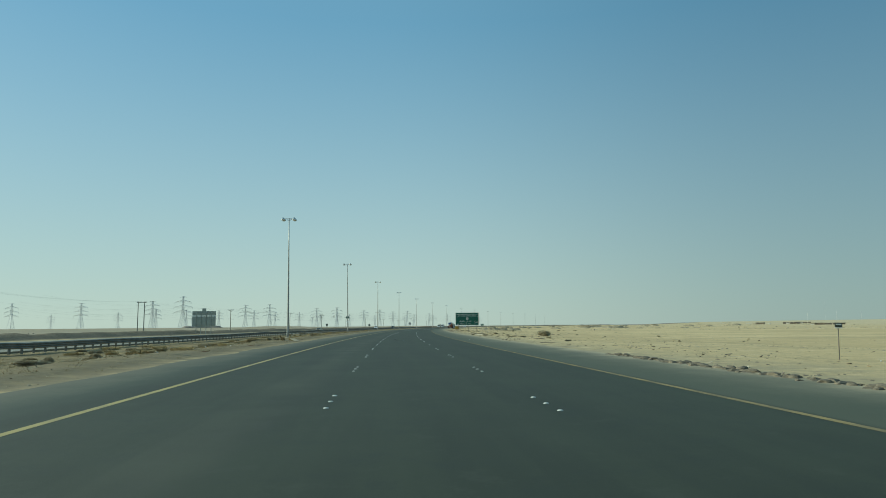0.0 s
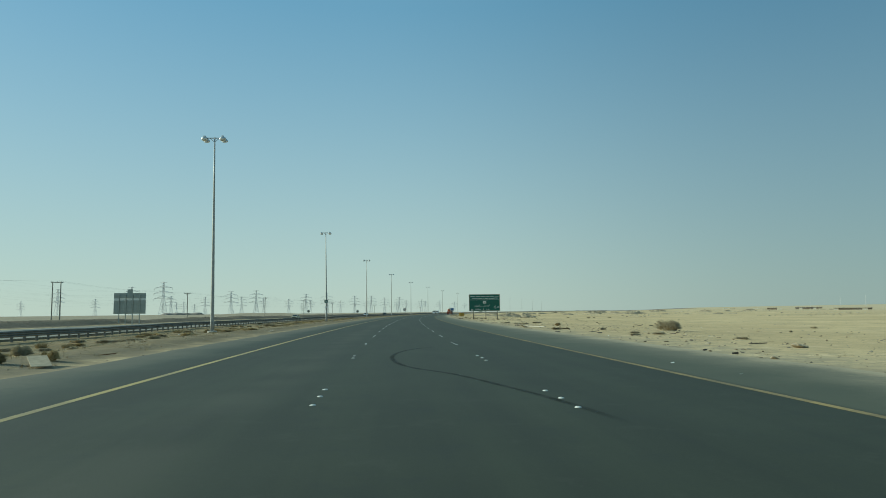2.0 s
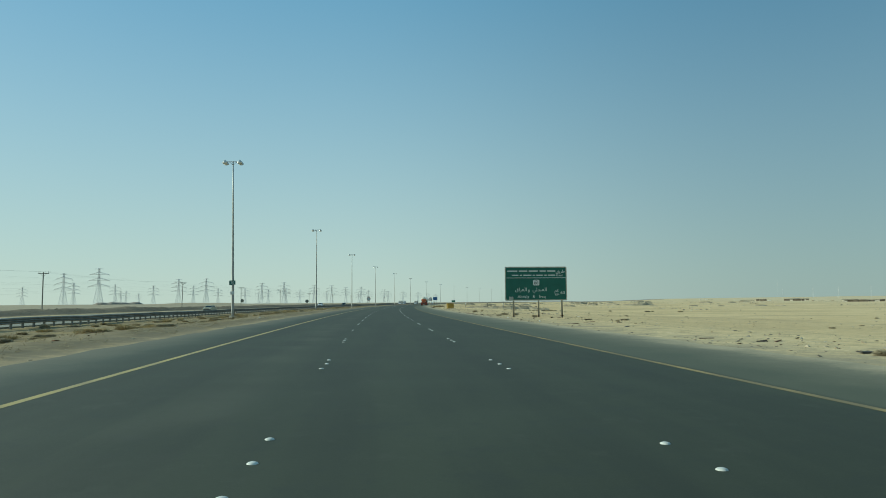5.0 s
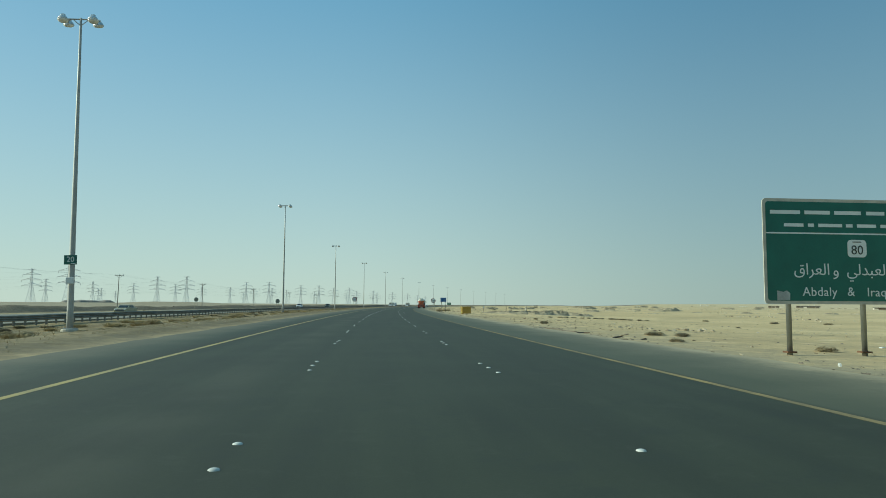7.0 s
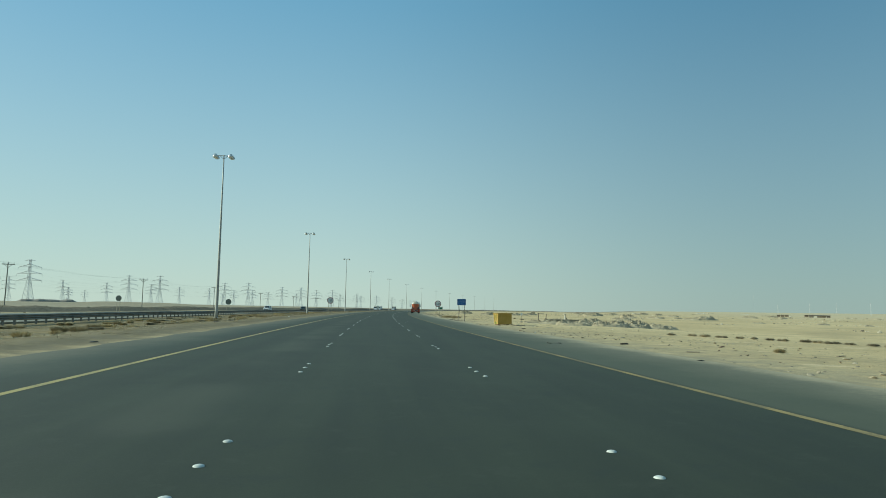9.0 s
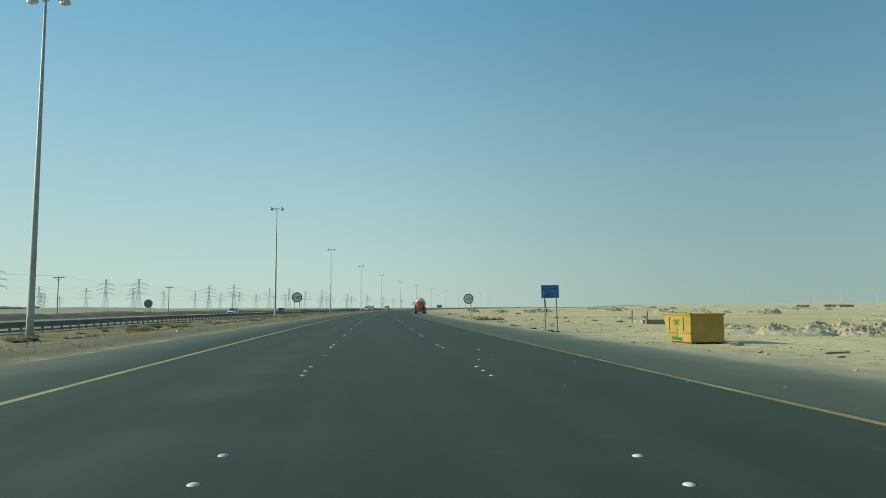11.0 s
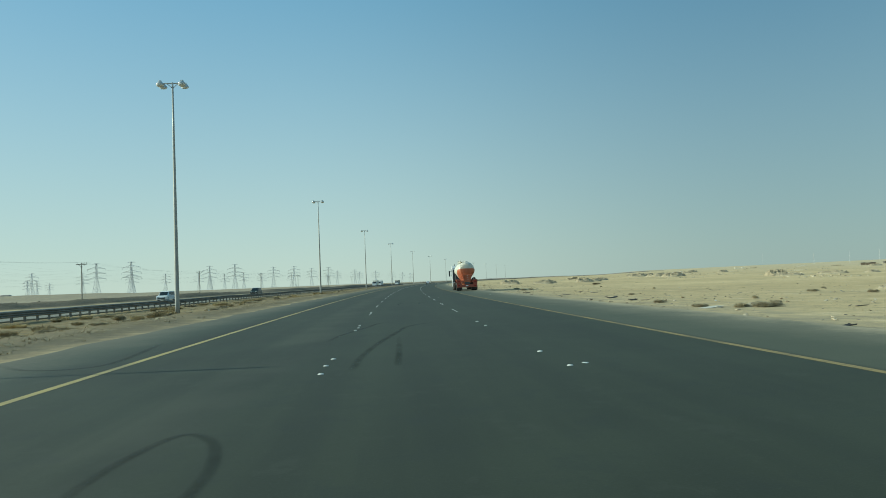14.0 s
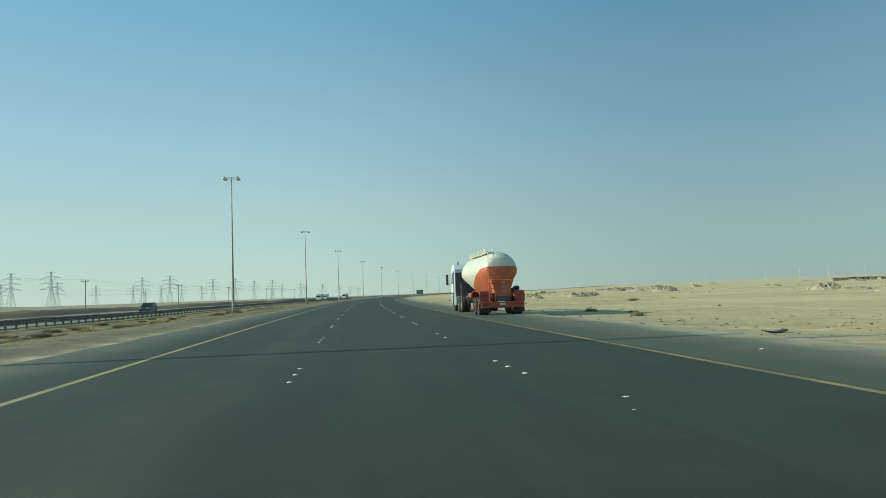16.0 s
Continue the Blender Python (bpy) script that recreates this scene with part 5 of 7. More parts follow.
build_wires("power_lines", [(-385, 760, 1.0)] + PYLONS[0:8], (14.2, 14.2, 13.0), (24.5, 31.3, 38.1), "thin sagging high-voltage cables between the pylons")
build_wires("power_lines", [(-440, 810, 0.9)] + PYLONS[8:15], (14.2, 14.2, 13.0), (24.5, 31.3, 38.1), "thin sagging high-voltage cables between the pylons")


def build_utility_pole(x, y, top, double=False, lean=0.0):
    gz = ground_z(x - road_x(y), y)
    label = "twin dark wooden utility poles joined by a crossarm" if double else "dark weathered wooden utility pole with a crossarm"
    pole = empty("utility_pole", pose(x, y, gz, 0, lean, heading(y)), label, "utility pole", "utility poles beyond the road")
    h = top - gz
    for px in ((-0.95, 0.95) if double else (0.0,)):
        bm = bmesh.new()
        tube(bm, (px, 0, -0.5), (px, 0, h), 0.15 if y < 300 else 0.12, 0.11 if y < 300 else 0.09, n=10)
        part("shaft", bm, POLE_WOOD, pole)
    bm = bmesh.new()
    wide = 1.45 if double else 1.15
    box(bm, (0, 0.12, h - 0.25), (wide * 2, 0.12, 0.16), bevel=0.01)
    part("crossarm", bm, POLE_WOOD, pole)
    for px in (-wide + 0.15, 0.0, wide - 0.15):
        bm = bmesh.new()
        tube(bm, (px, 0.12, h - 0.18), (px, 0.12, h + 0.2), 0.07, 0.05, n=8)
        part("insulator", bm, LENS, pole)
    if not double:
        for s in (-1, 1):
            bm = bmesh.new()
            tube(bm, (0, 0.1, h - 0.95), (s * 0.7, 0.1, h - 0.3), 0.03, n=6)
            part("brace", bm, DARK_STEEL, pole)
    return Vector((x, y, top + 0.15))


tops = [build_utility_pole(-84.5, 148.0, 9.0), build_utility_pole(-76.3, 212.1, 9.3, True), build_utility_pole(-64.2, 274.9, 8.4), build_utility_pole(-52.1, 349.5, 8.5, lean=1.0),
        build_utility_pole(-42.5, 412.0, 8.2), build_utility_pole(-32.2, 475.4, 8.0), build_utility_pole(-21.6, 555.3, 7.6), build_utility_pole(-8.0, 630.0, 7.6),
        build_utility_pole(6.0, 705.0, 7.6), build_utility_pole(24.0, 785.0, 7.6), build_utility_pole(44.0, 870.0, 7.6)]
bm = bmesh.new()
for a, b in zip(tops, tops[1:]):
    for d in (-1.0, 0.0, 1.0):
        last = None
        for i in range(9):
            u = i / 8
            p = a.lerp(b, u) + Vector((d, 0.12, -3.2 * u * (1 - u)))
            if last is not None:
                tube(bm, last, p, 0.006, n=3, caps=False)
            last = p
tagged(part("pole_wires", bm, DARK_STEEL), "thin dark wires strung between utility poles", "wires", kind="stuff")


def build_thin_mast(x, y, h):
    p = ground_z(x - road_x(y), y)
    mast = empty("radio_mast", pose(x, y, p), "thin grey lattice mast on the desert horizon", "mast", "masts on the horizon")
    bm = bmesh.new()
    for a in range(3):
        tube(bm, (0.8 * math.cos(a * 2.09), 0.8 * math.sin(a * 2.09), -1), (0.25 * math.cos(a * 2.09), 0.25 * math.sin(a * 2.09), h), 0.07, n=4)
    for i in range(14):
        z = h * i / 14
        tube(bm, (0.7, 0, z), (-0.4, 0.5, z + h / 28), 0.07, n=3)
        tube(bm, (-0.4, 0.5, z), (-0.4, -0.5, z + h / 28), 0.07, n=3)
    part("lattice", bm, HAZED_STEEL, mast)


build_thin_mast(2500, 3760, 104)
for mx, my, mh in ((905, 1325, 20), (940, 1300, 22), (980, 1265, 22), (865, 1360, 18), (1022, 1235, 21), (1062, 1200, 21)):
    build_thin_mast(mx, my, mh)


# ---------------------------------------------------------------- ruin, posts and heaps on the sand
def build_low_wall():
    gz = -0.6
    wall = empty("low_wall", pose(45.3, 323.0, gz, 0, 0, -4), "low broken concrete foundation wall with stub posts", "wall")
    for name, x0, x1, h in (("front_wall", 0.2, 6.9, 0.55),):
        bm = bmesh.new()
        n = int((x1 - x0) / 0.5)
        ring = []
        for i in range(n + 1):
            x = x0 + (x1 - x0) * i / n
            z = h + 0.07 * noise.noise((x * 2.1, 1.0, 4.0))
            ring.append([(x, -0.13, -0.3), (x, 0.13, -0.3), (x, 0.12, z), (x, -0.12, z - 0.02)])
        loft(bm, ring)
        part(name, bm, OLD_CONCRETE, wall)
    bm = bmesh.new()
    loft(bm, [[(x - 0.12, y, -0.3), (x + 0.12, y, -0.3), (x + 0.12, y, z), (x - 0.12, y, z)] for x, y, z in ((0.0, 0.14, 0.5), (0.1, 1.8, 0.46), (0.2, 3.4, 0.5), (0.3, 4.9, 0.42))])
    part("side_wall", bm, OLD_CONCRETE, wall)
    for x, h in ((0.15, 0.72), (3.9, 0.85)):
        bm = bmesh.new()
        box(bm, (x, -0.15, h / 2 - 0.1), (0.24, 0.24, h + 0.2), bevel=0.04)
        part("stub_post", bm, OLD_CONCRETE, wall)


build_low_wall()


def build_post(off, y, h, label, plate=False):
    p = on_ground(off, y)
    post = empty("marker_post", pose(p.x, p.y, p.z, 0, 2, 0), label, "post", "posts on the sand")
    bm = bmesh.new()
    w = 0.06 if plate else 0.11
    box(bm, (0, 0, h / 2 - 0.1), (w, w, h + 0.2), bevel=0.012)
    part("shaft", bm, RUST_GREY, post)
    if plate:
        bm = bmesh.new()
        box(bm, (0, -0.08, h - 0.08), (0.26, 0.02, 0.34), bevel=0.01)
        part("plate", bm, PLASTIC_WHITE, post, "small pale plate")
        bm = bmesh.new()
        blob(bm, (0.05, 0, 0.06), 0.26, 0.2, 3, 2)
        part("foot_stone", bm, ROCK, post)


build_post(44.7 - road_x(324.7), 324.7, 1.5, "thin weathered post standing in the sand")
build_post(45.4 - road_x(322.6), 322.6, 1.4, "thin weathered post standing in the sand")
build_post(32.5 - road_x(295.4), 295.4, 1.2, "thin post with pale plate set in a stone", True)


def build_pillar(x, y, top):
    gz = ground_z(x - road_x(y), y) - 0.1
    pillar = empty("pillar", pose(x, y, gz), "pale round concrete pillar with a cap behind the low wall", "pillar")
    h = top - gz
    bm = bmesh.new()
    tube(bm, (0, 0, -0.2), (0, 0, h - 0.12), 0.15, 0.13, n=14)
    part("shaft", bm, PALE_CONCRETE, pillar)
    bm = bmesh.new()
    loft(bm, [[(r * math.cos(a), r * math.sin(a), z) for a in [k * math.pi / 7 for k in range(14)]] for r, z in ((0.15, h - 0.14), (0.26, h - 0.08), (0.26, h), (0.1, h + 0.05))])
    part("cap", bm, PALE_CONCRETE, pillar)


build_pillar(49.9, 325.3, 0.9)



def heap_mesh(seed, stones=26):
    """A spoil heap one unit wide, with stones lying on it."""
    rng = random.Random(seed)
    bm = bmesh.new()
    n, rings = 44, []
    peaks = [(rng.uniform(-.55, .55), rng.uniform(-.25, .25), rng.uniform(.5, 1.0)) for _ in range(4)]

    def height(x, y):
        e = max(0.0, 1 - (x * x + (y * 1.6) ** 2))
        top = max(p[2] * math.exp(-((x - p[0]) ** 2 + (1.5 * (y - p[1])) ** 2) * 5) for p in peaks)
        return (0.16 * top + 0.08 + 0.05 * noise.noise((x * 5 + seed, y * 5, 0)) + 0.05 * noise.noise((x * 13 + seed, y * 13, 3))) * min(1.0, e * 2.4) - 0.03
    for r in [0.0] + [k / 18 for k in range(1, 19)]:
        rings.append([(r * math.cos(a), r * 0.62 * math.sin(a), height(r * math.cos(a), r * 0.62 * math.sin(a))) for a in [2 * math.pi * k / n for k in range(n)]])
    rings[0] = [(0.004 * math.cos(a), 0.004 * math.sin(a), height(0, 0)) for a in [2 * math.pi * k / n for k in range(n)]]
    loft(bm, rings, caps=False)
    earth = len(bm.faces)
    for i in range(stones):
        a, r = rng.uniform(0, 6.28), rng.uniform(0.1, 1.05)
        x, y = r * math.cos(a), r * 0.62 * math.sin(a)
        blob(bm, (x, y, height(x, y) + 0.01), 0.009 + 0.035 * rng.random() ** 2.5, 0.25, seed * 100 + i, 1)
    bm.faces.ensure_lookup_table()
    for i, f in enumerate(bm.faces):
        f.material_index = 0 if i < earth else 1
    me = bpy.data.meshes.new("spoil_heap")
    bm.to_mesh(me)
    bm.free()
    me.materials.append(EARTH)
    me.materials.append(ROCK)
    return me


def build_embankment(a, b, height):
    """A long bank of dark earth, uneven along its top."""
    a, b = Vector(a), Vector(b)
    side = Vector((b.y - a.y, a.x - b.x)).normalized()
    bm = bmesh.new()
    rings = []
    for i in range(61):
        p = a.lerp(b, i / 60)
        gz = ground_z(p.x - road_x(p.y), p.y) - 1.0
        h = 1.0 + height * (0.9 + 0.2 * noise.noise((i * 0.13, 4.4, 1.0)) + 0.05 * noise.noise((i * 0.5, 2.4, 1.0))) * min(1.0, i / 6, (60 - i) / 6 + 0.15)
        rings.append([(p.x + side.x * w, p.y + side.y * w, gz + h * k) for w, k in ((-22, 0.0), (-8, 0.85), (-2, 1.0), (6, 0.95), (22, 0.0))])
    loft(bm, rings, caps=False)
    tagged(part("embankment", bm, BANK_EARTH, smooth=True), "long low dark earth embankment far across the desert", "embankment")


build_embankment((430, 2150), (919, 1979), 2.2)
build_embankment((-278, 922), (-228, 939), 3.0)
heaps = [heap_mesh(s, 80) for s in (2, 5, 9)] + [heap_mesh(14, 330)]
rng = random.Random(21)
HEAPS = [(35.0, 293.5, 3.2, 2.6, 3), (38.6, 291.0, 3.4, 3.4, 0), (42.5, 289.5, 3.0, 3.6, 3), (46.0, 291.5, 3.2, 4.4, 1), (50.0, 294.0, 3.0, 3.2, 3), (40.5, 297.0, 2.4, 2.6, 2), (54.0, 297.0, 2.6, 2.4, 3),
         (51.6, 303.0, 2.6, 4.4, 0), (61.3, 341.0, 3.0, 4.0, 1), (56.0, 330.0, 2.6, 2.2, 3), (66.0, 372.0, 3.0, 2.6, 3), (97.0, 402.0, 3.4, 4.0, 3),
         (146.0, 440.0, 7.0, 8.5, 2), (139.0, 434.0, 4.0, 4.0, 3), (154.0, 446.0, 4.5, 4.0, 0), (141.0, 490.0, 3.4, 7.6, 1), (136.0, 478.0, 3.6, 3.4, 3), (148.5, 478.0, 4.2, 4.4, 3), (155.0, 472.0, 3.4, 3.4, 3),
         (134.0, 363.0, 2.6, 2.4, 3), (142.0, 357.0, 2.2, 2.0, 3), (153.0, 349.0, 2.8, 2.6, 3), (158.0, 345.0, 2.2, 2.0, 3), (122.0, 372.0, 2.0, 1.8, 3),
         (172.0, 600.0, 6.0, 9.0, 3), (165.0, 590.0, 4.0, 6.5, 1), (180.0, 612.0, 5.0, 7.0, 3), (200.0, 690.0, 6.5, 9.0, 3), (192.0, 655.0, 5.0, 7.5, 0), (212.0, 700.0, 6.0, 8.0, 3), (222.0, 690.0, 4.5, 6.0, 3),
         (102.0, 532.0, 4.2, 6.0, 0), (108.0, 540.0, 3.6, 4.6, 3), (89.0, 536.0, 4.0, 6.4, 2), (94.0, 545.0, 3.4, 4.6, 3), (79.0, 540.0, 3.6, 5.6, 1), (84.0, 520.0, 3.0, 3.6, 3), (68.0, 500.0, 2.6, 2.6, 3),
         (120.0, 560.0, 4.0, 4.6, 3), (250.0, 560.0, 5.0, 6.0, 3), (262.0, 548.0, 4.0, 4.4, 1), (230.0, 610.0, 4.4, 5.0, 3), (300.0, 760.0, 6.0, 7.0, 3), (343.0, 872.0, 7.0, 9.0, 3), (325.0, 850.0, 5.0, 6.0, 0),
         (285.0, 820.0, 5.0, 6.0, 3), (240.0, 780.0, 5.0, 6.0, 3), (360.0, 690.0, 6.0, 6.6, 3)]
for hx, hy, s, hz, kind in HEAPS:
    off = hx - road_x(hy)
    p = on_ground(off, hy, 0.04)
    ob = new("earth_mound", heaps[kind])
    ob.matrix_world = pose(p.x, p.y, p.z, 0, 0, rng.uniform(-40, 40)) @ Matrix.Diagonal((s, s, hz, 1))
    tagged(ob, "mound of dumped pale earth and stones on sand" if kind == 3 else "low mound of dumped sandy earth with stones", "heap", "heaps on the desert")


RUIN_STONES = []
for i in range(4):
    bm = bmesh.new()
    blob(bm, (0, 0, 0), 1.0, 0.3, 500 + i, 1)
    me = bpy.data.meshes.new("fallen_stone")
    bm.to_mesh(me)
    bm.free()
    me.materials.append(ROCK)
    RUIN_STONES.append(me)


def build_far_wall(x, y, w, d, h, turn, mat, label):
    """A broken stretch of masonry or a low shed, seen across the sand."""
    p = ground_z(x - road_x(y), y)
    rng = random.Random(int(x * 7 + y))
    hut = empty("ruined_shed", pose(x, y, p - 0.3, 0, 0, turn), label, "ruin", "low ruins on the horizon")
    n = max(2, int(w / 2.2))
    for i in range(n):
        hh = h * rng.uniform(0.35, 0.95)
        bm = bmesh.new()
        box(bm, (-w / 2 + (i + 0.5) * w / n, rng.uniform(-.15, .15), hh / 2), (w / n * rng.uniform(0.8, 1.05), d * rng.uniform(0.5, 1.0), hh), bevel=0.08)
        part("wall_piece", bm, mat, hut)
    for i in range(10):
        k = rng.uniform(0.2, 0.6)
        shared("fallen_stone", RUIN_STONES[i % 4], hut, pose(rng.uniform(-w, w) * 0.8, rng.uniform(-d, d), 0.35, 0, 0, rng.uniform(0, 360)) @ Matrix.Diagonal((k * 1.3, k, k, 1)))


for hx, hy, w, d, h, turn, mat in ((517, 954, 9, 4, 3.0, 30, PALE_CONCRETE), (580, 1154, 12, 4, 4.0, 25, PALE_CONCRETE), (550, 1080, 8, 3, 3.0, 20, ROCK), (170, 717, 6, 4, 3.2, 10, ROCK), (181, 728, 4, 3, 2.4, 20, ROCK),
                                    (405, 640, 10, 3, 2.0, 35, ROCK), (352, 560, 8, 3, 1.8, 40, ROCK), (330, 640, 9, 3, 1.9, 30, ROCK), (455, 800, 10, 3, 2.6, 35, PALE_CONCRETE), (470, 850, 7, 3, 2.4, 30, ROCK),
                                    (312, 610, 7, 3, 1.8, 30, ROCK), (265, 640, 6, 3, 2.0, 35, PALE_CONCRETE), (420, 900, 9, 3, 2.6, 25, ROCK), (380, 960, 12, 4, 3.0, 20, PALE_CONCRETE), (395, 720, 6, 3, 2.0, 30, ROCK), (440, 700, 8, 3, 2.2, 40, ROCK), (500, 720, 9, 3, 2.4, 40, ROCK)):
    build_far_wall(hx, hy, w, d, h * 0.62, -turn, mat, {ROCK: "low ruined pale stone wall far across the sand", PALE_CONCRETE: "low whitewashed block wall far across the sand"}[mat])


def build_far_shed(x, y, w, d, h, turn):
    """A long low herder's shed of dark sheeting with a flat roof, open bays and pale patches."""
    p = ground_z(x - road_x(y), y)
    rng = random.Random(int(x + 3 * y))
    shed = empty("shed", pose(x, y, p - 0.2, 0, 0, turn), "long low dark shed with sagging roof on sand", "shed", "sheds on the horizon")
    n = max(3, int(w / 3.2))
    for i in range(n):
        hh = h * rng.uniform(0.78, 0.96)
        bm = bmesh.new()
        box(bm, (-w / 2 + (i + 0.5) * w / n, rng.uniform(-.2, .2), hh / 2), (w / n * rng.uniform(0.72, 1.0), d * rng.uniform(0.8, 1.0), hh), bevel=0.06)
        part("wall_panel", bm, rng.choice((WOOD, WOOD, WOOD, RUST_GREY, PALE_CONCRETE)), shed)
    bm = bmesh.new()
    rings = []
    for i in range(n + 1):
        px, pz = -w / 2 - 0.3 + (w + 0.6) * i / n, h * (0.97 + 0.06 * rng.uniform(-1, 1))
        rings.append([(px, -d / 2 - 0.4, pz - 0.12), (px, d / 2 + 0.4, pz), (px, d / 2 + 0.4, pz + 0.1), (px, -d / 2 - 0.4, pz - 0.02)])
    loft(bm, rings)
    part("roof", bm, RUST_GREY, shed)


for sx, sy, sw, sd, sh, turn in ((378, 567, 27, 5, 2.0, 34), (489, 799, 22, 5, 2.3, 31), (434, 776, 10, 4, 2.2, 36), (470, 772, 18, 5, 2.2, 36), (540, 860, 18, 5, 2.4, 32)):
    build_far_shed(sx, sy, sw, sd, sh, -turn)


# ---------------------------------------------------------------- shrubs, grass, stones
def shrub_mesh(seed, mat, stems, width, flat, heart=0.8):
    """A dense rounded clump about one metre across and 0.6 m high: a lumpy heart wrapped in fine stems."""
    rng = random.Random(seed)
    lobes = [(rng.uniform(-.22, .22), rng.uniform(-.22, .22), rng.uniform(.2, .32)) for _ in range(6)]
    verts, faces = [], []
    rings, n = 7, 18
    for j in range(rings + 1):                       # the heart, matted twigs and blown sand
        u = j / rings * 1.55
        for i in range(n):
            a = 2 * math.pi * i / n
            d = Vector((math.cos(a) * math.sin(u), math.sin(a) * math.sin(u), math.cos(u)))
            reach = max(Vector((lx, ly, 0)).dot(d) + lr for lx, ly, lr in lobes) * (heart + 0.14 * noise.noise(d * 4.3 + Vector((seed, 0, 0))))
            verts.append(Vector((d.x * reach, d.y * reach, -0.04 + flat * d.z * reach * 1.35)))
    for j in range(rings):
        for i in range(n):
            faces.append((j * n + i, (j + 1) * n + i, (j + 1) * n + (i + 1) % n, j * n + (i + 1) % n))
    for i in range(stems):
        lx, ly, lr = lobes[i % 6]
        a, u = rng.uniform(0, 2 * math.pi), rng.random() ** 0.6
        tilt = u * 1.5
        reach = lr * rng.uniform(0.82, 1.0)
        base = Vector((lx * 0.6 + 0.03 * rng.uniform(-1, 1), ly * 0.6 + 0.03 * rng.uniform(-1, 1), -0.03))
        tip = Vector((lx + math.cos(a) * math.sin(tilt) * reach, ly + math.sin(a) * math.sin(tilt) * reach, 0.03 + flat * math.cos(tilt) * reach * 1.4))
        mid = base.lerp(tip, 0.6) + Vector((rng.uniform(-.03, .03), rng.uniform(-.03, .03), 0.04))
        w = Vector((rng.uniform(-1, 1), rng.uniform(-1, 1), rng.uniform(-.3, .3))).normalized() * width * rng.uniform(0.6, 1.3)
        k = len(verts)
        verts += [base - w, base + w, mid + w, mid - w, tip]
        faces += [(k, k + 1, k + 2, k + 3), (k + 3, k + 2, k + 4)]
        for _ in range(3):                           # short twigs near the outside
            t1 = mid.lerp(tip, rng.uniform(0.2, 1.0))
            t2 = t1 + Vector((rng.uniform(-.05, .05), rng.uniform(-.05, .05), rng.uniform(-.02, .035)))
            k = len(verts)
            verts += [t1 - w * 0.9, t1 + w * 0.9, t2]
            faces.append((k, k + 1, k + 2))
    me = bpy.data.meshes.new("shrub")
    me.from_pydata([tuple(v) for v in verts], [], faces)
    for q in me.polygons[:rings * n]:
        q.use_smooth = True
    me.materials.append(mat)
    return me


TWIGS = [shrub_mesh(s, SHRUB, 2300, 0.008, 0.9, 0.5) for s in (1, 2, 3)]
def upright_mesh(seed, stems=420):
    """A loose bunch of upright dry stalks, one metre across at the tips and 0.6 m high."""
    rng = random.Random(seed)
    verts, faces = [], []
    for _ in range(stems):
        a, r, lean = rng.uniform(0, 6.28), 0.3 * math.sqrt(rng.random()), rng.uniform(0.0, 0.28)
        base = Vector((math.cos(a) * r, math.sin(a) * r, -0.02))
        ln = rng.uniform(0.3, 0.62) * (1.15 - r)
        a += rng.uniform(-0.8, 0.8)
        tip = base + Vector((math.cos(a) * lean, math.sin(a) * lean, ln))
        mid = base.lerp(tip, 0.55) + Vector((0, 0, 0.03))
        b = rng.uniform(0, 6.28)
        w = Vector((math.cos(b), math.sin(b), 0)) * rng.uniform(0.004, 0.009)
        k = len(verts)
        verts += [base - w, base + w, mid + w, mid - w, tip]
        faces += [(k, k + 1, k + 2, k + 3), (k + 3, k + 2, k + 4)]
    me = bpy.data.meshes.new("stalks")
    me.from_pydata([tuple(v) for v in verts], [], faces)
    me.materials.append(STRAW)
    return me


STALKS = [upright_mesh(s) for s in (7, 8, 9)]
GRASS = [shrub_mesh(s, STRAW, 1700, 0.007, 1.0, 0.5) for s in (4, 5, 6)]


def plant(off, y, size, high, kind, rng, low=0.7):
    p = on_ground(off, y)
    me = {"t": TWIGS, "g": GRASS, "u": STALKS}[kind][rng.randrange(3)]
    ob = new("shrub" if kind == "t" else "grass_tuft", me)
    ob.matrix_world = pose(p.x, p.y, p.z, 0, 0, rng.uniform(0, 360)) @ Matrix.Diagonal((size * 1.25, size * 1.25, max(high, size * low) * 1.35, 1))
    if kind == "t":
        tagged(ob, "low dry grey-brown desert shrub on the sand", "shrub", "shrubs beside the road")
    else:
        tagged(ob, "tuft of dry straw-coloured grass on the sand", "grass tuft", "grass tufts beside the road")


rng = random.Random(33)
# the shrubs that stand out on the median verge
for off, y, s, hgt, kind in ((-11.5, 66.9, 0.6, 0.6, "g"), (-10.9, 68.6, 0.6, 0.62, "g"), (-12.3, 68.3, 0.6, 0.5, "t"),
                             (-19.7, 39.5, 0.8, 0.8, "t"), (-18.4, 42.4, 0.85, 0.8, "t"), (-22.3, 119.2, 1.3, 0.9, "t"), (-21.8, 110.3, 0.8, 0.5, "t"), (-21.3, 151.6, 1.0, 0.8, "t"), (-21.1, 154.8, 0.9, 0.7, "t"),
                             (-27.7, 176.1, 0.9, 0.8, "t"), (-20.7, 374.2, 1.1, 0.8, "t"), (-16.0, 367.8, 0.7, 0.8, "g"), (-17.7, 218.3, 1.2, 0.8, "t"), (-17.9, 199.3, 0.9, 0.7, "t"), (-20.0, 71.8, 0.8, 0.6, "t"), (-14.1, 86.3, 0.8, 0.5, "t"),
                             (-16.3, 74.0, 0.9, 0.9, "g"), (-14.0, 73.0, 0.7, 0.8, "t")):
    plant(off, y, s, hgt, kind, rng, 0.5)
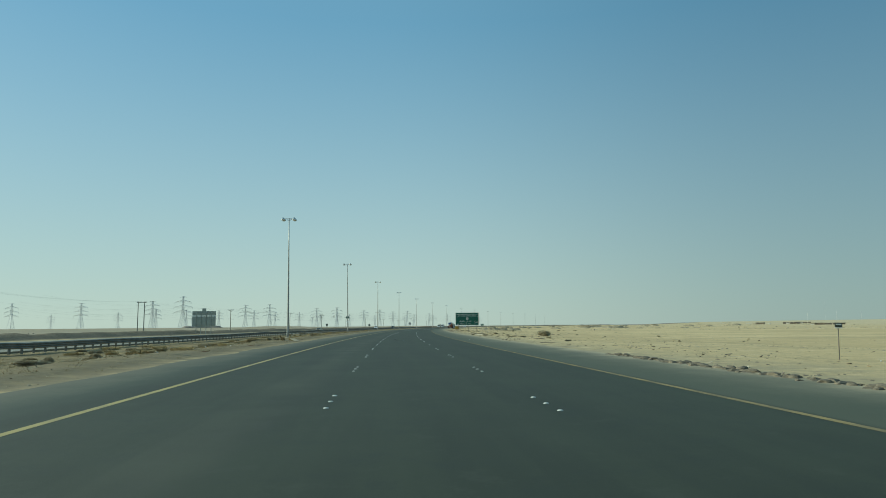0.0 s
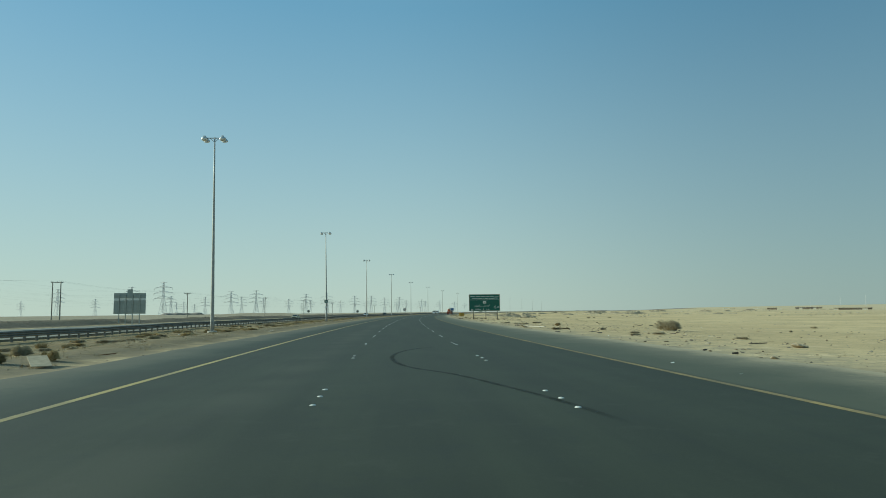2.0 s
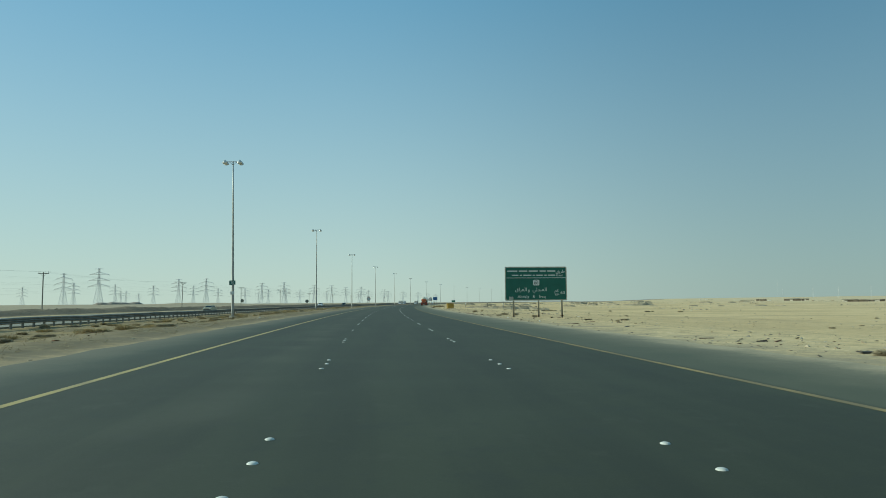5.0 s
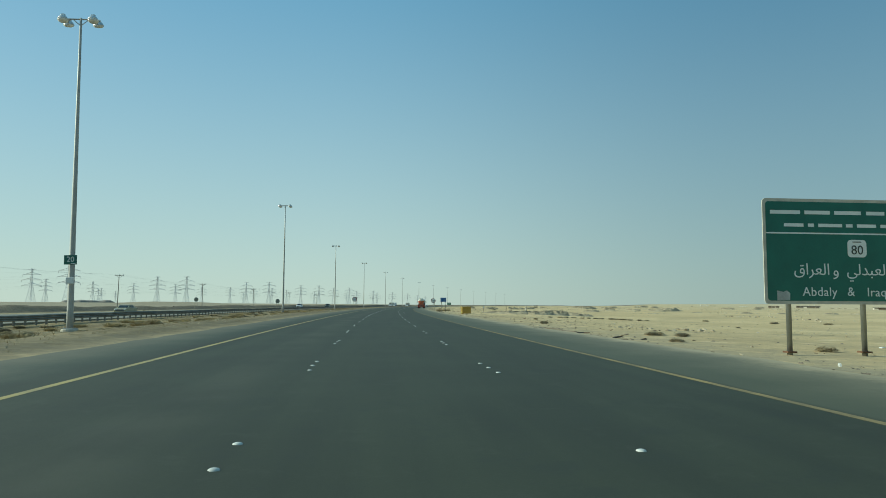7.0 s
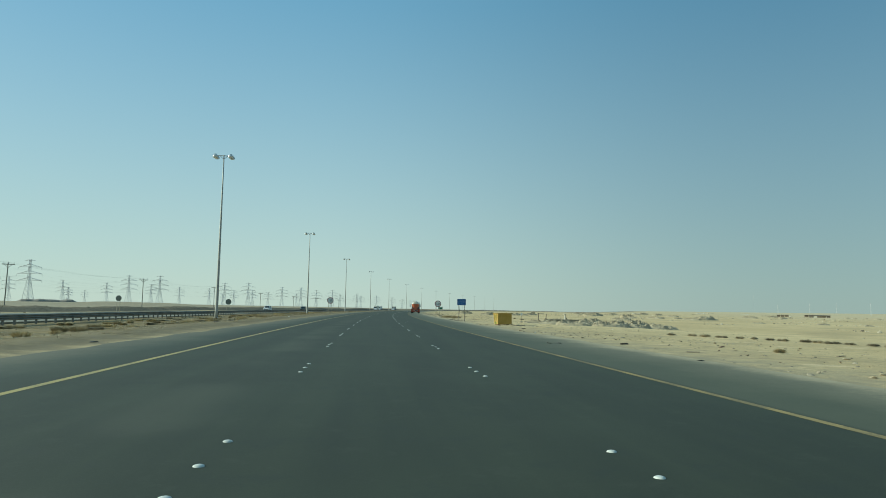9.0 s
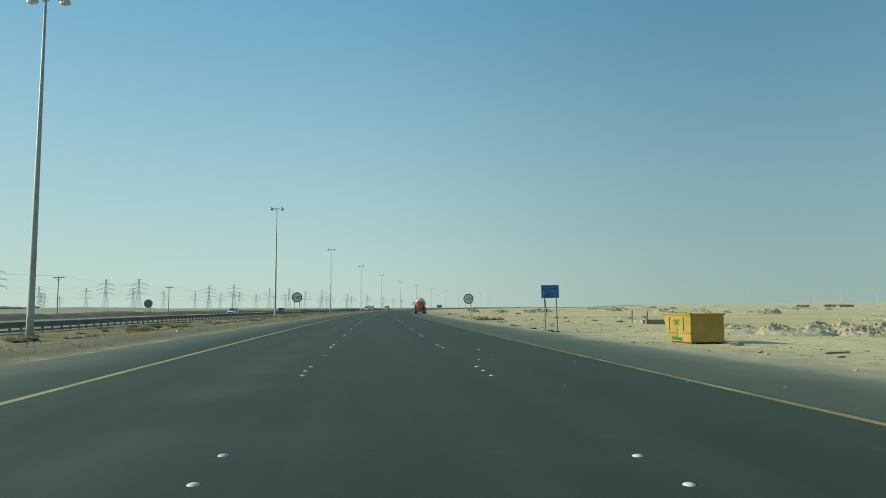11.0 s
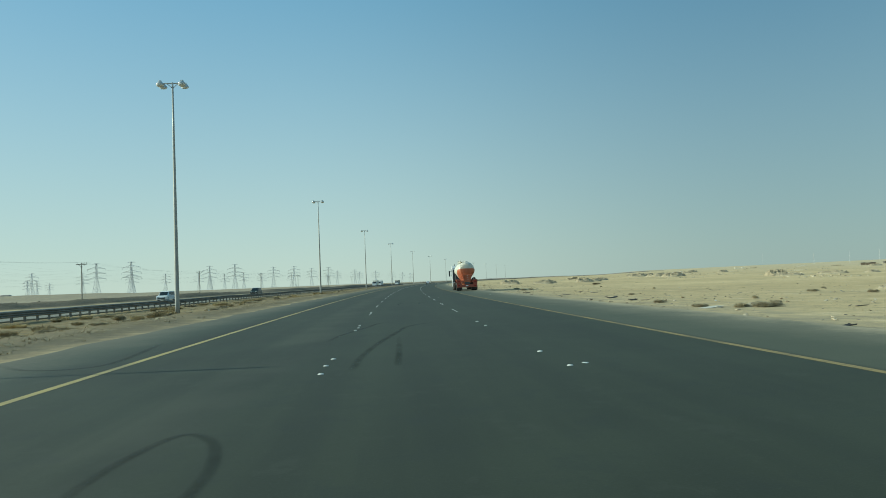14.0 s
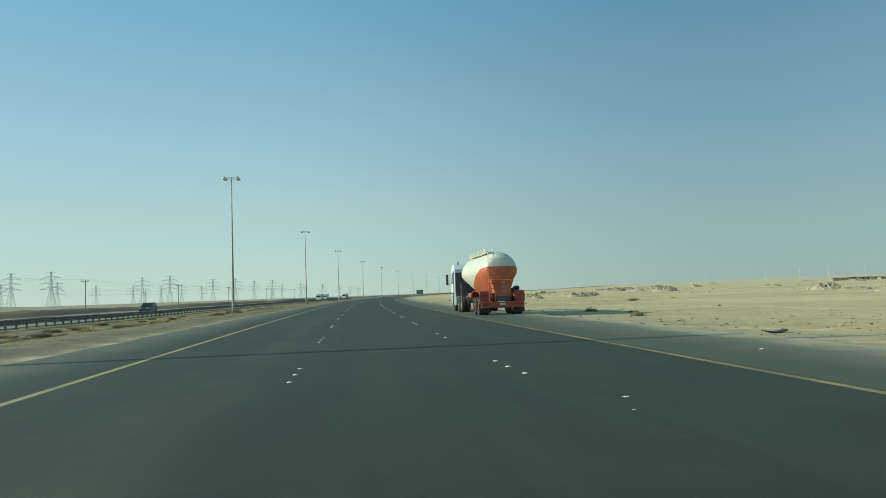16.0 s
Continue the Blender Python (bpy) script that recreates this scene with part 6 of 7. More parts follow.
# those on the open desert side, along the drive
DESERT_SHRUBS = [(20.6, 98.8, 2.1, 1.7, "t"), (13.7, 87.0, 0.8, 0.22, "t"), (15.7, 88.4, 0.8, 0.3, "t"), (14.7, 90.0, 0.6, 0.25, "t"), (17.8, 82.0, 0.75, 0.28, "t"), (15.0, 98.1, 0.55, 0.32, "t"), (45.1, 118.9, 0.8, 0.4, "t"),
                 (13.8, 126.5, 1.1, 0.3, "t"), (11.9, 115.8, 0.7, 0.3, "t"), (11.0, 109.7, 0.7, 0.28, "t"), (15.4, 115.0, 0.6, 0.55, "g"), (12.1, 101.0, 0.85, 0.4, "t"), (13.1, 102.0, 0.6, 0.25, "g"),
                 (12.8, 132.9, 0.75, 0.32, "t"), (17.3, 137.4, 0.8, 0.28, "t"), (17.3, 135.3, 0.8, 0.28, "t"), (14.2, 128.8, 1.2, 0.3, "t"), (12.6, 125.0, 0.65, 0.28, "t"), (13.4, 125.0, 0.6, 0.28, "t"), (18.6, 129.4, 0.6, 0.32, "t"), (16.2, 132.0, 0.7, 0.2, "g"),
                 (20.2, 172.2, 0.9, 0.25, "t"), (16.1, 169.1, 0.7, 0.22, "t"), (12.9, 215.6, 0.68, 0.5, "t"), (14.0, 196.4, 1.2, 0.42, "t"), (15.3, 195.6, 1.0, 0.4, "t"), (12.3, 189.8, 0.8, 0.32, "t"), (15.0, 184.0, 0.8, 0.4, "t"),
                 (50.5, 243.0, 1.2, 0.5, "t"), (46.3, 254.0, 1.1, 0.45, "t"), (53.0, 247.0, 1.0, 0.4, "t"), (56.0, 240.0, 1.2, 0.5, "t"),
                 (53.2, 383.7, 1.35, 0.75, "t"), (26.8, 335.0, 0.8, 0.42, "t"), (28.1, 329.0, 0.85, 0.45, "t"), (21.4, 328.4, 0.7, 0.3, "t"), (12.1, 320.3, 1.0, 0.22, "t"), (10.6, 307.0, 0.6, 0.25, "t"),
                 (12.1, 352.9, 0.75, 0.28, "t"), (11.7, 347.6, 0.7, 0.3, "t"), (12.8, 346.2, 0.8, 0.35, "t"), (13.4, 345.6, 1.15, 0.42, "t"), (14.5, 346.5, 0.55, 0.35, "t"), (29.7, 366.0, 0.9, 0.38, "t"), (29.8, 360.0, 0.75, 0.45, "t"),
                 (38.6, 456.0, 2.2, 0.85, "t"), (13.7, 398.8, 0.9, 0.45, "t"), (14.2, 407.0, 0.9, 0.45, "t"), (15.4, 403.0, 0.6, 0.3, "g")]
for off, y, s, hgt, kind in DESERT_SHRUBS:
    plant(off, y, s, hgt, kind, rng, 0.2)
for i in range(15):                                  # a low line of shrubs on the sand
    u = (i + rng.uniform(-.4, .4)) / 14
    plant(25.0 + 10.0 * u, 261 - 12 * u, rng.uniform(0.7, 1.3), rng.uniform(0.3, 0.45), "t", rng, 0.35)
for i in range(12):                                  # straw grass behind the speed sign
    plant(11.1 + 3.3 * (i + rng.random()) / 12, 331.9 + rng.uniform(-.5, 1.2), rng.uniform(0.45, 0.75), rng.uniform(0.35, 0.55), "u", rng, 0.5)
for i in range(150):                                 # low mats of scrub on the verge
    plant(-rng.uniform(13.0, 27.5), rng.uniform(15, 430), rng.uniform(1.0, 1.9), rng.uniform(0.2, 0.42), rng.choice("tguu"), rng, 0.22)
for i in range(280):                                 # the verge between the carriageways
    y = rng.uniform(15, 560)
    plant(rng.choice((-1, 1)) * rng.random() * 4.5 - 20.5 + rng.uniform(-3.0, 3.0), y, rng.uniform(0.5, 1.3), rng.uniform(0.22, 0.5), rng.choice("ttguu"), rng, 0.4)
for i in range(46):                                  # the open desert
    y = rng.uniform(30, 620)
    plant(14 + rng.expovariate(1 / 26.0), y, rng.uniform(0.3, 0.8), rng.uniform(0.14, 0.34), rng.choice("ttttttg"), rng, 0.3)


def scatter_tufts():
    rng = random.Random(50)
    verts, faces = [], []

    def tuft(off, y, s):
        p = on_ground(off, y)
        for _ in range(rng.randint(14, 22)):
            a, tilt = rng.uniform(0, 6.28), rng.uniform(0.75, 1.5)
            ln = s * rng.uniform(0.25, 0.6)
            w = Vector((-math.sin(a), math.cos(a), 0)) * s * 0.035
            q = p + Vector((rng.uniform(-.8, .8), rng.uniform(-.8, .8), 0)) * s
            k = len(verts)
            verts.extend([q - w, q + w, q + Vector((math.cos(a) * math.sin(tilt), math.sin(a) * math.sin(tilt), math.cos(tilt))) * ln])
            faces.append((k, k + 1, k + 2))
    def gather(name, mat, label):
        me = bpy.data.meshes.new(name)
        me.from_pydata([tuple(v) for v in verts], [], faces)
        me.materials.append(mat)
        tagged(new(name, me), label, "grass", kind="stuff")
        verts.clear()
        faces.clear()
    for _ in range(12000):
        y = rng.uniform(5, 480)
        off = -rng.uniform(10.2, 28.0)
        if noise.noise((off * 0.22, y * 0.12, 3.0)) > -0.12:
            tuft(off, y, rng.uniform(0.08, 0.34))
    for _ in range(2600):
        y, off = rng.uniform(5, 480), 10.5 + rng.expovariate(1 / 16.0)
        if noise.noise((off * 0.13, y * 0.08, 8.0)) > 0.05:
            tuft(off, y, rng.uniform(0.06, 0.22))
    gather("dry_grass", STRAW, "sparse dry grass stubble on the sandy verges")
    for _ in range(7000):
        y = rng.uniform(5, 480)
        off = -rng.uniform(11.0, 29.0)
        if noise.noise((off * 0.25, y * 0.1, 14.0)) > 0.02:
            tuft(off, y, rng.uniform(0.15, 0.5))
    gather("dry_scrub", SHRUB, "low grey-brown scrub between the grass of the verge")


def scatter_stones(name, mat, count, size, place, label, seed, flat=0.7):
    rng = random.Random(seed)
    src = bmesh.new()
    bmesh.ops.create_icosphere(src, subdivisions=1, radius=1.0)
    co = [v.co.copy() for v in src.verts]
    tri = [tuple(v.index for v in f.verts) for f in src.faces]
    src.free()
    co8 = [Vector(c) for c in ((1, 0, 0), (-1, 0, 0), (0, 1, 0), (0, -1, 0), (0, 0, 1), (0, 0, -1))]
    tri8 = [(0, 2, 4), (2, 1, 4), (1, 3, 4), (3, 0, 4), (2, 0, 5), (1, 2, 5), (3, 1, 5), (0, 3, 5)]
    verts, faces = [], []
    for _ in range(count):
        off, y = place(rng)
        s = size[0] + (size[1] - size[0]) * rng.random() ** 3
        big = s > 0.09
        cs, ts = (co, tri) if big else (co8, tri8)
        p = on_ground(off, y)
        turn = Euler((rng.uniform(-.5, .5), rng.uniform(-.5, .5), rng.uniform(0, 6.28))).to_matrix()
        ax = Vector((rng.uniform(.7, 1.5), rng.uniform(.6, 1.0), rng.uniform(.4, .8) * flat)) * s
        k = len(verts)
        for c in cs:
            verts.append(tuple(turn @ Vector((c.x * ax.x, c.y * ax.y, c.z * ax.z)) * rng.uniform(.75, 1.2) + p + Vector((0, 0, ax.z * 0.3))))
        faces += [tuple(i + k for i in t) for t in ts]
    me = bpy.data.meshes.new(name)
    me.from_pydata(verts, [], faces)
    me.materials.append(mat)
    tagged(new(name, me), label, "stones", kind="stuff")


def patchy(near, reach, y1, seed):
    """A place maker for stones that gather in uneven bands along the road."""
    def place(r):
        for _ in range(6):
            off, y = near + r.expovariate(1 / reach), r.uniform(5, y1)
            if noise.noise((off * 0.16, y * 0.07, seed)) + 0.5 * noise.noise((off * 0.7, y * 0.4, seed + 3)) > 0.08:
                break
        return off, y
    return place


scatter_tufts()
scatter_stones("pale_stones", ROCK, 7500, (0.010, 0.13), patchy(10.3, 26.0, 560, 1.0), "pale stones scattered over the desert floor", 61, 0.5)
scatter_stones("dark_stones", DARK_ROCK, 5000, (0.010, 0.11), patchy(10.0, 14.0, 500, 5.0), "dark gravel and asphalt scraps on the sand", 62, 0.35)
scatter_stones("edge_scraps", DARK_ROCK, 3600, (0.012, 0.10), patchy(9.7, 4.5, 480, 9.0), "flat dark scraps and stones on the sand beside the road", 69, 0.2)
scatter_stones("stone_cluster", ROCK, 60, (0.05, 0.22), lambda r: (19.3 + r.gauss(0, 2.2), 208 + r.gauss(0, 1.6)), "cluster of pale stones lying on the sand", 72, 0.8)
scatter_stones("gravel_patch", DARK_ROCK, 420, (0.015, 0.07), lambda r: (33.6 + r.gauss(0, 4.0), 54 + r.gauss(0, 3.0)), "patch of dark gravel on the pale sand", 73, 0.5)
scatter_stones("verge_stones", ROCK, 2200, (0.012, 0.08), lambda r: (-r.uniform(9.4, 28.5), r.uniform(5, 480)), "pale stones on the verge between the carriageways", 63)
scatter_stones("verge_scraps", DARK_ROCK, 1000, (0.012, 0.06), lambda r: (-9.0 - r.expovariate(1 / 4.0), r.uniform(5, 480)), "dark gravel scraps along the asphalt edge", 64)


CLUSTERS = random.Random(67)
PATCHES = [(CLUSTERS.uniform(70, 190) if k % 2 else CLUSTERS.uniform(150, 380), CLUSTERS.uniform(230, 880), CLUSTERS.uniform(1.5, 7.0)) for k in range(120)]


def in_patch(r):
    off, y, spread = r.choice(PATCHES)
    return off + r.gauss(0, spread), y + r.gauss(0, spread)


scatter_stones("far_stones", ROCK, 5000, (0.05, 0.42), in_patch, "pale boulders and rubble in patches far across the sand", 65, 0.9)
scatter_stones("far_dark_stones", DARK_ROCK, 500, (0.08, 0.45), in_patch, "dark rubble in patches far across the sand", 66, 0.9)
scatter_stones("bank_stones", DARK_ROCK, 900, (0.04, 0.2), lambda r: (-r.uniform(56, 68), r.uniform(20, 700)), "dark stones on the spoil bank beyond the opposite carriageway", 68)

# broken asphalt lumps along the paved edge
rng = random.Random(71)
lump_meshes = []
for i in range(5):
    bm = bmesh.new()
    blob(bm, (0, 0, 0.04), 0.15, 0.2, 400 + i, 2, 0.8)
    blob(bm, (0.15, 0.06, 0.02), 0.09, 0.25, 440 + i, 2, 0.7)
    blob(bm, (-0.12, -0.08, 0.02), 0.07, 0.25, 480 + i, 1, 0.7)
    me = bpy.data.meshes.new("asphalt_lump")
    bm.to_mesh(me)
    bm.free()
    me.materials.append(DARK_ROCK)
    lump_meshes.append(me)
for i in range(150):
    y = 9.5 + 21.0 * (i / 149) ** 1.15 + rng.uniform(-.2, .2)
    p = on_ground(9.0 + rng.gauss(0, 0.14), y)
    p.z = -0.02
    s = 0.4 + 0.85 * rng.random() ** 1.5
    ob = new("asphalt_lump", lump_meshes[i % 5])
    ob.matrix_world = pose(p.x, p.y, p.z - 0.01, 0, 0, rng.uniform(0, 360)) @ Matrix.Diagonal((s * 1.3, s, s * 0.75, 1))
    tagged(ob, "broken lump of dark asphalt along the road edge", "asphalt lump", "broken asphalt edge")


# ---------------------------------------------------------------- litter and scraps
def scrap_plank(off, y, length, turn, mat, label, width=0.12, thick=0.04, tilt=0.0, name="plank"):
    p = on_ground(off, y)
    bm = bmesh.new()
    box(bm, (0, 0, thick / 2 + 0.01), (length, width, thick), bevel=0.008)
    torn = random.Random(int(off * 91 + y * 37))
    for v in bm.verts:
        v.co.z += 0.03 * math.sin(v.co.x * 3.1) * (1 if mat is not WOOD else 0.3)
        if mat is TYRE:
            v.co.x *= torn.uniform(0.6, 1.15)
            v.co.y *= torn.uniform(0.4, 1.2)
            v.co.z = max(0.004, v.co.z * torn.uniform(0.3, 1.1))
    ob = part(name, bm, mat)
    ob.matrix_world = pose(p.x, p.y, p.z, 0, tilt, turn)
    tagged(ob, label, "debris", "scraps on the verge")


def tyre_scrap(off, y, size, turn, arc=2.0):
    p = on_ground(off, y)
    bm = bmesh.new()
    rings = []
    for i in range(13):
        a = -arc / 2 + arc * i / 12
        x, z = math.sin(a) * size, (1 - math.cos(a)) * size * 0.3
        rings.append([(x, -0.11, z), (x, 0.11, z + 0.02), (x, 0.11, z + 0.05), (x, -0.11, z + 0.04)])
    loft(bm, rings)
    ob = part("tyre_scrap", bm, TYRE)
    ob.matrix_world = pose(p.x, p.y, p.z + 0.005, 0, 0, turn)
    tagged(ob, "curled strip of burst black tyre on the ground", "debris", "scraps on the verge")


def lying_pipe(x0, y0, x1, y1, r, mat, label):
    """A straight pipe or pole lying on the sand between two plan points."""
    a, b = (Vector((x, y, ground_z(x - road_x(y), y) + r * 0.8)) for x, y in ((x0, y0), (x1, y1)))
    bm = bmesh.new()
    tube(bm, a, b, r, r * 0.9, n=10)
    tagged(part("pipe", bm, mat), label, "debris", "scraps on the verge")


lying_pipe(13.1, 114.2, 13.95, 108.9, 0.045, CONCRETE, "long pale pipe lying on the sandy verge")
lying_pipe(13.55, 113.0, 13.75, 110.0, 0.04, CONCRETE, "shorter pale pipe lying beside the long one")
scrap_plank(12.0, 118.9, 0.9, -10, DARK_STEEL, "dark flattened metal scrap on the sand", 0.35, 0.05, name="scrap")
scrap_plank(15.1, 75.6, 0.9, 8, WOOD, "weathered grey plank lying on the sand", 0.09)
scrap_plank(12.3, 57.1, 1.3, 3, WOOD, "weathered grey plank lying on the sand", 0.05, 0.03)
scrap_plank(10.6, 204.6, 2.2, -68, WOOD, "weathered grey plank lying on the sand", 0.12)
scrap_plank(10.3, 200.4, 2.4, -76, WOOD, "weathered grey plank lying on the sand", 0.1)
scrap_plank(14.1, 273.3, 0.95, 6, WOOD, "weathered grey plank lying on the sand", 0.09)
scrap_plank(10.4, 299.1, 0.42, 5, TYRE, "flat black scrap of rubber on the sand", 0.2, 0.05, name="scrap")
scrap_plank(10.2, 298.2, 0.3, -20, TYRE, "flat black scrap of rubber on the sand", 0.22, 0.06, name="scrap")
scrap_plank(9.9, 336.2, 0.45, 15, TYRE, "flat black scrap of rubber on the sand", 0.18, 0.03, name="scrap")
for off, y, w in ((10.6, 68.9, 0.2), (10.5, 70.9, 0.16), (10.8, 193.0, 0.4), (11.5, 191.5, 0.26), (11.5, 238.4, 0.36), (8.9, 226.1, 0.3), (13.0, 139.2, 0.36), (13.7, 306.3, 0.3), (10.6, 295.2, 0.4), (11.9, 262.0, 0.3)):
    scrap_plank(off, y, w, rng.uniform(-25, 25), TYRE, "flat black scrap of rubber on the sand", w * 0.5, 0.06, name="scrap")
scrap_plank(6.7, 129.7, 0.6, 4, PLASTIC_WHITE, "thin white strip lying on the paved shoulder", 0.07, 0.01, name="strip")
scrap_plank(11.8, 346.8, 0.9, 8, PALE_CONCRETE, "flat pale sheet half buried in sand", 0.5, 0.02, name="sheet")
bag_at = on_ground(14.8, 72.2)
bm = bmesh.new()
blob(bm, (0, 0, 0.08), 0.2, 0.22, 77, 2, 0.7)
blob(bm, (0.3, 0.05, 0.05), 0.13, 0.22, 78, 2, 0.7)
sack = part("sack", bm, CARDBOARD)
sack.matrix_world = pose(bag_at.x, bag_at.y, bag_at.z)
tagged(sack, "crumpled pale cement sack lying on the sand", "debris", "scraps on the verge")
white_at = on_ground(21.7, 322.9)
bm = bmesh.new()
blob(bm, (0, 0, 0.1), 0.2, 0.2, 79, 2, 0.8)
lump = part("boulder", bm, PALE_CONCRETE)
lump.matrix_world = pose(white_at.x, white_at.y, white_at.z)
tagged(lump, "bright pale boulder lying on the sand", "stone")

# a sheet of board leaning on a tuft
board_at = on_ground(-10.35, 66.9)
bm = bmesh.new()
box(bm, (0, 0, 0), (1.15, 0.5, 0.02), bevel=0.005)
for v in bm.verts:
    v.co.z += 0.02 * math.sin(v.co.x * 4.0)
board = part("board", bm, CARDBOARD)
board.matrix_world = pose(board_at.x, board_at.y, board_at.z + 0.15, 0, 13, -58)
tagged(board, "pale warped sheet of board propped against dry grass", "debris", "scraps on the verge")
scrap_plank(-10.1, 131.8, 0.6, 0, PLASTIC_WHITE, "flat pale paper sheet on the verge", 0.4, 0.01, name="paper")
scrap_plank(-10.5, 101.2, 0.5, 10, PLASTIC_WHITE, "flat pale paper sheet on the verge", 0.35, 0.01, name="paper")
scrap_plank(-9.9, 330.3, 0.8, 30, WOOD, "dark broken board on the verge", 0.2)
scrap_plank(21.0, 188.4, 0.2, 10, PLASTIC_WHITE, "crumpled white plastic sheet on the sand", 0.15, 0.04, name="plastic_sheet")
scrap_plank(-15.5, 44.0, 0.35, 40, PLASTIC_WHITE, "crumpled white plastic sheet on the verge", 0.25, 0.07, name="plastic_sheet")
tyre_scrap(10.0, 303.9, 0.75, 5, 1.2)
tyre_scrap(11.4, 384.2, 0.42, -5, 2.0)
tyre_scrap(12.5, 361.4, 0.5, 20, 2.0)
tyre_scrap(9.0, 201.3, 0.35, 15, 1.6)
tyre_scrap(10.6, 198.2, 0.3, -10, 1.4)
tyre_scrap(7.2, 235.4, 0.4, 5, 1.5)
tyre_scrap(12.2, 356.8, 0.3, 5, 1.8)
tyre_scrap(12.7, 133.7, 0.25, 0, 1.6)
tyre_scrap(10.1, 292.3, 0.5, 0, 1.0)
tyre_scrap(10.5, 93.7, 0.2, 10, 1.4)
tyre_scrap(12.7, 91.0, 0.3, -8, 1.0)
tyre_scrap(26.7, 123.3, 0.55, 5, 2.0)
rng = random.Random(81)
for i in range(70):
    side = rng.choice((-1, 1, 1, 1))
    off = side * (10.0 + rng.expovariate(1 / 5.0))
    scrap_plank(off, rng.uniform(20, 420), rng.uniform(0.2, 0.8), rng.uniform(-40, 40), rng.choice((WOOD, DARK_STEEL, RUST)), "dark scrap of board or rubber on the verge", rng.uniform(0.04, 0.14), 0.03, name="scrap")
for i in range(22):
    side = rng.choice((-1, 1))
    p = on_ground(side * (10.5 + rng.expovariate(1 / 6.0)), rng.uniform(20, 420))
    bm = bmesh.new()
    blob(bm, (0, 0, 0.05), rng.uniform(0.035, 0.085), 0.35, 900 + i, 1)
    ob = part("plastic_bag", bm, PLASTIC_WHITE)
    ob.matrix_world = pose(p.x, p.y, p.z)
    tagged(ob, "small crumpled white plastic bag on the verge", "litter", "litter on the verges")


# pale scraps lying on the asphalt
rng = random.Random(91)
for off, y, w in ((2.15, 332.0, 0.1), (-1.97, 319.9, 0.07), (-1.78, 273.9, 0.09), (2.88, 275.6, 0.09), (2.26, 271.6, 0.05), (2.55, 271.35, 0.05), (2.62, 320.3, 0.06), (4.27, 115.2, 0.07), (3.97, 114.4, 0.05), (4.23, 116.0, 0.05), (4.42, 270.3, 0.05), (5.06, 265.7, 0.05),
                  (6.25, 264.6, 0.06), (2.74, 265.6, 0.04), (6.31, 63.8, 0.08), (6.4, 60.6, 0.06), (7.17, 378.9, 0.09), (2.4, 374.9, 0.06), (2.14, 374.1, 0.05)):
    bm = bmesh.new()
    blob(bm, (0, 0, 0.008), w * 0.55, 0.3, int(y * 10), 1, 0.25)
    bmesh.ops.scale(bm, vec=(1.4, 0.9, 0.5), verts=bm.verts)
    ob = part("paper_scrap", bm, PLASTIC_WHITE)
    ob.matrix_world = pose(road_x(y) + off, y, 0.0, 0, 0, rng.uniform(-30, 30))
    tagged(ob, "small flat pale scrap lying on the asphalt", "litter", "scraps on the asphalt")


# ---------------------------------------------------------------- tyre marks on the asphalt
mark_level = [0.0015]


def tyre_mark(points, width=0.2, mat=None):
    """A curved dark rubber mark through a few plan points."""
    pts = [Vector((x, y, 0)) for x, y in points]
    fine = []
    for i in range(len(pts) - 1):
        p0, p1, p2, p3 = pts[max(i - 1, 0)], pts[i], pts[i + 1], pts[min(i + 2, len(pts) - 1)]
        for j in range(6):
            u = j / 6
            fine.append(0.5 * (2 * p1 + (p2 - p0) * u + (2 * p0 - 5 * p1 + 4 * p2 - p3) * u * u + (3 * p1 - p0 - 3 * p2 + p3) * u ** 3))
    fine.append(pts[-1])
    mark_level[0] += 0.0001
    up = Vector((0, 0, mark_level[0]))
    bm = bmesh.new()
    layer = bm.loops.layers.uv.new("plan")
    last = None
    for i, p in enumerate(fine):
        d = (fine[min(i + 1, len(fine) - 1)] - fine[max(i - 1, 0)]).normalized()
        n = Vector((-d.y, d.x, 0)) * width * 0.66
        fade = min(1.0, min(i, len(fine) - 1 - i) / 7)
        row = [(bm.verts.new(p + n * k + up), k, fade) for k in (-1, 0, 1)]
        if last:
            for a, b in ((0, 1), (1, 2)):
                quad = (last[a], last[b], row[b], row[a])
                f = bm.faces.new([q[0] for q in quad])
                for lo, q in zip(f.loops, quad):
                    lo[layer].uv = (q[1], q[2])
        last = row
    bmesh.ops.recalc_face_normals(bm, faces=bm.faces)
    part("tyre_mark", bm, mat or FAINT_MARK, road)


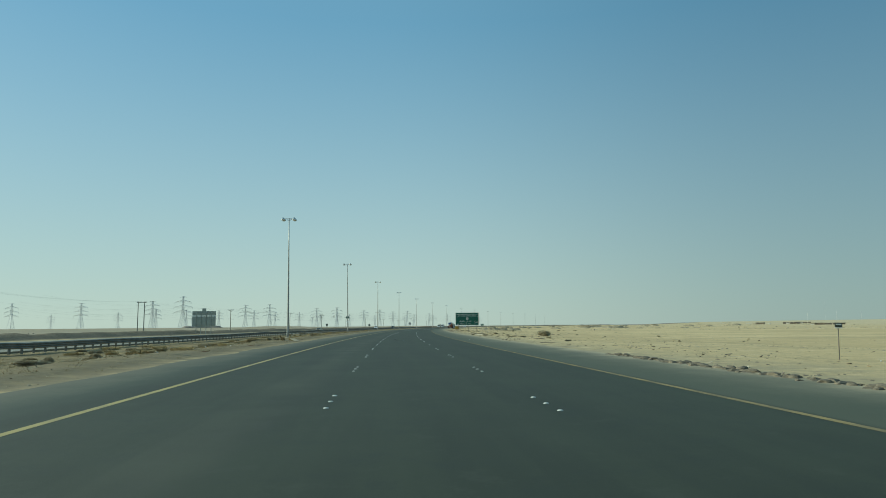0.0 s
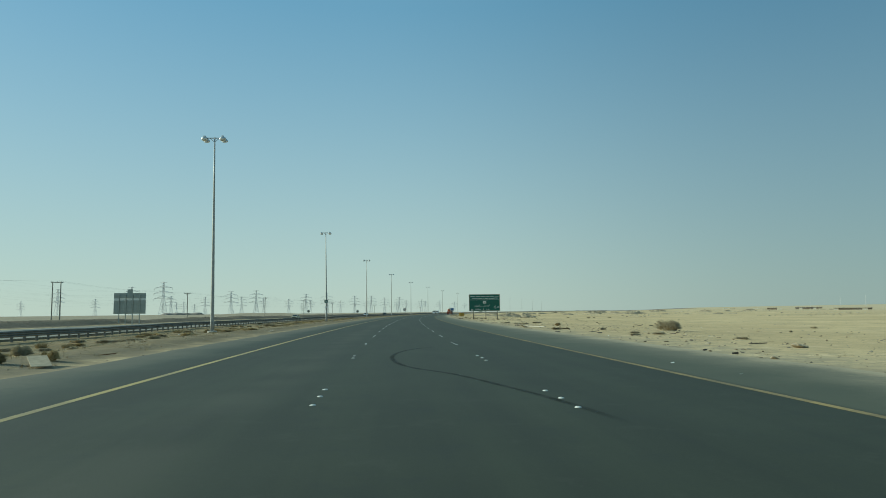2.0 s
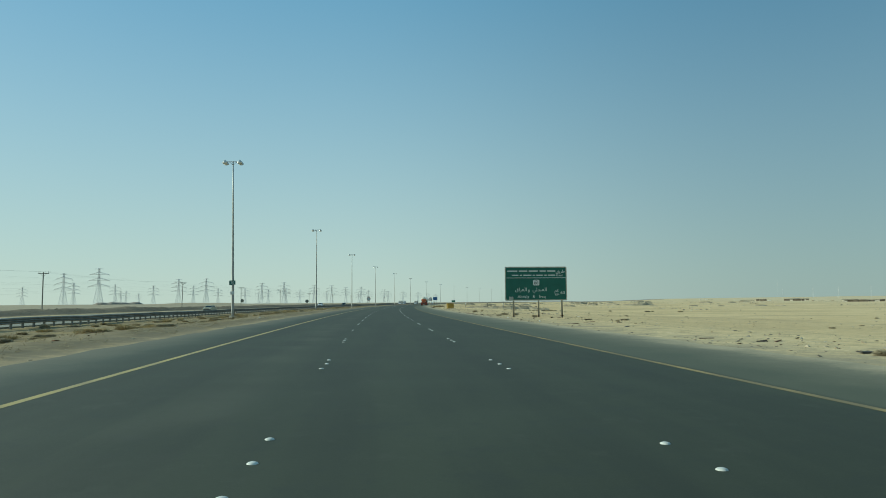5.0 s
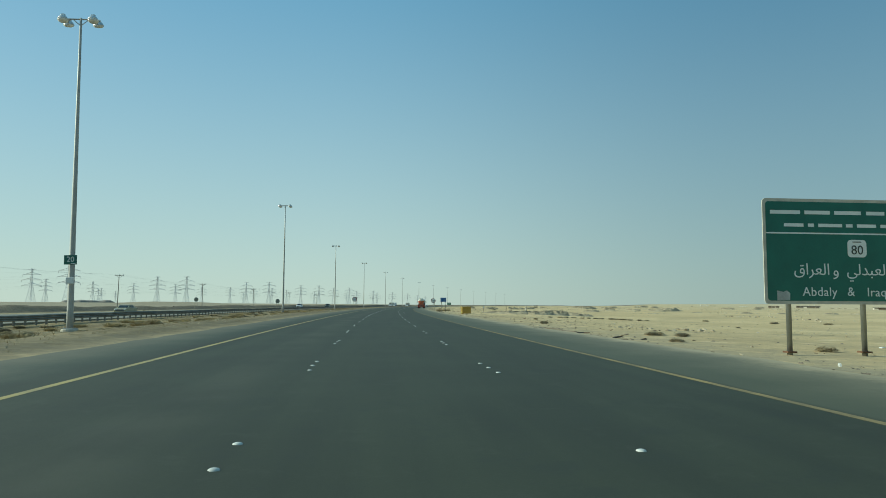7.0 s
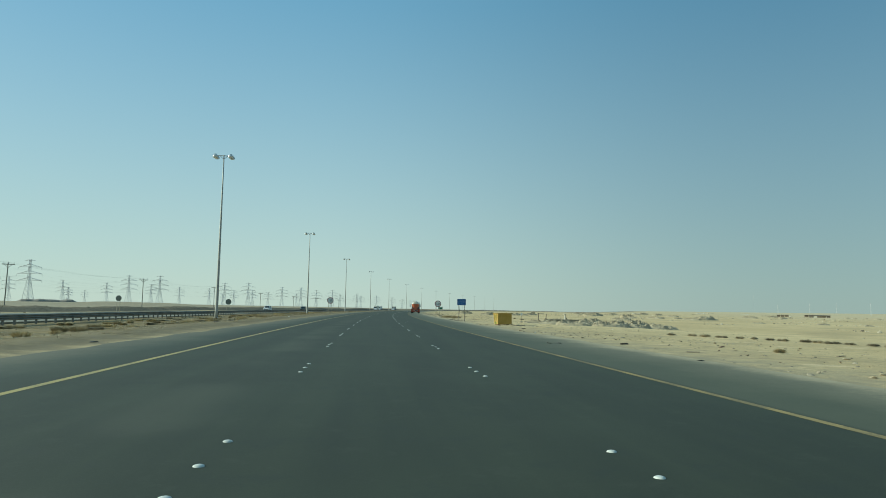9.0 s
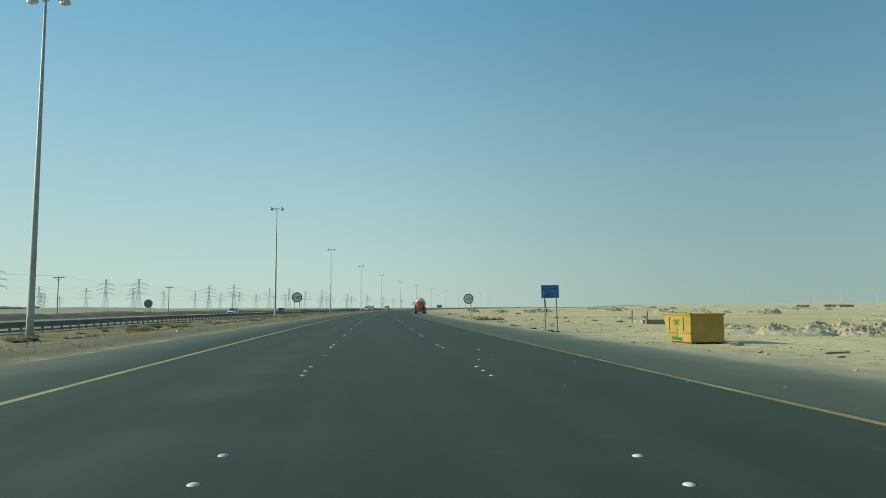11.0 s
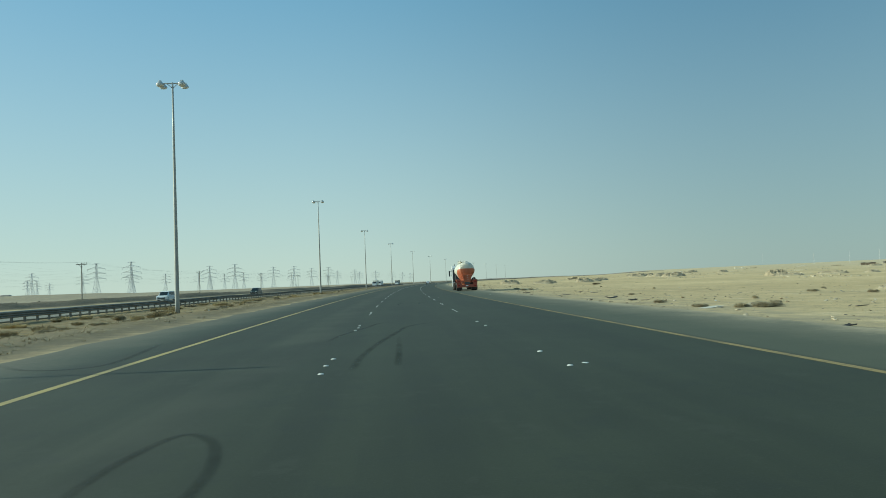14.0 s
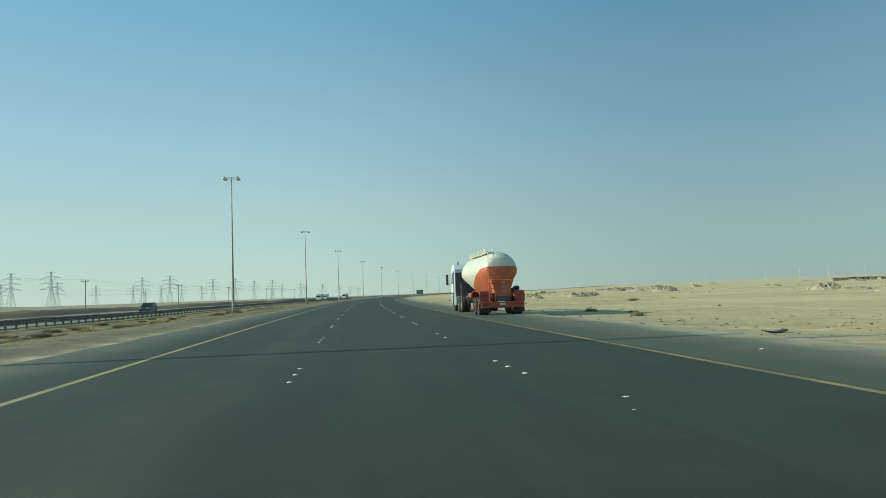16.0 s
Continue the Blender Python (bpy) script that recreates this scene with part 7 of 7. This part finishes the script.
tyre_mark([(2.05, 54.9), (1.77, 57.0), (1.33, 59.1), (0.63, 61.8), (-0.08, 63.4), (-0.44, 64.9), (-0.57, 66.3), (-0.59, 67.6), (-0.48, 69.0), (-0.2, 70.5), (0.4, 72.2), (1.2, 73.1)], 0.15, RUBBER_MARK)
tyre_mark([(20.5, 360.6), (20.6, 362.4), (20.8, 363.9), (21.2, 365.0), (21.7, 365.5), (22.1, 365.1), (22.2, 364.2), (21.8, 362.2)], 0.10)
tyre_mark([(21.7, 361.0), (21.9, 362.8), (22.3, 364.2), (22.8, 364.9), (23.3, 364.7), (23.4, 363.6), (22.9, 362.0)], 0.10)
tyre_mark([(16.3, 332.6), (16.45, 333.5), (16.61, 334.6), (17.12, 337.1), (17.91, 340.2), (18.43, 342.2), (19.04, 343.3), (19.6, 343.8)], 0.15)
tyre_mark([(17.1, 333.0), (17.16, 333.6), (17.37, 335.2), (17.89, 339.6)], 0.13)
tyre_mark([(16.0, 338.0), (16.4, 340.0), (16.8, 341.3), (17.3, 342.8), (17.9, 344.7), (18.5, 344.6)], 0.12)
tyre_mark([(3.4, 203.2), (3.6, 203.5), (3.9, 204.1), (4.2, 204.7), (4.4, 205.7), (4.55, 206.4)], 0.16)
tyre_mark([(4.8, 202.8), (5.0, 203.1), (5.35, 203.5)], 0.12)
tyre_mark([(13.75, 321.9), (13.7, 322.9), (13.57, 324.0), (13.4, 325.2), (13.42, 326.0), (13.6, 326.35), (13.84, 326.15), (14.06, 325.6), (14.21, 324.8), (14.33, 323.8), (14.36, 322.6)], 0.13)
tyre_mark([(14.36, 323.2), (14.44, 323.7), (14.61, 324.4), (14.8, 325.3), (14.97, 326.6), (15.05, 327.6), (14.93, 328.5), (14.62, 328.9), (14.35, 328.2), (14.21, 327.2), (14.24, 325.9), (14.3, 324.6), (14.33, 323.5), (14.31, 322.6)], 0.12)
tyre_mark([(14.83, 326.0), (14.87, 325.4), (14.97, 324.4), (15.11, 323.3), (15.2, 322.4)], 0.16)
tyre_mark([(14.95, 326.1), (15.11, 325.95), (15.32, 325.55), (15.48, 324.7), (15.55, 323.9), (15.62, 323.2)], 0.13)
tyre_mark([(9.6, 337.2), (10.62, 335.8), (11.55, 335.5), (12.01, 336.2), (12.03, 338.5), (11.89, 341.5)], 0.16)
